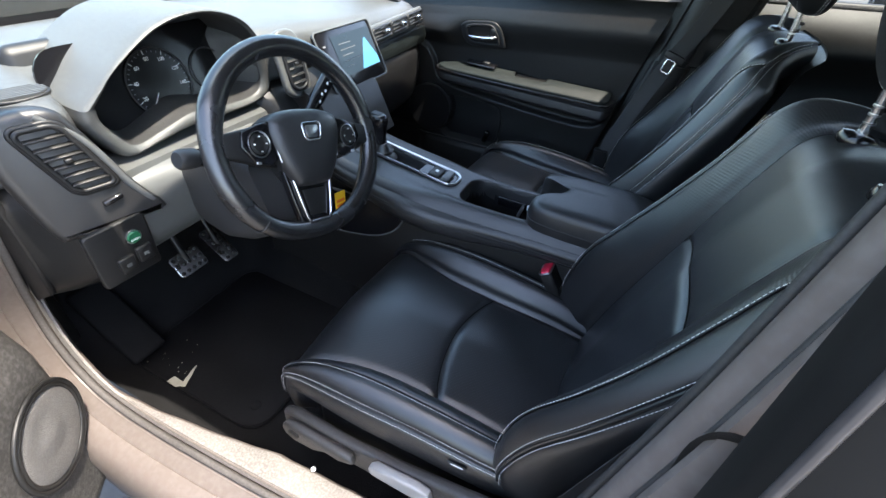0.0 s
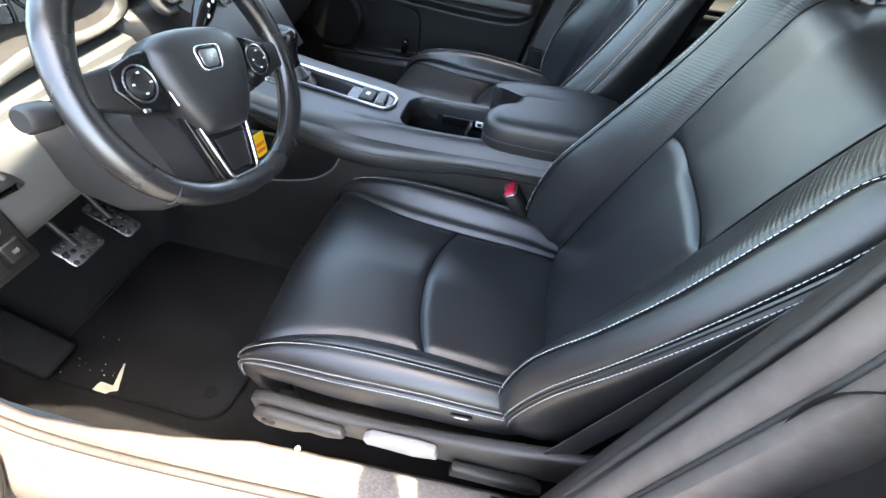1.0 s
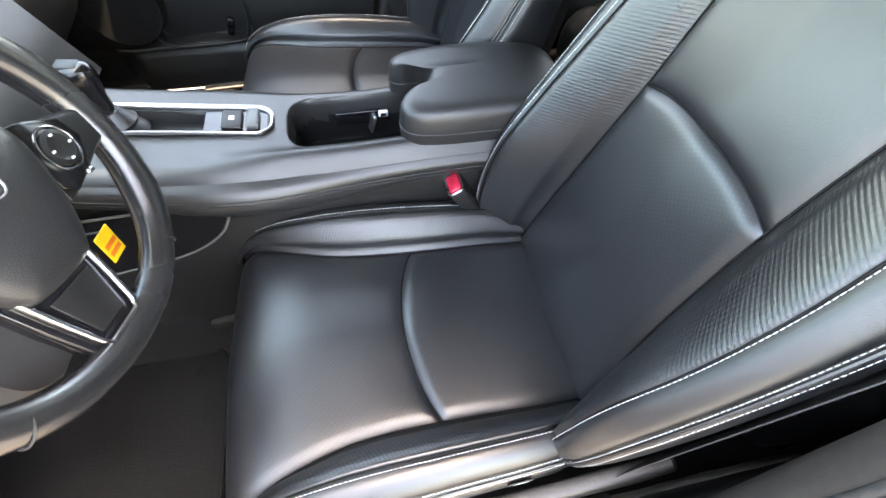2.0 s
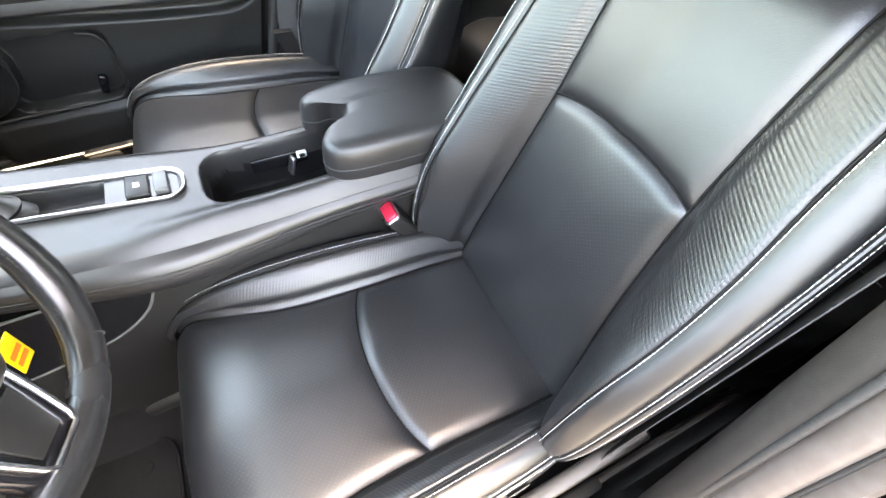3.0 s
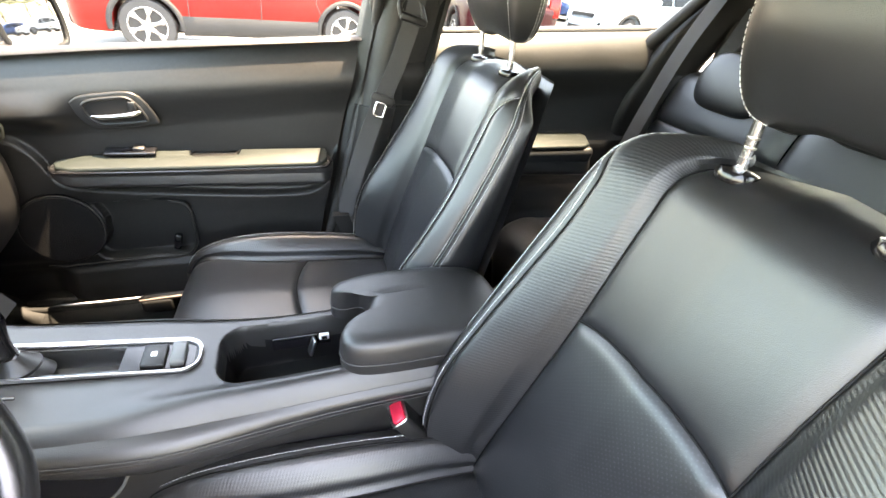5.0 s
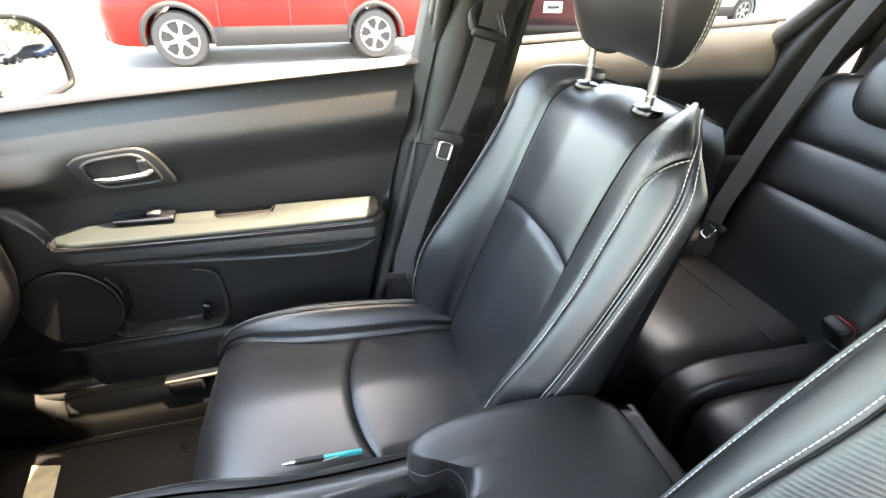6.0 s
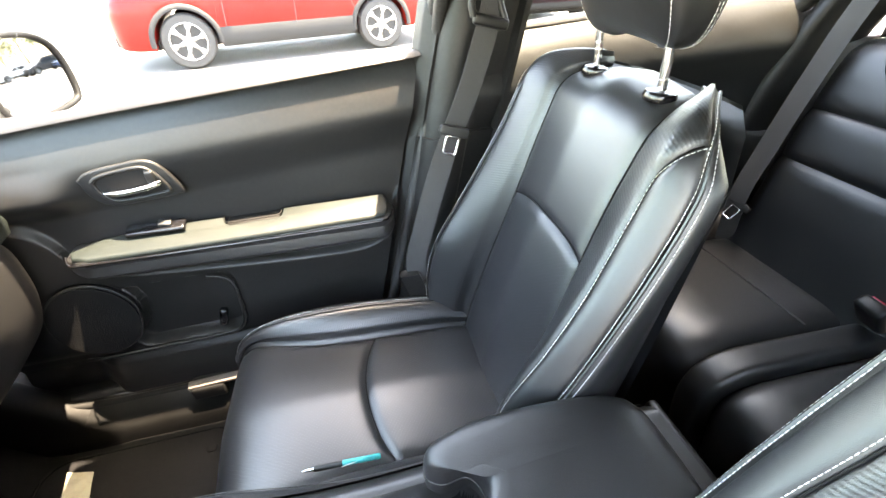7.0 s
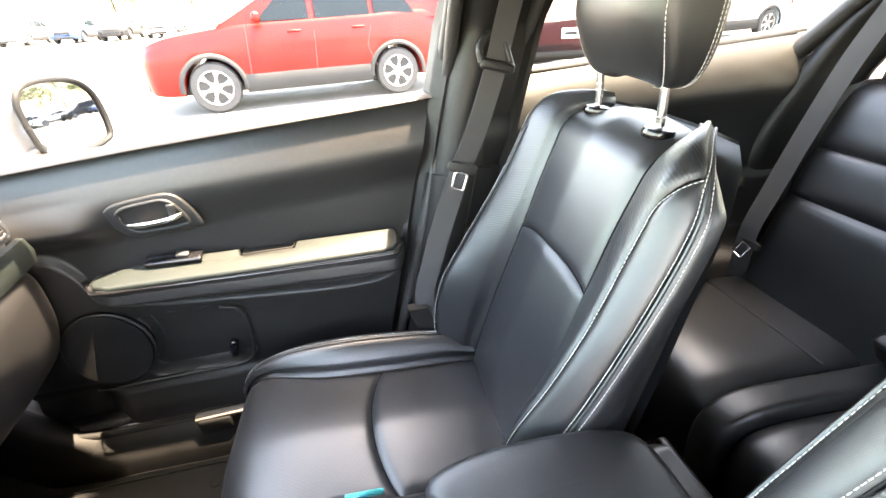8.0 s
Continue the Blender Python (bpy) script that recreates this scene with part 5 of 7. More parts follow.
# pedals
STEEL = material("brushed steel pedal", (0.5, 0.5, 0.5), 0.3, 1.0, 0.1, 30.0)
for nm, at, w, h, lb, tilt in (("brake_pedal", (-0.985, -0.372, 0.515), 0.085, 0.062, "steel brake pedal with rubber studs", 42), ("accelerator_pedal", (-1.00, -0.262, 0.495), 0.048, 0.115, "steel accelerator pedal with rubber studs", 55)):
    t = thing(nm, lb, "pedal", at)
    m = facing((0, 1, 0), (-math.sin(radians(tilt)), 0, math.cos(radians(tilt))), at)
    plate = part("plate", prism(rounded(w, h, 0.010), 0.005, m, 0.0015), STEEL, t, "steel pedal plate")
    nx, ny = int(w / 0.017), int(h / 0.017)
    for i in range(nx):
        for j in range(ny):
            part("stud", lathe([(0.0058, 0.005), (0.0052, 0.0085), (0.001, 0.009)], m @ Matrix.Translation((-w / 2 + w * (i + 0.5) / nx, -h / 2 + h * (j + 0.5) / ny, 0)), 10), SEAL, plate)
    part("arm", tube(spline([m @ Vector((0, 0.0, -0.004)), Vector(at) + Vector((-0.06, 0, 0.12)), Vector(at) + Vector((-0.16, 0.0, 0.22))], 10), 0.009, 8), PLASTIC, t)

# --- doors ---


def oval(x, z, cx, cz, rx, rz, p=2.5):
    return math.exp(-((abs((x - cx) / rx)) ** p + (abs((z - cz) / rz)) ** p))


def door_skin(s, x0, x1, sill_z, depth, nx=120, nz=84, lo=0.43):
    """Inner door trim as one moulded sheet; s: side of the car, depth(x, z): how far it stands into the cabin."""
    rows = []
    for i in range(nx):
        f = i / (nx - 1)
        row = []
        for j in range(nz):
            g = j / (nz - 1)
            x = x0(lo + (1.1 - lo) * g) + (x1(lo + (1.1 - lo) * g) - x0(lo + (1.1 - lo) * g)) * f
            z = lo + (sill_z(x) - lo) * g
            row.append((x, s * (0.725 - depth(x, z)), z))
        rows.append(row)
    return rows


def armrest(x_front, x_rear, z_front, z_rear, thick_f, thick_r, y_out, y_in, s, door, cup=False):
    rows = []
    n = 110
    for i in range(n):
        f = i / (n - 1)
        x = x_front + (x_rear - x_front) * f
        env = min(1.0, math.sqrt(max(0.0, 1 - (1 - min(1, f / 0.10)) ** 2)) + 0.02, math.sqrt(max(0.0, 1 - (1 - min(1, (1 - f) / 0.06)) ** 2)) + 0.02)
        zt = z_front + (z_rear - z_front) * f
        th = thick_f + (thick_r - thick_f) * f
        zm = zt - th * 0.3
        row = []
        for y, z in [(-0.5 + k / 12, 0.5) for k in range(1, 10)] + [q for q in rounded(1, 1, 0.22, 5) if q[0] > 0.28] [::-1] + [(0.2, -0.5), (-0.5, -0.5), (-0.5, 0.5)]:
            hole = 0.06 * smooth01(-0.47, -0.452, x) * smooth01(-0.330, -0.346, x) if cup and z > 0.2 and y < 0.02 else 0.0
            row.append((x, s * (y_out + (y_in - y_out) * (0.5 + y) * (0.35 + 0.65 * env)), zm + (zt - th / 2 + z * th - zm) * env - hole))
        rows.append(row)
    return part("armrest", closed(rows), PADDED, door, "black padded door armrest")


def tilt_pad(bm):
    """Lets the inboard edge of an arm pad fall away."""
    for v in bm.verts:
        v.co.z -= max(0.0, 0.704 - abs(v.co.y)) * 0.36
    return bm


def front_passenger_door():
    s = 1
    t = thing("door_1", "black front passenger door trim with pale sunlit armrest", "car door", (-0.5, 0.75, 0.42), kind="structure")
    sill_z = lambda x: 1.158 + 0.078 * x + 0.02 * min(0, x + 0.6)
    x0 = lambda z: -1.03
    x1 = lambda z: -0.150 + (z - 0.55) * 0.27

    ledge = [(-0.86, 0.905), (-0.82, 0.880), (-0.795, 0.845), (-0.775, 0.792), (-0.72, 0.768), (-0.48, 0.742), (-0.28, 0.728), (-0.18, 0.728), (-0.135, 0.742), (-0.105, 0.775), (-0.085, 0.835), (-0.06, 0.875)]

    def depth(x, z):
        d = 0.004
        h = max(0.0, sill_z(x) - z)
        d += -0.022 + 0.050 * (1 - (1 - min(h / 0.14, 1.0)) ** 2) - 0.026 * smooth01(0.09, 0.20, h)
        d += 0.030 * smooth01(-0.66, -0.78, x) * smooth01(0.90, 0.96, z) * smooth01(0.08, 0.16, h)
        zl = lerp_table(ledge, x)[0]
        d += 0.018 * smooth01(zl + 0.013, zl - 0.011, z)
        d += 0.006 * smooth01(0.70, 0.60, z)
        d -= 0.036 * in_slot(x, z, -0.74, -0.492, 0.555, 0.722, 0.030, 0.005) * (1 - in_slot(x, z, -0.893, -0.701, 0.561, 0.753, 0.096, 0.004))
        d -= 0.012 * in_slot(x, z, -0.893, -0.701, 0.561, 0.753, 0.096, 0.004)
        d += 0.012 * smooth01(0.550, 0.52, z)
        d += 0.010 * smooth01(0.54, 0.47, z) - 0.055 * smooth01(0.58, 0.50, z) * smooth01(-0.80, -0.88, x)
        return d
    rows = door_skin(s, x0, x1, sill_z, depth, 220, 230)
    part("door_panel", grid(rows), PLASTIC, t, "black moulded door trim")
    part("door_core", box((1.02, 0.05, 0.70), (-0.55, 0.79, 0.74), (0, 0, 0), 0.01), PAINT, t)
    part("door_bottom", box((1.02, 0.12, 0.030), (-0.55, 0.755, 0.424), (0, 0, 0), 0.008), BLACK_RUBBER, t, "black lower edge of the door")
    # sill cap and weather strip
    cap = [Vector((x, 0.716, sill_z(x) - 0.006)) for x in [-1.03 + 1.03 * k / 30 for k in range(31)]]
    part("sill_cap", grid([[(p.x, p.y + y, p.z + z) for y, z in ((-0.006, -0.004), (0.0, 0.003), (0.012, 0.007), (0.03, 0.004), (0.062, -0.002))] for p in cap]), PLASTIC, t)
    part("outer_strip", tube([p + Vector((0, 0.062, -0.010)) for p in cap], 0.012, 8), SEAL, t)
    # armrest with the pad, pull cup and window switch
    armrest(-0.772, -0.092, 0.846, 0.838, 0.054, 0.068, 0.718, 0.640, s, t, True)
    pad = [(-0.752, 0.668), (-0.745, 0.650), (-0.715, 0.641), (-0.40, 0.638), (-0.145, 0.638), (-0.122, 0.642), (-0.110, 0.655), (-0.108, 0.685), (-0.114, 0.699), (-0.335, 0.702), (-0.341, 0.682), (-0.350, 0.677), (-0.448, 0.677), (-0.456, 0.684), (-0.460, 0.702), (-0.60, 0.704), (-0.69, 0.692)]
    rows2 = []
    b2 = tilt_pad(prism([(x, y) for x, y in pad], 0.012, Matrix.Translation((0, 0, 0.854)), 0.005, 3))
    pd = part("arm_pad", b2, PAD_GREY, t, "grey vinyl arm pad bleached pale by sun")
    part("pull_cup", box((0.112, 0.042, 0.022), (-0.400, 0.700, 0.842), (0, 0, 0), 0.004), BLACK_RUBBER, t, "dark pull cup in the armrest")
    part("cup_rim", tube(spline([(-0.460, 0.706, 0.862), (-0.452, 0.680, 0.860), (-0.398, 0.677, 0.860), (-0.347, 0.680, 0.860), (-0.338, 0.706, 0.862)], 24), 0.0012, 8), BLACK_RUBBER, t)
    sp = part("switch_plate", box((0.115, 0.030, 0.010), (-0.590, 0.688, 0.868), (18, 0, -1), 0.004), GLOSS, t, "black window switch plate")
    part("window_switch", box((0.026, 0.018, 0.010), (-0.570, 0.688, 0.876), (18, 8, -1), 0.003), PLASTIC, sp, "window switch")
    part("armrest_line", tube(spline([(-0.768, 0.676, 0.838), (-0.752, 0.648, 0.836), (-0.72, 0.6395, 0.834), (-0.5, 0.6385, 0.830), (-0.3, 0.6385, 0.827), (-0.135, 0.6395, 0.826), (-0.110, 0.648, 0.828), (-0.098, 0.672, 0.832)], 60), 0.0020, 6), GLOSS, t)
    # inside handle
    m = facing((1, 0, 0.0), (0, -0.06, 1), (-0.600, 0.703, 0.968))
    leaf = [(-0.088, 0.020), (-0.066, 0.034), (-0.01, 0.043), (0.040, 0.045), (0.068, 0.022), (0.088, -0.026), (0.072, -0.036), (0.0, -0.042), (-0.050, -0.042), (-0.078, -0.018)]
    ring_of = lambda k, n: spline([(x * k, y * k, 0) for x, y in leaf + leaf[:1]], n)
    hz = part("handle_bezel", prism([(p.x, p.y) for p in ring_of(1.0, 52)[:-1]], 0.010, m, 0.004, 3), PLASTIC, t, "black door handle bezel")
    part("bezel_rim", tube([m @ Vector((p.x, p.y, 0.011)) for p in ring_of(0.72, 44)], 0.004, 8), PLASTIC, hz)
    part("handle_recess", prism([(p.x, p.y) for p in ring_of(0.70, 40)[:-1]], 0.001, m @ Matrix.Translation((0, 0, 0.0096))), BLACK_RUBBER, hz, "dark handle recess")
    part("handle", tube([m @ Vector(p) for p in spline([(-0.050, -0.012, 0.013), (-0.02, -0.011, 0.021), (0.03, -0.006, 0.021), (0.054, -0.001, 0.013)], 14)], [0.004, 0.005, 0.0058, 0.006, 0.006, 0.006, 0.006, 0.006, 0.006, 0.006, 0.006, 0.006, 0.005, 0.004], 10), CHROME, hz, "chrome inside door handle")
    part("lock_knob", box((0.018, 0.026, 0.012), (0, 0, 0), (0, 0, 0), 0.004), PLASTIC, hz).matrix_basis = m @ pose(0.040, 0.012, 0.012)
    # speaker and pocket edge
    m = facing((1, 0, 0), (0, 0.06, 1), (-0.797, 0.689, 0.657))
    spk = part("speaker_grille", lathe([(0.091, -0.004), (0.090, 0.003), (0.084, 0.002), (0.04, -0.002), (0.002, -0.003)], m @ pose(0, 0, 0, 0, 180, 0), 40), CARPET, t, "round black speaker grille")
    rr = [m @ Vector((0.093 * math.cos(a), 0.093 * math.sin(a), -0.004)) for a in (2 * math.pi * k / 48 for k in range(49))]
    part("speaker_rim", tube(rr, 0.004, 8), PLASTIC, spk)
    part("pocket_lip", tube(spline([(-0.86, 0.690, 0.548), (-0.80, 0.686, 0.546), (-0.70, 0.685, 0.549), (-0.54, 0.685, 0.553), (-0.502, 0.686, 0.568), (-0.489, 0.688, 0.61), (-0.489, 0.692, 0.68), (-0.505, 0.694, 0.712), (-0.54, 0.694, 0.724)], 50), 0.004, 8), PLASTIC, t, "map pocket lip")
    part("pocket_clip", box((0.02, 0.02, 0.05), (-0.545, 0.712, 0.585), (0, 15, 0), 0.006), GLOSS, t)
    part("door_seal", tube(spline([(x1(0.42) + 0.03, 0.705, 0.43), (x1(0.7) + 0.03, 0.705, 0.70), (x1(0.95) + 0.028, 0.708, 0.95), (x1(1.15) + 0.02, 0.720, 1.15), (0.04, 0.64, 1.32), (0.05, 0.585, 1.45)], 40), 0.014, 10), SEAL, t, "black rubber door seal")
    part("bottom_seal", tube([(-0.95, 0.700, 0.425), (x1(0.43), 0.700, 0.425)], 0.012, 8), SEAL, t)
    g = grid([[(x, 0.775 - 0.19 * ((z - 1.1) / 0.38), z) for x in (-1.0 + (z - 1.1) * 1.35, -0.5, 0.04)] for z in (1.10, 1.2, 1.3, 1.4, 1.47)])
    w = part("window_glass", g, GLASS, t, "clear side window glass")
    w.visible_shadow = False
    fr = spline([(0.02, 0.765, 1.12), (0.04, 0.68, 1.30), (0.05, 0.590, 1.46)], 16)
    part("window_frame", tube(fr, 0.016, 8), SEAL, t, "black window frame")
    part("mirror_sail", prism([(-1.03, 1.07), (-0.86, 1.075), (-1.0, 1.20)], 0.012, facing((1, 0, 0), (0, -0.2, 1), (0, 0.772, 0)) @ Matrix.Identity(4)), PLASTIC, t)
    return t


front_passenger_door()

# outside mirror
mir = thing("side_mirror", "outside mirror with a dark housing reflecting the car park", "side mirror", (-0.80, 0.86, 1.06))
MIRROR_RIM = material("matt black mirror rim", (0.004, 0.004, 0.004), 0.6, 0, 0.1, 9.0, spec=0.15)
MIRROR = material("mirror glass", (0.30, 0.32, 0.335), 0.02, 1.0, 0.02, 3.0)
mm = facing((0.30, 1, 0.0), (-0.097, 0, 1), (-0.805, 0.945, 1.134))
mo = [(p.x * 1.08, p.y * 1.08) for p in spline([(-0.090, 0.0, 0), (-0.082, 0.052, 0), (-0.04, 0.073, 0), (0.05, 0.066, 0), (0.092, 0.030, 0), (0.092, -0.045, 0), (0.06, -0.066, 0), (-0.05, -0.070, 0), (-0.084, -0.05, 0), (-0.090, 0.0, 0)], 48)[:-1]]
part("mirror_glass", prism(mo, 0.003, mm @ Matrix.Translation((0, 0, -0.003 - 0.001))), MIRROR, mir, "bright mirror glass")
rim = [mm @ Vector((x * 1.03, y * 1.04, 0.001)) for x, y in mo]
part("mirror_rim", tube(rim + [rim[0]], 0.0065, 10), MIRROR_RIM, mir, "black mirror rim")
rows = [[mm @ Vector((x * k, y * k, -d)) for x, y in mo] for d, k in ((0.006, 1.06), (0.03, 1.09), (0.06, 0.98), (0.085, 0.7), (0.095, 0.3))]
part("housing", closed(rows), PAINT, mir, "grey painted mirror housing")
part("foot", tube(spline([(-0.86, 0.77, 1.07), (-0.85, 0.83, 1.07), (-0.84, 0.87, 1.085)], 8), 0.022, 10, None, 0.6), PLASTIC, mir)

# rear doors
for s in (1, -1):
    t = thing("door_2" if s > 0 else "door_3", "black rear door trim with pale sunlit arm pad", "car door", (0.55, s * 0.75, 0.42), kind="structure")
    sill_z = lambda x: 1.166 + 0.058 * (x - 0.1)

    def depth(x, z):
        d = 0.016
        h = max(0.0, sill_z(x) - z)
        d += -0.050 + 0.070 * (1 - (1 - min(h / 0.13, 1.0)) ** 2) - 0.020 * smooth01(0.10, 0.20, h)
        d -= 0.016 * oval(x, z, 0.58, 1.0, 0.28, 0.08, 3)
        d += 0.020 * smooth01(0.90, 0.86, z) * smooth01(0.70, 0.74, z)
        d += 0.012 * smooth01(0.70, 0.62, z)
        d += 0.055 * smooth01(0.62, 0.50, z)
        return d
    part("door_panel", grid(door_skin(s, lambda z: 0.11, lambda z: 1.10, sill_z, depth, 60, 60, 0.30)), PLASTIC, t, "black moulded door trim")
    armrest(0.265, 0.775, 0.862, 0.862, 0.08, 0.10, 0.712, 0.630, s, t)
    pad = [(0.300, 0.650), (0.312, 0.634), (0.72, 0.634), (0.745, 0.645), (0.750, 0.685), (0.735, 0.702), (0.31, 0.702), (0.30, 0.69)]
    part("arm_pad", tilt_pad(prism([(x, s * y) for x, y in (pad if s > 0 else pad[::-1])], 0.012, Matrix.Translation((0, 0, 0.884)), 0.004, 2)), PAD_GREY, t, "grey vinyl arm pad bleached pale by sun")
    cap = [Vector((x, s * 0.768, sill_z(x))) for x in (0.22, 0.5, 0.75, 0.95)]
    part("sill_cap", tube(cap, 0.013, 10), PLASTIC, t)
    skin = grid([[(x, s * y, z) for x in (0.108 - 0.02 * (z - 0.885), 0.5, 0.9, 1.2)] for y, z in ((0.80, 0.30), (0.835, 0.55), (0.845, 0.75), (0.835, 0.95), (0.80, 1.12), (0.785, 1.16))])
    part("door_skin", skin, PAINT, t, "grey metallic outer door skin")
    part("belt_strip", tube([(0.12, s * 0.790, 1.166), (1.0, s * 0.785, 1.216)], 0.012, 8), SEAL, t, "black belt line strip")
    g = grid([[(x, s * (0.765 - 0.18 * ((z - 1.16) / 0.32)), z) for x in (0.20, 0.6, 0.98 + (z - 1.16) * 0.3)] for z in (1.16, 1.3, 1.46)])
    part("window_glass", g, PRIVACY, t, "tinted rear door window glass")
    part("window_frame", tube(spline([(0.93, s * 0.745, 1.155), (0.985, s * 0.70, 1.24), (1.10, s * 0.595, 1.44)], 14), 0.024, 8), PLASTIC, t, "black window frame")
    part("window_frame", tube(spline([(0.195, s * 0.765, 1.12), (0.215, s * 0.68, 1.30), (0.23, s * 0.59, 1.46)], 16), 0.015, 8), SEAL, t, "black window frame")

# --- centre pillars with the belts ---


def pillar_section(sec, z0, z1, s, n=30, y_tilt=0.06, lean=0.21, inward=0.0):
    rows = []
    for i in range(n):
        z = z0 + (z1 - z0) * i / (n - 1)
        dx = lean * (z - 0.885)
        dy = y_tilt * max(0.0, z - 1.08) + 0.55 * max(0.0, z - 1.28) + 0.25 * max(0.0, 0.46 - z) + inward * (z - 0.885)
        rows.append([(x + dx, s * (y - dy), z) for x, y in sec])
    return closed(rows)


bp = thing("b_pillar", "black trimmed centre pillar on the passenger side", "pillar", (0.08, 0.72, 0.42), kind="structure")
part("upper_trim", pillar_section([(-0.062, 0.728), (-0.058, 0.718), (-0.040, 0.710), (-0.034, 0.700), (-0.028, 0.702), (-0.022, 0.688), (0.0, 0.672), (0.046, 0.669), (0.054, 0.676), (0.058, 0.704), (0.128, 0.706), (0.134, 0.684), (0.146, 0.684), (0.15, 0.735), (-0.07, 0.745)], 0.98, 1.47, 1), PLASTIC, bp, "black upper pillar trim")
part("lower_trim", pillar_section([(-0.062, 0.728), (-0.058, 0.718), (-0.044, 0.712), (-0.040, 0.700), (-0.034, 0.702), (-0.030, 0.686), (-0.01, 0.666), (0.056, 0.662), (0.064, 0.668), (0.070, 0.690), (0.130, 0.692), (0.138, 0.678), (0.150, 0.680), (0.155, 0.735), (-0.07, 0.745)], 0.36, 0.985, 1), PLASTIC, bp, "black lower pillar trim")

bd = thing("b_pillar", "centre pillar by the driver with painted jamb and rubber seals", "pillar", (0.08, -0.72, 0.42), kind="structure")
part("inner_trim", pillar_section([(0.081, 0.656), (0.086, 0.645), (0.093, 0.634), (0.104, 0.627), (0.20, 0.620), (0.24, 0.65), (0.24, 0.72), (0.10, 0.70)], 0.36, 1.47, -1, 40, 0.0, 0.18, 0.10), PILLAR_TRIM, bd, "dusty dark inner pillar trim tinted by bounce light")


def pillar_line(x, y, lean, z0=0.36, z1=1.46, inward=0.0):
    """A line down the driver's pillar, bending inboard with it above the belt."""
    out = []
    for k in range(41):
        z = z0 + (z1 - z0) * k / 40
        out.append(Vector((x + lean * (z - 0.885), -(y - 0.06 * max(0.0, z - 1.08) - 0.55 * max(0.0, z - 1.28) - 0.25 * max(0.0, 0.46 - z) - inward * (z - 0.885)), z)))
    return out


part("rubber_seal", tube(pillar_line(0.083, 0.663, 0.155, inward=0.08), 0.0045, 10), SEAL, bd, "black rubber door seal")
part("jamb", pillar_section([(0.092, 0.664), (0.084, 0.670), (0.079, 0.677), (0.079, 0.688), (0.084, 0.695), (0.093, 0.699), (0.089, 0.705), (0.085, 0.711), (0.086, 0.718), (0.094, 0.723), (0.14, 0.726), (0.15, 0.68)], 0.34, 1.47, -1, 40, 0.06, 0.155, 0.08), JAMB, bd, "taupe painted door jamb")
part("jamb_step", tube(pillar_line(0.091, 0.700, 0.155, inward=0.08), 0.0028, 8), SEAL, bd, "dark jamb seam")
part("rear_door_edge", pillar_section([(0.116, 0.734), (0.109, 0.752), (0.105, 0.772), (0.104, 0.784), (0.108, 0.791), (0.125, 0.794), (0.16, 0.792), (0.16, 0.735)], 0.32, 1.47, -1, 30, 0.06, -0.02), BLACK_RUBBER, bd, "black rear door edge seal")
part("edge_line", tube(pillar_line(0.107, 0.793, -0.02), 0.0028, 8), PAINT, bd, "bright folded edge of the rear door skin")



def strap(pts, width, across, parent, name="webbing", mat=None, n=60):
    """Flat belt webbing along a smooth line; across: rows of side directions."""
    c = spline(pts, n)
    a = spline(across, n)
    rows = []
    for i in range(n):
        d = (c[min(i + 1, n - 1)] - c[max(i - 1, 0)]).normalized()
        w = (a[i] - d * a[i].dot(d)).normalized()
        nn = d.cross(w) * 0.0007
        rows.append([c[i] - w * width / 2 - nn, c[i] + w * width / 2 - nn, c[i] + w * width / 2 + nn, c[i] - w * width / 2 + nn])
    return part(name, closed(rows), mat or BELT, parent, "dark grey seat belt webbing")


def tongue(at, x_dir, y_dir, parent):
    m = facing(x_dir, y_dir, at)
    t = part("tongue", prism(rounded(0.062, 0.020, 0.007), 0.010, m @ Matrix.Translation((0, 0.014, -0.002)), 0.003), PLASTIC, parent, "black belt tongue grip")
    o = rounded(0.026, 0.036, 0.006)
    ring = [m @ Vector((x, y - 0.014, 0.003)) for x, y in o]
    part("latch_plate", tube(ring + [ring[0]], 0.0032, 8), CHROME, t, "steel latch plate")
    return t


sb = thing("seat_belt", "dark grey passenger seat belt hanging on the centre pillar", "seat belt", (0.08, 0.66, 1.2))
strap([(0.150, 0.590, 1.40), (0.125, 0.612, 1.28), (0.108, 0.617, 1.205), (0.070, 0.610, 1.10), (0.028, 0.603, 1.01), (-0.010, 0.601, 0.91), (-0.045, 0.600, 0.80), (-0.066, 0.600, 0.70), (-0.05, 0.60, 0.42)], 0.046, [(1, 0.1, -0.2)] * 5 + [(1, -0.1, 0.1)] * 4, sb)
tongue((0.030, 0.597, 1.012), (1, -0.1, -0.30), (0.30, 0.05, 1), sb)
gd = part("belt_guide", box((0.070, 0.014, 0.020), (0.112, 0.612, 1.213), (0, 14, 0), 0.006, 3), PLASTIC, sb, "black belt guide")
part("guide_arm", tube(spline([(0.080, 0.612, 1.222), (0.078, 0.617, 1.248), (0.100, 0.622, 1.268), (0.125, 0.622, 1.255), (0.142, 0.614, 1.208)], 24), 0.007, 8), PLASTIC, gd)
db = thing("seat_belt", "grey driver's seat belt hanging beside the centre pillar", "seat belt", (0.10, -0.59, 1.0))
strap([(0.235, -0.565, 1.42), (0.210, -0.588, 1.28), (0.175, -0.596, 1.10), (0.134, -0.594, 0.90), (0.093, -0.591, 0.70), (0.052, -0.588, 0.50), (0.030, -0.588, 0.40)], 0.046, [(1, 0.2, -0.2)] * 7, db)
an = thing("belt_anchor", "black belt anchor cover beside the passenger seat", "belt anchor", (-0.06, 0.60, 0.62))
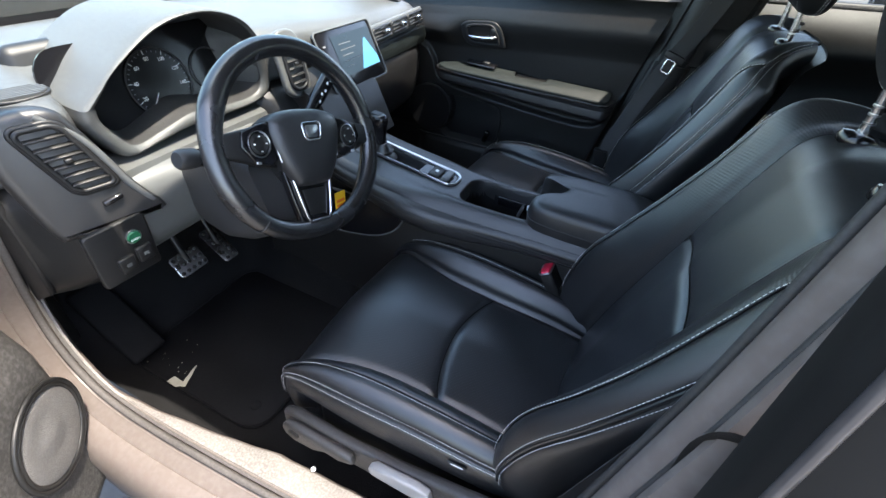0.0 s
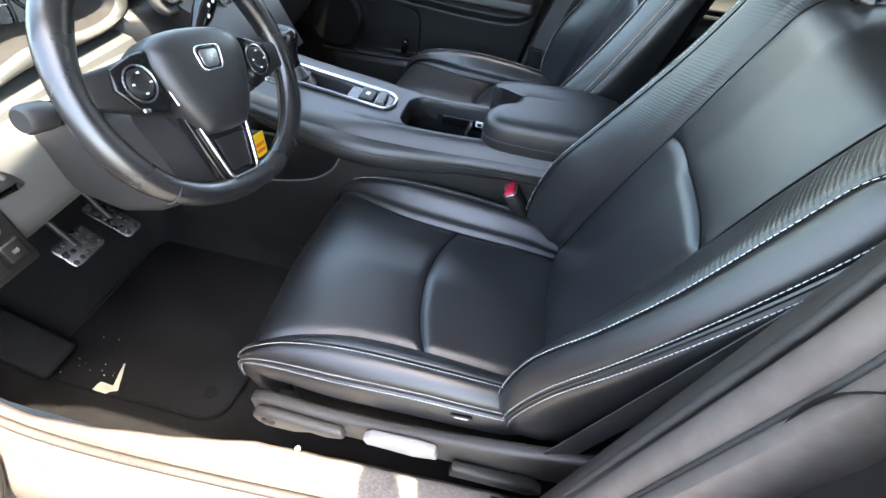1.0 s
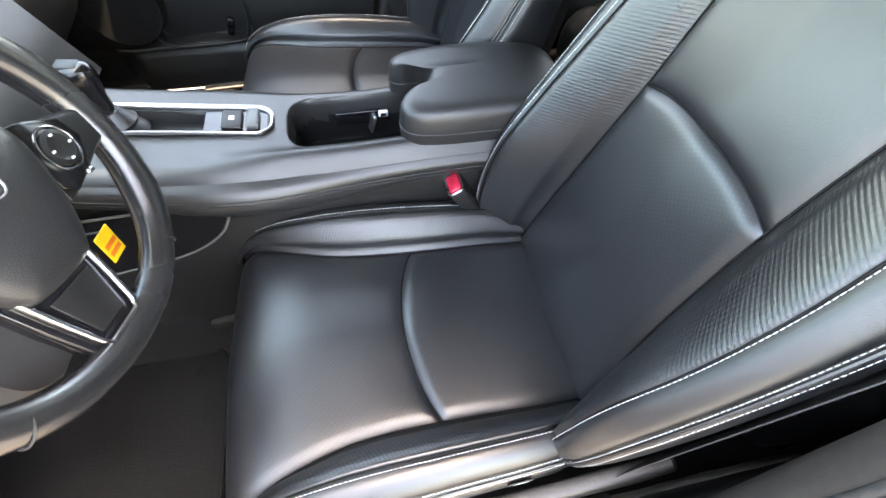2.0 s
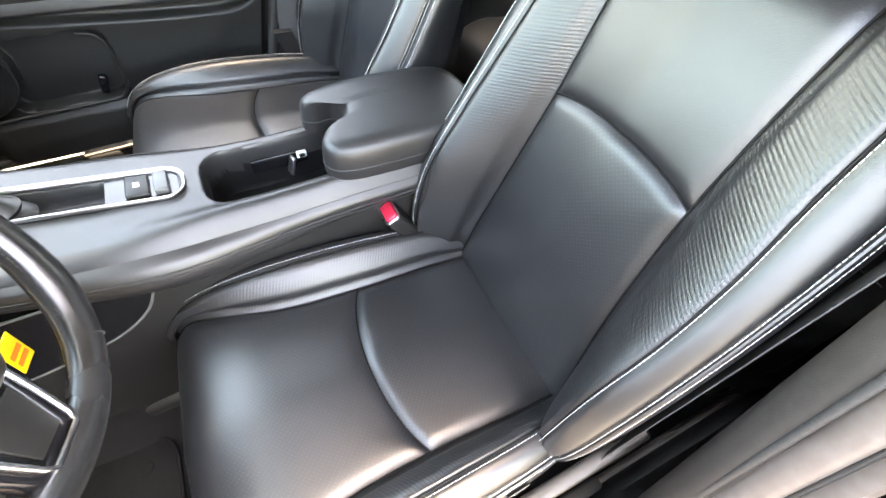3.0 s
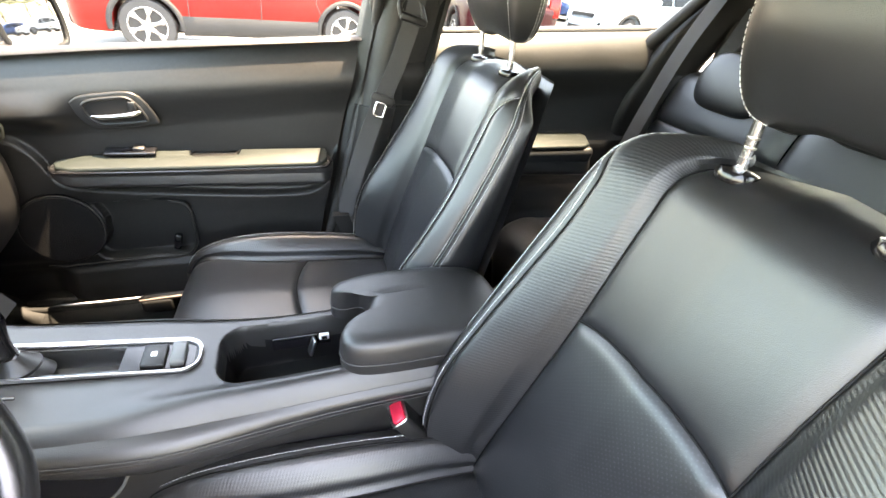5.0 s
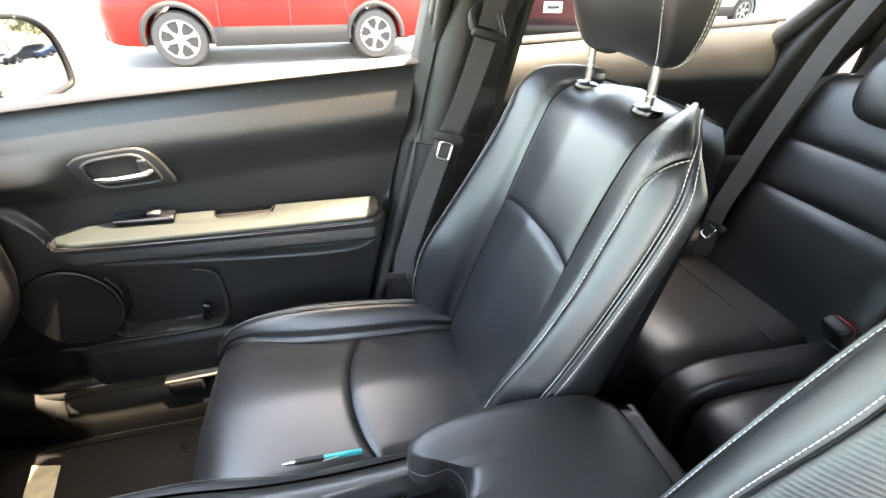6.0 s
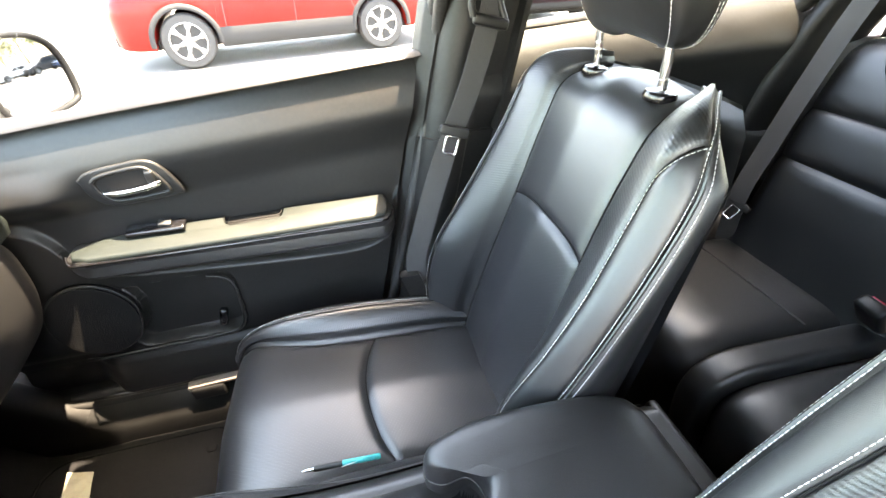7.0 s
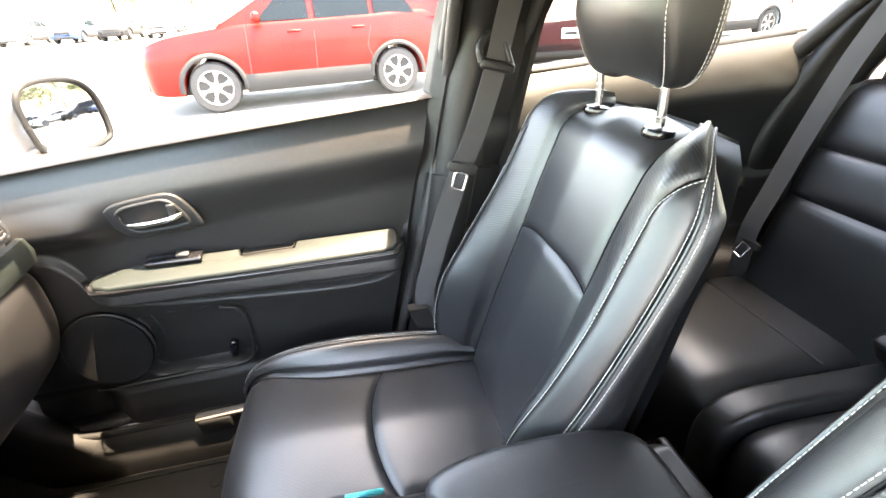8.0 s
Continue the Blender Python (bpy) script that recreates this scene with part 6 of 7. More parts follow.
part("cover", closed([[(-0.085 + 0.05 * f + x, 0.596 + 0.016 * y, 0.70 - 0.15 * f) for x, y in rounded(0.045, 1.6, 0.02, 4)] for f in (0, 0.15, 0.85, 1.0)]), PLASTIC, an)
part("bolt", lathe([(0.008, 0), (0.007, 0.005), (0.001, 0.006)], facing((1, 0, 0), (0, 0, 1), (-0.035, 0.583, 0.575)), 14), CHROME, an)

# belt buckles by the console
for s, y in ((-1, -0.112), (1, 0.115)):
    b = thing("belt_buckle", "belt buckle with red press button beside the seat", "belt buckle", (-0.06, y, 0.55), "belt buckles")
    m = facing((0.35, 1 * 0.12, 0.0), (0.0, 1, 0), (0, 0, 0))
    ax = Vector((-0.55, 0, 0.83)).normalized()
    bx, bz = (-0.076, 0.702) if s < 0 else (-0.094, 0.690)
    mb = facing((0.83, 0, 0.55), (0, 1, 0), Vector((bx, y, bz)))
    part("case", prism(rounded(0.030, 0.054, 0.008), 0.085, mb @ Matrix.Translation((0, 0, -0.002)) @ pose(0, 0, 0, 180, 0, 0) if mb.col[2][2] > 0 else mb, 0.003), PLASTIC, b, "black buckle case")
    up = mb.col[2].to_3d() if mb.col[2][2] > 0 else -mb.col[2].to_3d()
    part("press_button", prism(rounded(0.022, 0.044, 0.006), 0.006, facing(mb.col[0].to_3d(), mb.col[1].to_3d() * (1 if mb.col[2][2] > 0 else -1), Vector((bx, y, bz)) - up * 0.002), 0.002), RED, b, "red press button")
    part("chrome_rim", tube([facing(mb.col[0].to_3d(), mb.col[1].to_3d(), Vector((bx, y, bz))) @ Vector((x, yy, 0)) for x, yy in rounded(0.027, 0.050, 0.007) + rounded(0.027, 0.050, 0.007)[:1]], 0.002, 6), SATIN, b)
    part("stalk", tube([Vector((bx, y, bz)) - up * 0.08, Vector((-0.03, y, 0.50))], 0.012, 8), PLASTIC, b)

# --- rear bench ---
rs = thing("rear_bench", "black leather rear bench with perforated cushions", "rear seat", (0.65, 0, FLOOR))


def rear_cushion(y0, y1, name, mat, crown=0.014, rear=0.84, corner=0):
    prof = [(0.860, 0.600), (0.80, 0.612), (0.72, 0.618), (0.60, 0.628), (0.50, 0.634), (0.445, 0.626), (0.415, 0.600), (0.405, 0.55), (0.415, 0.46), (0.43, 0.36)]
    c = spline([(x, 0, z) for x, z in prof], 48)
    rows, uv, acc = [], [], 0.0
    for i, p in enumerate(c):
        if i:
            acc += (p - c[i - 1]).length
        d = (c[min(i + 1, 47)] - c[max(i - 1, 0)]).normalized()
        nrm = Vector((d.z, 0, -d.x))
        r, u = [], []
        for k in range(25):
            v = k / 12 - 1
            y = (y0 + y1) / 2 + (y1 - y0) / 2 * v
            lift = crown * (1 - abs(v) ** 6) - 0.012 * (abs(v) ** 14)
            back = 0.10 * (1 - math.sqrt(max(0.0, 1 - max(0.0, (corner * v - 0.45) / 0.55) ** 2))) * smooth01(0.62, 0.44, p.x) if corner else 0.0
            r.append(Vector((p.x + back, y, p.z)) + nrm * lift)
            u.append((y, acc))
        rows.append(r)
        uv.append(u)
    return part(name, grid(rows, False, uv), mat, rs)


for s in (1, -1):
    a, b = (0.235, 0.615) if s > 0 else (-0.615, -0.235)
    rear_cushion(a, b, "outer_cushion", LEATHER_HOLES, corner=s)
    a, b = (0.160, 0.236) if s > 0 else (-0.236, -0.160)
    rear_cushion(a, b, "cushion_bolster", LEATHER, 0.020)
    part("cushion_seam", tube([(0.702, s * 0.25, 0.6335), (0.702, s * 0.40, 0.6365), (0.702, s * 0.59, 0.6335)], 0.0022, 6), LEATHER, rs, "raised cushion seam")
rear_cushion(-0.159, 0.159, "middle_cushion", LEATHER, 0.012)


def rear_back(y0, y1, mat, cuts):
    prof = [(0.810, 0.585), (0.835, 0.66), (0.875, 0.80), (0.915, 0.94), (0.955, 1.06), (0.985, 1.105), (1.03, 1.115), (1.08, 1.09)]
    c = spline([(x, 0, z) for x, z in prof], 220)
    rows = []
    for i, p in enumerate(c):
        d = (c[min(i + 1, 219)] - c[max(i - 1, 0)]).normalized()
        nrm = Vector((-d.z, 0, d.x))
        dip = sum(-0.009 * math.exp(-abs((p.z - z) / 0.0045)) - 0.005 * math.exp(-(((p.z - z) / 0.02) ** 2)) for z in cuts) if p.x < 0.98 else 0
        rows.append([Vector((p.x, (y0 + y1) / 2 + (y1 - y0) / 2 * v, p.z)) + nrm * (0.014 * (1 - abs(v) ** 6) - 0.010 * abs(v) ** 14 + dip) for v in [k / 12 - 1 for k in range(25)]])
    return part("backrest", grid(rows), mat, rs, "black leather rear backrest")


rear_back(0.165, 0.60, LEATHER, (0.855, 0.975))
rear_back(-0.16, 0.16, LEATHER, (0.90,))
rear_back(-0.60, -0.165, LEATHER, (0.855, 0.975))
part("bench_back", box((0.05, 1.22, 0.52), (1.055, 0, 0.83), (0, 16, 0), 0.02), CARPET, rs)
part("bench_base", box((0.40, 1.20, 0.25), (0.65, 0, 0.45), (0, 0, 0), 0.02), CARPET, rs)
for y, w, h in ((0.380, 0.120, 0.066), (-0.380, 0.120, 0.066), (0.0, 0.11, 0.05)):
    t = thing("rear_headrest", "low black leather rear headrest with white stitching", "headrest", (1.0, y, 1.10), "rear headrests")
    rows = []
    for i in range(16):
        a = math.pi * i / 15
        k = max(0.03, math.sin(a)) ** 0.4
        z = 1.125 - h * 1.15 * math.cos(a)
        rows.append([(0.965 + 0.045 * k * math.copysign(abs(math.cos(b)) ** 0.6, math.cos(b)) + 0.25 * (z - 1.1), y + w * k * math.copysign(abs(math.sin(b)) ** 0.55, math.sin(b)), z) for b in (2 * math.pi * j / 36 for j in range(36))])
    body = part("cushion", closed(rows), LEATHER, t)
    edge = [Vector((0.925 + 0.25 * (z - 1.1), y - w * 0.9, z)) for z in (1.07, 1.09, 1.12, 1.15, 1.18)]
    part("stitch_seam", tube(edge, 0.0012, 6), THREAD, body, "white seam")
    for l in (-0.05, 0.05):
        part("post", tube([(0.985, y + l, 1.06), (1.0, y + l, 1.12)], 0.006, 10), CHROME, t, "chrome post")

for s in (1, -1):
    rb = thing("rear_seat_belt", "dark grey rear seat belt with steel tongue", "seat belt", (0.95, s * 0.6, 0.9))
    strap([(1.05, s * 0.575, 1.40), (0.965, s * 0.600, 1.20), (0.905, s * 0.605, 1.03), (0.850, s * 0.604, 0.86), (0.818, s * 0.602, 0.75), (0.82, s * 0.60, 0.60)], 0.048, [(0.25, s * -1, 0.05)] * 6, rb)
    strap([(1.14, s * 0.56, 1.30), (1.07, s * 0.555, 1.16), (0.99, s * 0.555, 1.00), (0.91, s * 0.56, 0.83), (0.85, s * 0.565, 0.66)], 0.048, [(0.25, s * -1, 0.05)] * 5, rb)
    tongue((0.818, s * 0.596, 0.712), (0.1, s * -1, -0.3), (0.5, 0, 1), rb)
    b = thing("rear_buckle", "black rear belt buckle with red press button", "belt buckle", (0.82, s * 0.20, 0.62), "rear belt buckles")
    m = facing((0.1, 1, 0), (-0.55, 0, 0.8), (0.800, s * 0.205, 0.676))
    part("case", box((0.058, 0.070, 0.034), (0, 0, 0), (0, 0, 0), 0.010, 3), PLASTIC, b).matrix_basis = m
    part("press_button", box((0.042, 0.024, 0.008), (0, 0, 0), (0, 0, 0), 0.002), RED, b, "red press button").matrix_basis = m @ pose(0, 0.012, 0.0175 if m.col[2][2] > 0 or True else 0)

# floor mats
for s, x0, x1, y0, y1 in ((-1, -1.02, -0.57, -0.60, -0.15), (1, -1.02, -0.57, 0.16, 0.60)):
    t = thing("floor_mat", "dusty black rubber-backed car floor mat", "floor mat", (-0.8, (y0 + y1) / 2, FLOOR), "floor mats")
    o = rounded(x1 - x0, y1 - y0, 0.06)
    part("mat_body", prism(o, 0.008, Matrix.Translation(((x0 + x1) / 2, (y0 + y1) / 2, FLOOR)), 0.003), MAT_RUBBER, t)
    rim = [Vector(((x0 + x1) / 2 + x * 0.985, (y0 + y1) / 2 + y * 0.985, FLOOR + 0.009)) for x, y in o]
    part("edge_binding", tube(rim + [rim[0]], 0.0032, 8), CARPET, t, "black sewn edge")
    for yy in (y0 + 0.06, y1 - 0.06):
        part("stud", lathe([(0.014, 0), (0.013, 0.004), (0.008, 0.006), (0.001, 0.006)], Matrix.Translation((x1 - 0.06, yy, FLOOR + 0.006)), 18), CARPET, t, "mat fixing stud")
fr = thing("foot_rest", "black carpeted foot rest beside the pedals", "foot rest", (-1.05, -0.56, FLOOR))
part("pad", box((0.24, 0.09, 0.03), (-1.06, -0.565, 0.415), (0, 38, 0), 0.01), CARPET, fr)
for k in range(5):
    part("rib", box((0.008, 0.070, 0.004), (-1.135 + 0.036 * k, -0.565, 0.4875 - 0.0281 * k), (0, 38, 0), 0.0015), PLASTIC, fr, "raised rubber rib")

# pale sheets for sun patches on the mats, and litter
pb = thing("driver_sun_patch", "pale sheet standing in for a sun patch on the floor mat", "paper scrap", (-0.86, -0.53, FLOOR + 0.008))
PATCH_AND_CRUMB = material("pale sun patch and crumbs", (0.36, 0.34, 0.26), 0.8, 0, 0.15, 40.0)
# bent pale sheet in the shape of the sunlit patch on the driver's mat
PATCH_X, PATCH_Y = -0.872, -0.588
leaf = []
for k in range(9):
    f = k / 8
    x, y = (PATCH_X + 0.045 * min(1, f * 2), PATCH_Y - 0.004 * f) if f < 0.5 else (PATCH_X + 0.045 - 0.022 * (f - 0.5) * 2, PATCH_Y - 0.002 + 0.062 * (f - 0.5) * 2)
    w = 0.010 if f < 0.5 else 0.011 * (1.15 - f)
    dx, dy = (0.25, 1.0) if f < 0.5 else (1.0, 0.45)
    leaf.append([(x + dx * w * v, y + dy * w * v, FLOOR + 0.012 + 0.003 * abs(noise.noise(Vector((k * 0.9, v, 3))))) for v in (-1, -0.3, 0.4, 1)])
part("scrap", grid(leaf), PATCH_AND_CRUMB, pb)
# sunlight on the passenger mat, laid down as a pale sheet
ps = thing("passenger_sun_patch", "pale creased sheet standing in for sunlight on the passenger mat", "paper slip", (-0.93, 0.49, FLOOR + 0.008))
part("slip", grid([[(-0.960 + 0.016 * i + 0.05 * (1 - j / 9) * 0.6, 0.415 + 0.0165 * j - 0.004 * i, FLOOR + 0.012 + 0.005 * abs(noise.noise(Vector((i * 0.7, j * 0.5, 8))))) for j in range(10)] for i in range(5)]), PATCH_AND_CRUMB, ps)
cr = bmesh.new()
rng = random.Random(5)
for k in range(14):
    x, y = rng.gauss(-0.93, 0.035), rng.gauss(-0.545, 0.03)
    r = rng.uniform(0.0006, 0.0016)
    lathe([(r, 0), (r * 0.7, r), (r * 0.2, r * 1.3)], Matrix.Translation((x, y, FLOOR + 0.0085)), 5, cr)
tagged(part("crumbs", cr, PATCH_AND_CRUMB), "pale crumbs scattered on the floor mat", "crumbs", kind="stuff")
sp = lathe([(0.005, 0), (0.0055, 0.003), (0.003, 0.005), (0.0005, 0.006)], Matrix.Translation((-0.365, -0.628, 0.411)), 12)
solid("pebble", sp, WHITE, "small white pebble on the door sill", "pebble")

# pen on the passenger seat
TEAL = material("teal plastic", (0.0, 0.42, 0.42), 0.3, 0, 0.05, 20.0)
pen = thing("pen", "teal ballpoint pen with a black grip and silver tip", "pen", (-0.27, 0.185, 0.652))
a, b = Vector((-0.213, 0.187, 0.6625)), Vector((-0.337, 0.196, 0.6605))
d = b - a
part("barrel", tube([a, a + d * 0.02, a + d * 0.48], [0.0035, 0.0046, 0.0046], 14), TEAL, pen, "teal barrel")
part("grip", tube([a + d * 0.48, a + d * 0.8, a + d * 0.84], [0.0048, 0.0048, 0.0040], 14), PLASTIC, pen, "black grip")
part("tip", tube([a + d * 0.84, a + d * 0.93, a + d * 1.0], [0.0038, 0.0028, 0.0006], 14), SATIN, pen, "silver tip")
part("clip", tube([a + d * 0.03 + Vector((0, -0.001, 0.0055)), a + d * 0.22 + Vector((0, -0.001, 0.0058))], 0.0011, 6), TEAL, pen)
part("print_bar", box((0.034, 0.0010, 0.0024), tuple(a + d * 0.36 + Vector((0, -0.0040, 0.0020))), (35, 0, -174 + 180)), WHITE, pen, "white bars of small print")

TAG_GREY = material("grey woven tag", (0.11, 0.10, 0.115), 0.7, 0, 0.1, 60.0)
# side airbag tag on the driver's seat
bk = Skin(BACK, DRIVER_Y, -1, "back", DRIVER_X)
p = bk.at(0.74, 4.15, 1)
solid("airbag_tag", box((0.012, 0.003, 0.022), (p.x + 0.004, p.y - 0.003, p.z), (0, 28, 8), 0.001, 1), TAG_GREY, "small grey sewn tag on the driver's seat edge", "tag")

# --- driver's door, standing ajar ---
DOOR_DUST = material("dusty dark door plastic", (0.035, 0.033, 0.031), 0.6, 0, 0.2, 5.0, 0.5, 700.0, dust=0.25)
A = radians(50)
dd, dn = Vector((math.cos(A), -math.sin(A), 0)), Vector((math.sin(A), math.cos(A), 0))
DM = Matrix((dd, Vector((0, 0, 1)), dd.cross(Vector((0, 0, 1))))).transposed().to_4x4()
DM.translation = Vector((-1.006, -0.806, 0))
inner = 1 if dd.cross(Vector((0, 0, 1))).dot(dn) > 0 else -1
t = thing("door_4", "driver's door standing ajar with a dusty round speaker", "car door", (-0.75, -1.1, 0.20), kind="structure")


def dloc(x, z, off):
    return Vector((-1.006, -0.806, 0)) + dd * x + dn * off + Vector((0, 0, z))


def ddepth(x, z):
    d = 0.113 + 0.018 * smooth01(0.72, 0.62, z)
    d -= 0.02 * oval(x, z, 0.72, 0.98, 0.3, 0.08, 3)
    d -= 0.030 * smooth01(1.02, 1.12, z)
    d += 0.035 * smooth01(0.74, 0.78, z) * smooth01(0.88, 0.85, z) * smooth01(0.32, 0.42, x)
    d -= 0.08 * smooth01(0.07, 0.0, x) + 0.03 * smooth01(0.26, 0.22, z)
    return d


rows = [[dloc(0.02 + 0.98 * i / 59, 0.22 + 0.90 * j / 47, ddepth(0.02 + 0.98 * i / 59, 0.22 + 0.90 * j / 47)) for j in range(48)] for i in range(60)]
part("door_panel", grid(rows), DOOR_DUST, t, "dusty dark grey door trim")
skin = [[dloc(x, z, o) for x in (-0.02, 0.3, 0.7, 1.05)] for z, o in ((0.18, 0.02), (0.24, -0.02), (0.55, -0.045), (0.8, -0.05), (1.0, -0.03), (1.12, 0.0))]
part("door_skin", grid(skin), PAINT, t, "grey metallic outer skin")
part("door_edge", grid([[dloc(1.03, z, o) for o in (-0.04, 0.0, 0.06)] for z in (0.20, 0.6, 0.9, 1.12)]), PAINT, t)
part("door_bottom", grid([[dloc(x, 0.21, o) for o in (-0.02, 0.02, 0.07)] for x in (0.0, 0.5, 1.03)]), JAMB, t)
SPK = material("dusty speaker mesh", (0.13, 0.125, 0.12), 0.7, 0.2, 0.2, 8.0, 1.0, 420.0, dust=0.3)
sm = facing(dd, (0, 0, 1), dloc(0.150, 0.50, 0.131))
if sm.col[2].to_3d().dot(dn) < 0:
    sm = facing(-dd, (0, 0, 1), dloc(0.150, 0.50, 0.131))
spk = part("speaker_grille", lathe([(0.090, 0.0), (0.089, 0.007), (0.084, 0.009), (0.055, 0.005), (0.028, 0.008), (0.002, 0.011)], sm, 48), SPK, t, "round dusty speaker grille")
for rr, th in ((0.094, 0.005), (0.102, 0.005)):
    part("speaker_rim", tube([sm @ Vector((rr * math.cos(a), rr * math.sin(a), 0.006)) for a in (2 * math.pi * k / 56 for k in range(57))], th, 8), PLASTIC, spk, "black speaker rim")
fr = [dloc(0.02, 1.12, 0.0), dloc(0.45, 1.36, 0.05), dloc(0.62, 1.44, 0.09), dloc(1.0, 1.47, 0.12), dloc(1.03, 1.12, 0.0)]
part("window_frame", tube(spline(fr, 40), 0.016, 8), SEAL, t, "black window frame")

# --- outside: car park ---
ASPHALT = material("sun-bleached asphalt", (0.105, 0.102, 0.098), 0.9, 0, 0.2, 0.7, 0.8, 60.0, dust=0.12)
GRASS = material("dry grass", (0.10, 0.14, 0.04), 0.95, 0, 0.35, 2.0, 0.8, 30.0)
rows = []
for i in range(41):
    r = []
    for j in range(41):
        u, v = i / 20 - 1, j / 20 - 1
        x, y = math.copysign(abs(u) ** 2.5, u) * 900, math.copysign(abs(v) ** 2.5, v) * 900
        r.append((x, y, GROUND + 0.01 * noise.noise(Vector((x * 0.1, y * 0.1, 0)))))
    rows.append(r)
solid("ground", grid(rows), ASPHALT, "pale sunlit asphalt of the car park", "asphalt", kind="structure")
solid("verge", box((120, 10, 0.12), (-10, 62, GROUND + 0.03), (0, 0, 0), 0.03), GRASS, "grass verge beyond the car park", "grass", kind="structure")

TYRE = material("tyre rubber", (0.025, 0.025, 0.026), 0.8, 0, 0.2, 10.0, 0.5, 200.0)
ALLOY = material("silver alloy", (0.28, 0.28, 0.285), 0.28, 0.9, 0.08, 10.0)
CLAD = material("grey plastic cladding", (0.022, 0.022, 0.0225), 0.7, 0, 0.15, 4.0, spec=0.2)
TINT = material("dark window glass", (0.006, 0.009, 0.011), 0.08, 0, 0.05, 3.0, spec=0.12)
LAMP = material("headlamp lens", (0.55, 0.57, 0.6), 0.1, 0, 0.1, 6.0, coat=0.5)
TAIL = material("red lamp lens", (0.35, 0.01, 0.01), 0.12, 0, 0.1, 6.0)


def road_wheel(parent, m, r=0.35, spokes=6):
    """Tyre and alloy rim, axis along local z (outward)."""
    prof = [(0.60 * r, -0.20), (0.92 * r, -0.21), (0.99 * r, -0.17), (r, -0.11), (0.99 * r, -0.04), (0.92 * r, 0.0), (0.70 * r, 0.006), (0.66 * r, -0.02), (0.62 * r, -0.10)]
    w = part("wheel", lathe(prof, m, 40), TYRE, parent, "black tyre")
    rim = part("rim", lathe([(0.68 * r, -0.012), (0.655 * r, 0.004), (0.62 * r, -0.004), (0.60 * r, -0.06), (0.30 * r, -0.075), (0.02 * r, -0.075)], m, 40), CLAD, w, "dark rim well")
    part("rim_lip", tube([m @ Vector((0.66 * r * math.cos(a), 0.66 * r * math.sin(a), -0.002)) for a in (2 * math.pi * k / 40 for k in range(41))], 0.012, 8), ALLOY, rim)
    for k in range(spokes):
        a = 2 * math.pi * k / spokes + 0.3
        o = [(0.10 * r, -0.10 * r), (0.40 * r, -0.055 * r), (0.65 * r, -0.15 * r), (0.66 * r, 0.15 * r), (0.40 * r, 0.055 * r), (0.10 * r, 0.10 * r)]
        part("spoke", prism(o, 0.03, m @ pose(0, 0, -0.035, 0, 0, math.degrees(a)), 0.006, 1), ALLOY, rim, "silver alloy spoke")
    part("hub_cap", lathe([(0.16 * r, -0.02), (0.15 * r, 0.004), (0.02 * r, 0.008)], m, 20), ALLOY, rim)
    return w


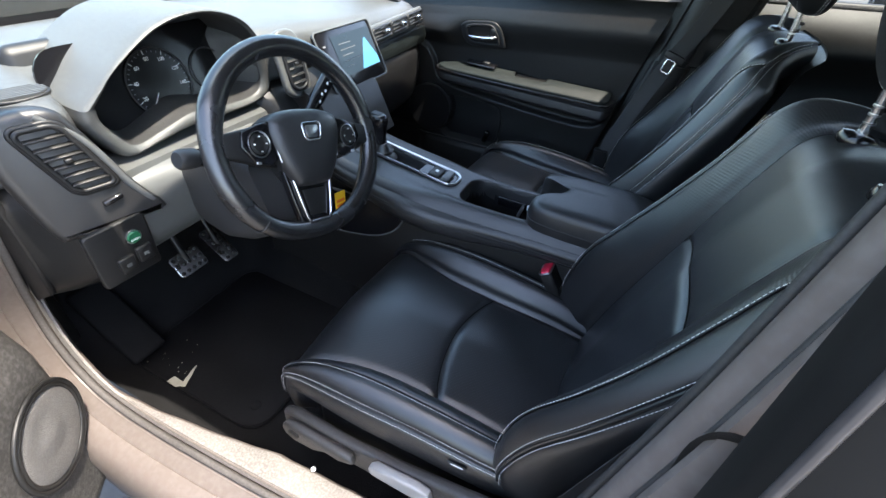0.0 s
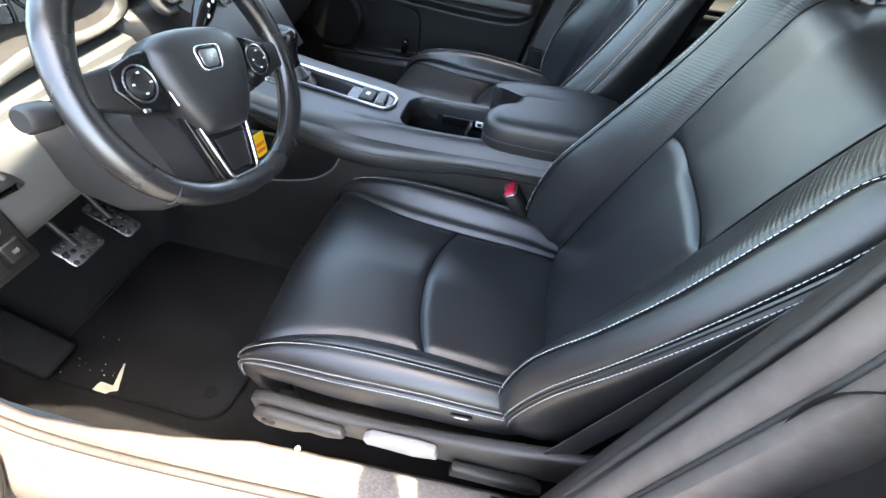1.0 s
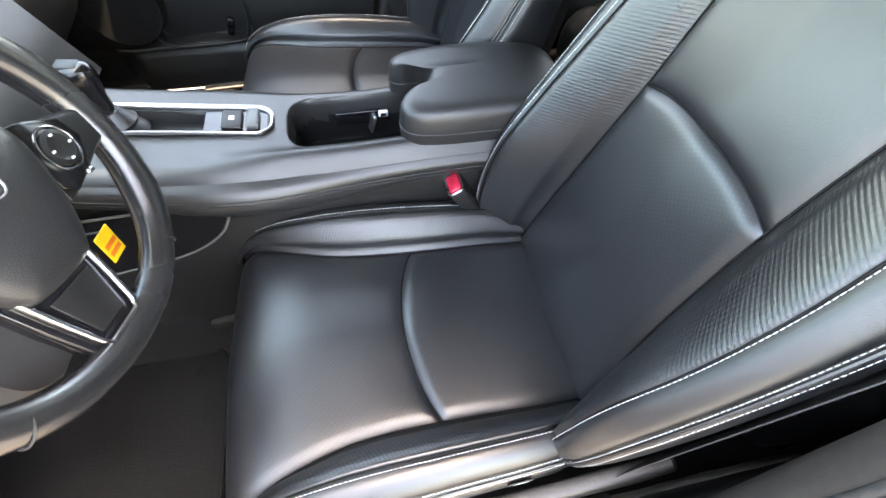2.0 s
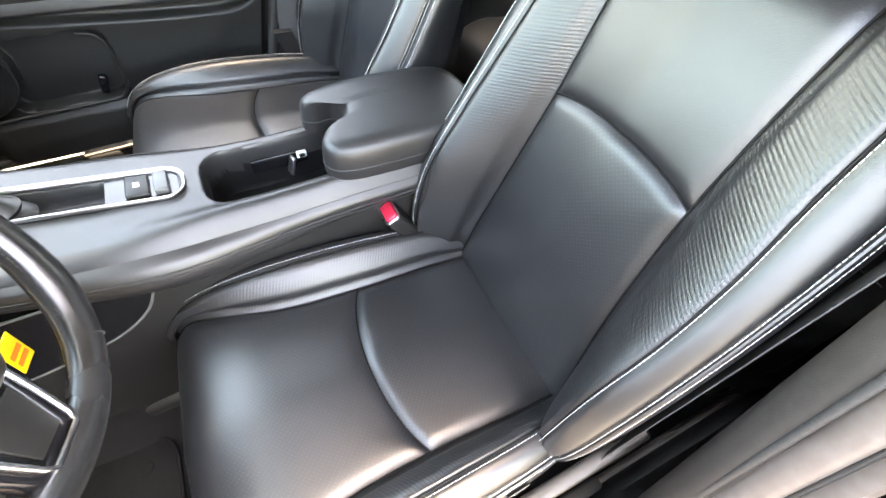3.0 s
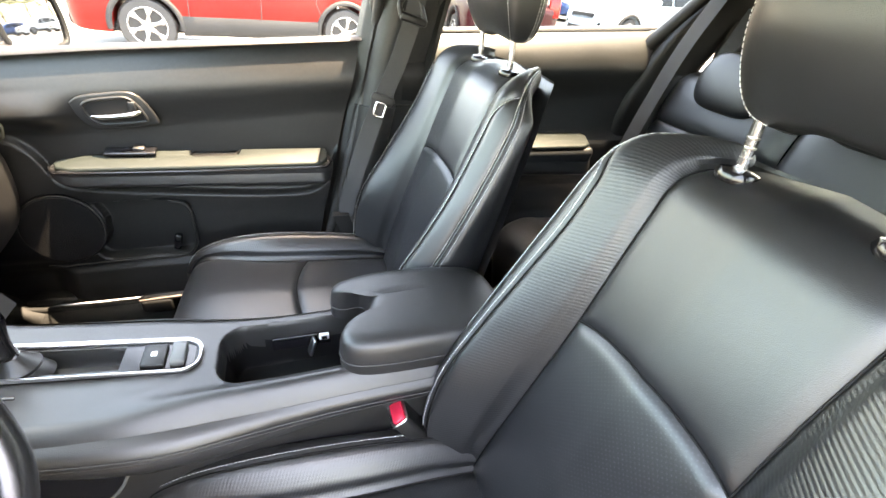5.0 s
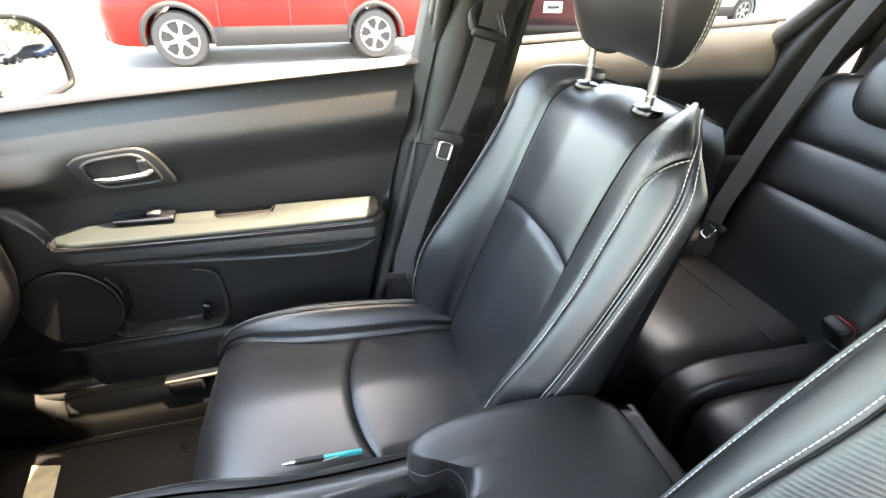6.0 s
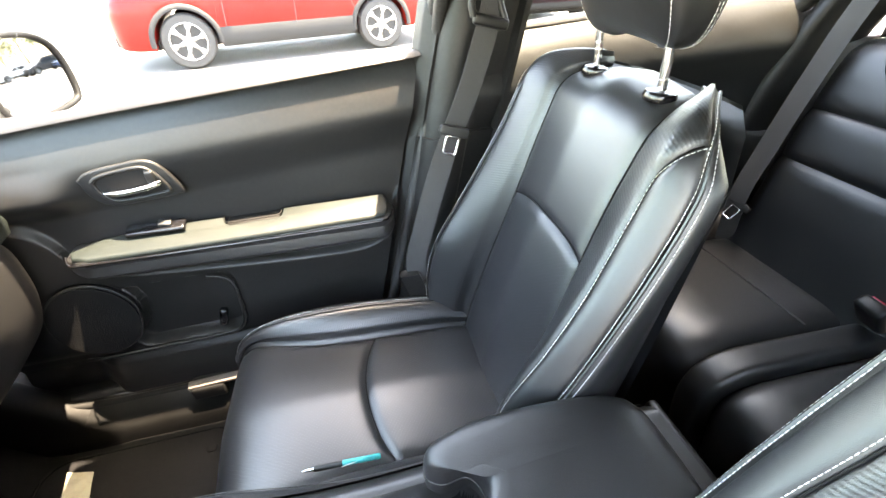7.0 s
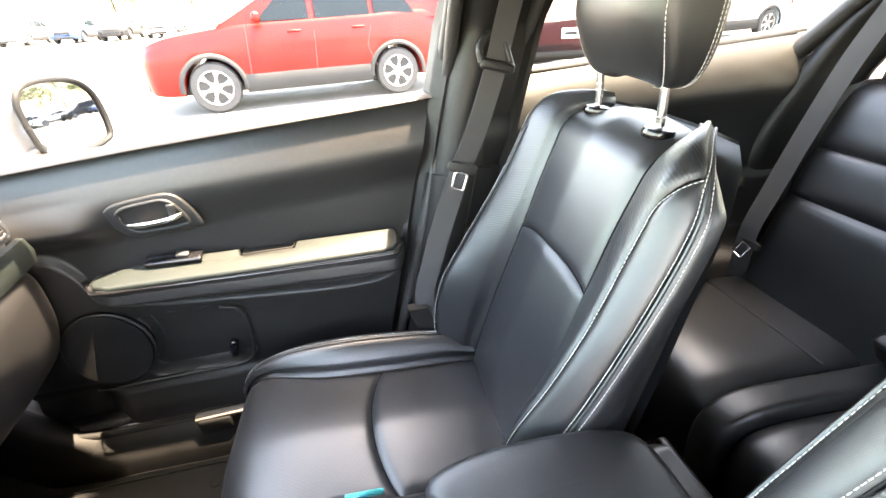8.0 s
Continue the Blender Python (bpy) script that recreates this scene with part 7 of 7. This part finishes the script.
def parked_car(name, label, m, paint, tall=True, wheelbase=2.71, rear_lights=False, detail=True, lift=0.0):
    """A parked car: local x runs to its tail, y to its right, z up; the front axle is at x 0."""
    t = thing(name, label, "car", tuple(m.translation))
    L0, L1 = -0.93, wheelbase + 0.93
    H = (1.66 if tall else 1.46) + 1.25 * lift
    hw = 0.91
    belt = (1.04 if tall else 0.95) + lift
    st = [  # x, half width low, sill z, shoulder z, shoulder half width
        (L0, 0.46, 0.42, belt - 0.40, 0.42), (L0 + 0.06, 0.68, 0.33, belt - 0.29, 0.60), (L0 + 0.18, 0.82, 0.29, belt - 0.21, 0.72), (L0 + 0.45, 0.89, 0.27, belt - 0.13, 0.80), (-0.05, 0.905, 0.26, belt - 0.07, 0.83), (0.45, 0.91, 0.26, belt - 0.02, 0.86),
        (1.2, 0.91, 0.26, belt, 0.87), (wheelbase - 0.4, 0.91, 0.26, belt + 0.02, 0.87), (wheelbase + 0.3, 0.90, 0.28, belt + 0.05, 0.84), (L1 - 0.15, 0.84, 0.34, belt + 0.02, 0.78), (L1, 0.66, 0.45, belt - 0.06, 0.66)]
    rows = []
    n = 72
    rx = 0.405
    for i in range(n):
        x = L0 + (L1 - L0) * i / (n - 1)
        w, zs, zb, wb = lerp_table(st, x)
        cut = 0.0
        for ax in (0.0, wheelbase):
            if abs(x - ax) < rx:
                cut = max(cut, 0.35 + math.sqrt(rx * rx - (x - ax) ** 2))
        z0 = max(zs, cut)
        half = [(w * 0.97, z0), (w, max(z0 + 0.02, zs + 0.14)), (w, max(z0 + 0.03, min(0.55, zb - 0.17))), (w * 1.005, max(z0 + 0.04, min(0.72, zb - 0.12))), (w * 0.985, max(z0 + 0.05, min(0.86, zb - 0.09))), (wb + 0.03, zb - 0.05), (wb, zb)]
        ring = [(x, y, z) for y, z in half] + [(x, 0, zb + 0.03)] + [(x, -y, z) for y, z in reversed(half)]
        rows.append([m @ Vector(p) for p in ring])
    body = part("body", closed(rows), paint, t)
    # cabin
    cab = [(0.20, 0.80, belt - 0.02), (0.72, 0.75, belt + 0.27), (1.22, 0.67, H - 0.05), (1.8, 0.66, H), (2.5, 0.65, H - 0.03), (L1 - 0.35 if tall else wheelbase + 0.2, 0.64, H - 0.10), (L1 - 0.08 if tall else wheelbase + 0.75, 0.72, belt + 0.03)]
    rows = []
    for i in range(40):
        x0, wt, zt = lerp_table([(k, *c) for k, c in enumerate(cab)], 6 * i / 39)
        zt = max(zt, belt - 0.02)
        wb2 = 0.86
        f = (zt - belt) / max(H - belt, 0.01)
        ring = [(x0, wb2, belt - 0.06), (x0, wb2 - (wb2 - wt) * 0.95 * max(f, 0), max(zt - 0.05 * f, belt - 0.05)), (x0, wt * 0.8, zt), (x0, 0, zt + 0.02), (x0, -wt * 0.8, zt), (x0, -(wb2 - (wb2 - wt) * 0.95 * max(f, 0)), max(zt - 0.05 * f, belt - 0.05)), (x0, -wb2, belt - 0.06)]
        rows.append([m @ Vector(p) for p in ring])
    part("roof", closed(rows), paint, t)
    if detail:
        for s in (-1, 1):
            for x0, x1, top0, top1 in ((0.72, 1.46, 0.98, 0.98), (1.55, 2.35, 1.0, 0.97), (2.42, 3.05 if tall else 2.75, 0.93, 0.45)):
                def side(x, f):
                    z = belt + 0.015 + (H - belt - 0.15) * f
                    y = 0.868 - 0.19 * f * (H - belt - 0.15) / (H - belt)
                    return m @ Vector((x, s * y, z))
                part("side_window", grid([[side(x0 + (0.56 * f if x0 < 0.8 else 0), f * top0), side((x0 + x1) / 2 + (0.30 * f if x0 < 0.8 else 0), f * (top0 + top1) / 2), side(x1 - (0.15 * f if x1 > 2.5 else 0), f * top1)] for f in (0, 0.5, 1)]), TINT, t, "dark side window")
            for ax in (0.0, wheelbase):
                arc = [m @ Vector((ax + 0.43 * math.cos(a), s * 0.905, 0.35 + 0.43 * math.sin(a))) for a in (math.pi * (-0.03 + 1.06 * k / 30) for k in range(31))]
                part("arch_cladding", tube(arc, 0.045, 8, None, 0.6), CLAD, t, "grey plastic arch cladding")
            rows = [[m @ Vector((x, s * y, z)) for y, z in ((0.90, 0.25), (0.925, 0.28), (0.925, 0.46), (0.905, 0.51))] for x in (0.42, 1.0, 1.6, wheelbase - 0.42)]
            part("sill_cladding", grid(rows), CLAD, t, "grey sill cladding")
            for x in (0.52, 1.46, 2.38):
                part("door_gap", tube([m @ Vector((x, s * 0.915, 0.46)), m @ Vector((x + (0.02 if x < 2 else -0.12), s * 0.918, 0.75)), m @ Vector((x + (0.05 if x < 2 else 0.0), s * 0.885, belt - 0.01))], 0.006, 6), SEAL, t)
            for x in (1.22, 2.15):
                part("door_handle", box((0.19, 0.03, 0.03), (0, 0, 0), (0, 0, 0), 0.010), paint, t).matrix_basis = m @ pose(x, s * 0.905, belt - 0.13)
            mi = part("mirror", box((0.12, 0.20, 0.14), (0, 0, 0), (0, 0, 0), 0.05, 3), paint, t, "door mirror")
            mi.matrix_basis = m @ pose(0.74, s * 0.99, belt + 0.07)
            part("head_lamp", box((0.42, 0.20, 0.14), (0, 0, 0), (0, 0, 0), 0.05, 3), LAMP, t, "headlamp").matrix_basis = m @ pose(L0 + 0.30, s * 0.70, 0.80, 0, -10, s * 24)
            part("tail_lamp", box((0.14, 0.20, 0.42), (0, 0, 0), (0, 0, 0), 0.04, 3), TAIL, t, "red tail lamp").matrix_basis = m @ pose(L1 - 0.10, s * 0.73, 0.98, 0, -6, s * -16)
        part("grille", box((0.06, 0.9, 0.18), (0, 0, 0), (0, 0, 0), 0.03), CLAD, t).matrix_basis = m @ pose(L0 + 0.03, 0, 0.66)
        part("bumper", box((0.10, 1.1, 0.16), (0, 0, 0), (0, 0, 0), 0.04), CLAD, t, "grey bumper").matrix_basis = m @ pose(L0 + 0.05, 0, 0.38)
        part("bumper", box((0.16, 1.5, 0.28), (0, 0, 0), (0, 0, 0), 0.06), CLAD, t, "grey bumper").matrix_basis = m @ pose(L1 - 0.08, 0, 0.48)
        part("number_plate", box((0.012, 0.32, 0.16), (0, 0, 0), (0, 0, 0), 0.003), WHITE, t, "white number plate with a plain bar").matrix_basis = m @ pose(L1 + 0.012, 0, 0.72)
        part("plate_bar", box((0.004, 0.22, 0.05)), CLAD, t).matrix_basis = m @ pose(L1 + 0.02, 0, 0.72)
    for ax in (0.0, wheelbase):
        for s in (-1, 1):
            wm = m @ facing((1, 0, 0), (0, 0, 1 if s < 0 else -1), (ax, s * 0.90, 0.35))
            road_wheel(t, wm)
    part("underbody", box((3.9, 1.5, 0.12), (0, 0, 0), (0, 0, 0), 0.03), CLAD, t).matrix_basis = m @ pose(1.35, 0, 0.32)
    return t


def car_paint(name, color):
    return material(name, color, 0.4, 0.0, 0.08, 1.5, coat=0.05, spec=0.22)


RED_PAINT = car_paint("bright red car paint", (0.112, 0.0022, 0.0011))
parked_car("suv", "bright red suv with grey cladding parked across the aisle", pose(-2.04, 7.9, GROUND + 0.005, 0, 0, 7.0), RED_PAINT, lift=0.11)
parked_car("hatchback", "dark red car parked behind the red suv", pose(4.05, 11.0, GROUND + 0.005, 0, 0, -95), car_paint("dark red car paint", (0.035, 0.004, 0.006)), False)
parked_car("suv", "pale blue car parked beyond the rear window", pose(8.6, 11.5, GROUND + 0.005, 0, 0, 8), car_paint("pale blue car paint", (0.30, 0.36, 0.42)), True)

# far rows of parked cars
PAINTS = [car_paint("silver paint", (0.45, 0.46, 0.47)), car_paint("white paint", (0.75, 0.75, 0.74)), car_paint("black paint", (0.02, 0.02, 0.022)), car_paint("dark blue paint", (0.03, 0.06, 0.14))]
rng = random.Random(11)
far = []
for k in range(4):
    c = parked_car("parked_car", ("silver", "white", "black", "dark blue")[k] + " car parked in a distant row", pose(-9 - 2.9 * k, 38, GROUND + 0.005, 0, 0, 92), PAINTS[k], k % 2 == 0)
    far.append(c)
n = 0
spots = [(-21 - 2.9 * k, 38) for k in range(6)] + [(-6 + 2.9 * k, 38) for k in range(4)] + [(9 + 3.0 * k, 18 + 1.1 * k) for k in range(3)] + [(72 * math.cos(radians(18 + 2.4 * k)), 72 * math.sin(radians(18 + 2.4 * k))) for k in range(14)] + [(14 + 3 * k, 38) for k in range(8)]
for x, y in spots:
    src = far[n % 4]
    c = copy_thing(src, Matrix.Translation((x, y, GROUND + 0.005)) )
    n += 1

# trees
BARK = material("grey-brown bark", (0.12, 0.09, 0.07), 0.9, 0, 0.3, 6.0, 0.8, 60.0)
LEAF = material("green foliage", (0.042, 0.062, 0.018), 0.8, 0, 0.4, 1.2)


def tree(seed, h):
    rng = random.Random(seed)
    t = thing("tree", "leafy green tree at the edge of the car park", "tree", (0, 0, 0), "trees along the verge")
    limbs = bmesh.new()
    tube([(0, 0, 0), (0.1, 0.05, h * 0.25), (0.05, 0.1, h * 0.55), (0.1, 0, h * 0.8)], [0.22, 0.17, 0.11, 0.04], 8, limbs)
    tips = []
    for k in range(9):
        a = 2 * math.pi * k / 9 + rng.uniform(-0.3, 0.3)
        z = h * rng.uniform(0.3, 0.6)
        r = h * rng.uniform(0.22, 0.36)
        tip = Vector((r * math.cos(a), r * math.sin(a), z + h * rng.uniform(0.12, 0.32)))
        tube([(0.06, 0.06, z), tip * 0.5 + Vector((0, 0, z * 0.5)), tip], [0.08, 0.05, 0.02], 6, limbs)
        tips.append(tip)
    tips.append(Vector((0, 0, h * 0.85)))
    part("trunk", limbs, BARK, t, "brown trunk and limbs")
    vs, fs = [], []
    for tip in tips:
        for k in range(230):
            p = tip + Vector((rng.gauss(0, 1), rng.gauss(0, 1), rng.gauss(0, 0.75))) * h * 0.085
            s = rng.uniform(0.10, 0.22)
            a, b = Vector((rng.gauss(0, 1), rng.gauss(0, 1), rng.gauss(0, 1))).normalized(), Vector((rng.gauss(0, 1), rng.gauss(0, 1), rng.gauss(0, 1))).normalized()
            i = len(vs)
            vs += [p - a * s, p + b * s * 0.6, p + a * s, p - b * s * 0.6]
            fs.append((i, i + 1, i + 2, i + 3))
    me = bpy.data.meshes.new("crown")
    me.from_pydata([tuple(v) for v in vs], [], fs)
    me.materials.append(LEAF)
    ob = new("crown", me)
    ob.parent = t
    ob["label"], ob["kind"] = "crown of many small green leaves", "stuff"
    return t


kinds = [tree(s, h) for s, h in ((1, 9.0), (2, 7.5), (3, 10.5))]
places = [(-30 + 5.5 * k + 1.5 * math.sin(k * 2.1), 58 + 4 * math.sin(k * 1.3)) for k in range(14)] + [((118 + 16 * math.sin(k * 2.7)) * math.cos(radians(14 + 1.75 * k)), (118 + 16 * math.sin(k * 2.7)) * math.sin(radians(14 + 1.75 * k))) for k in range(28)]
for i, (x, y) in enumerate(places):
    m = pose(x, y, GROUND, 0, 0, 47 * i)
    if i < 3:
        kinds[i].matrix_basis = m
    else:
        copy_thing(kinds[i % 3], m)
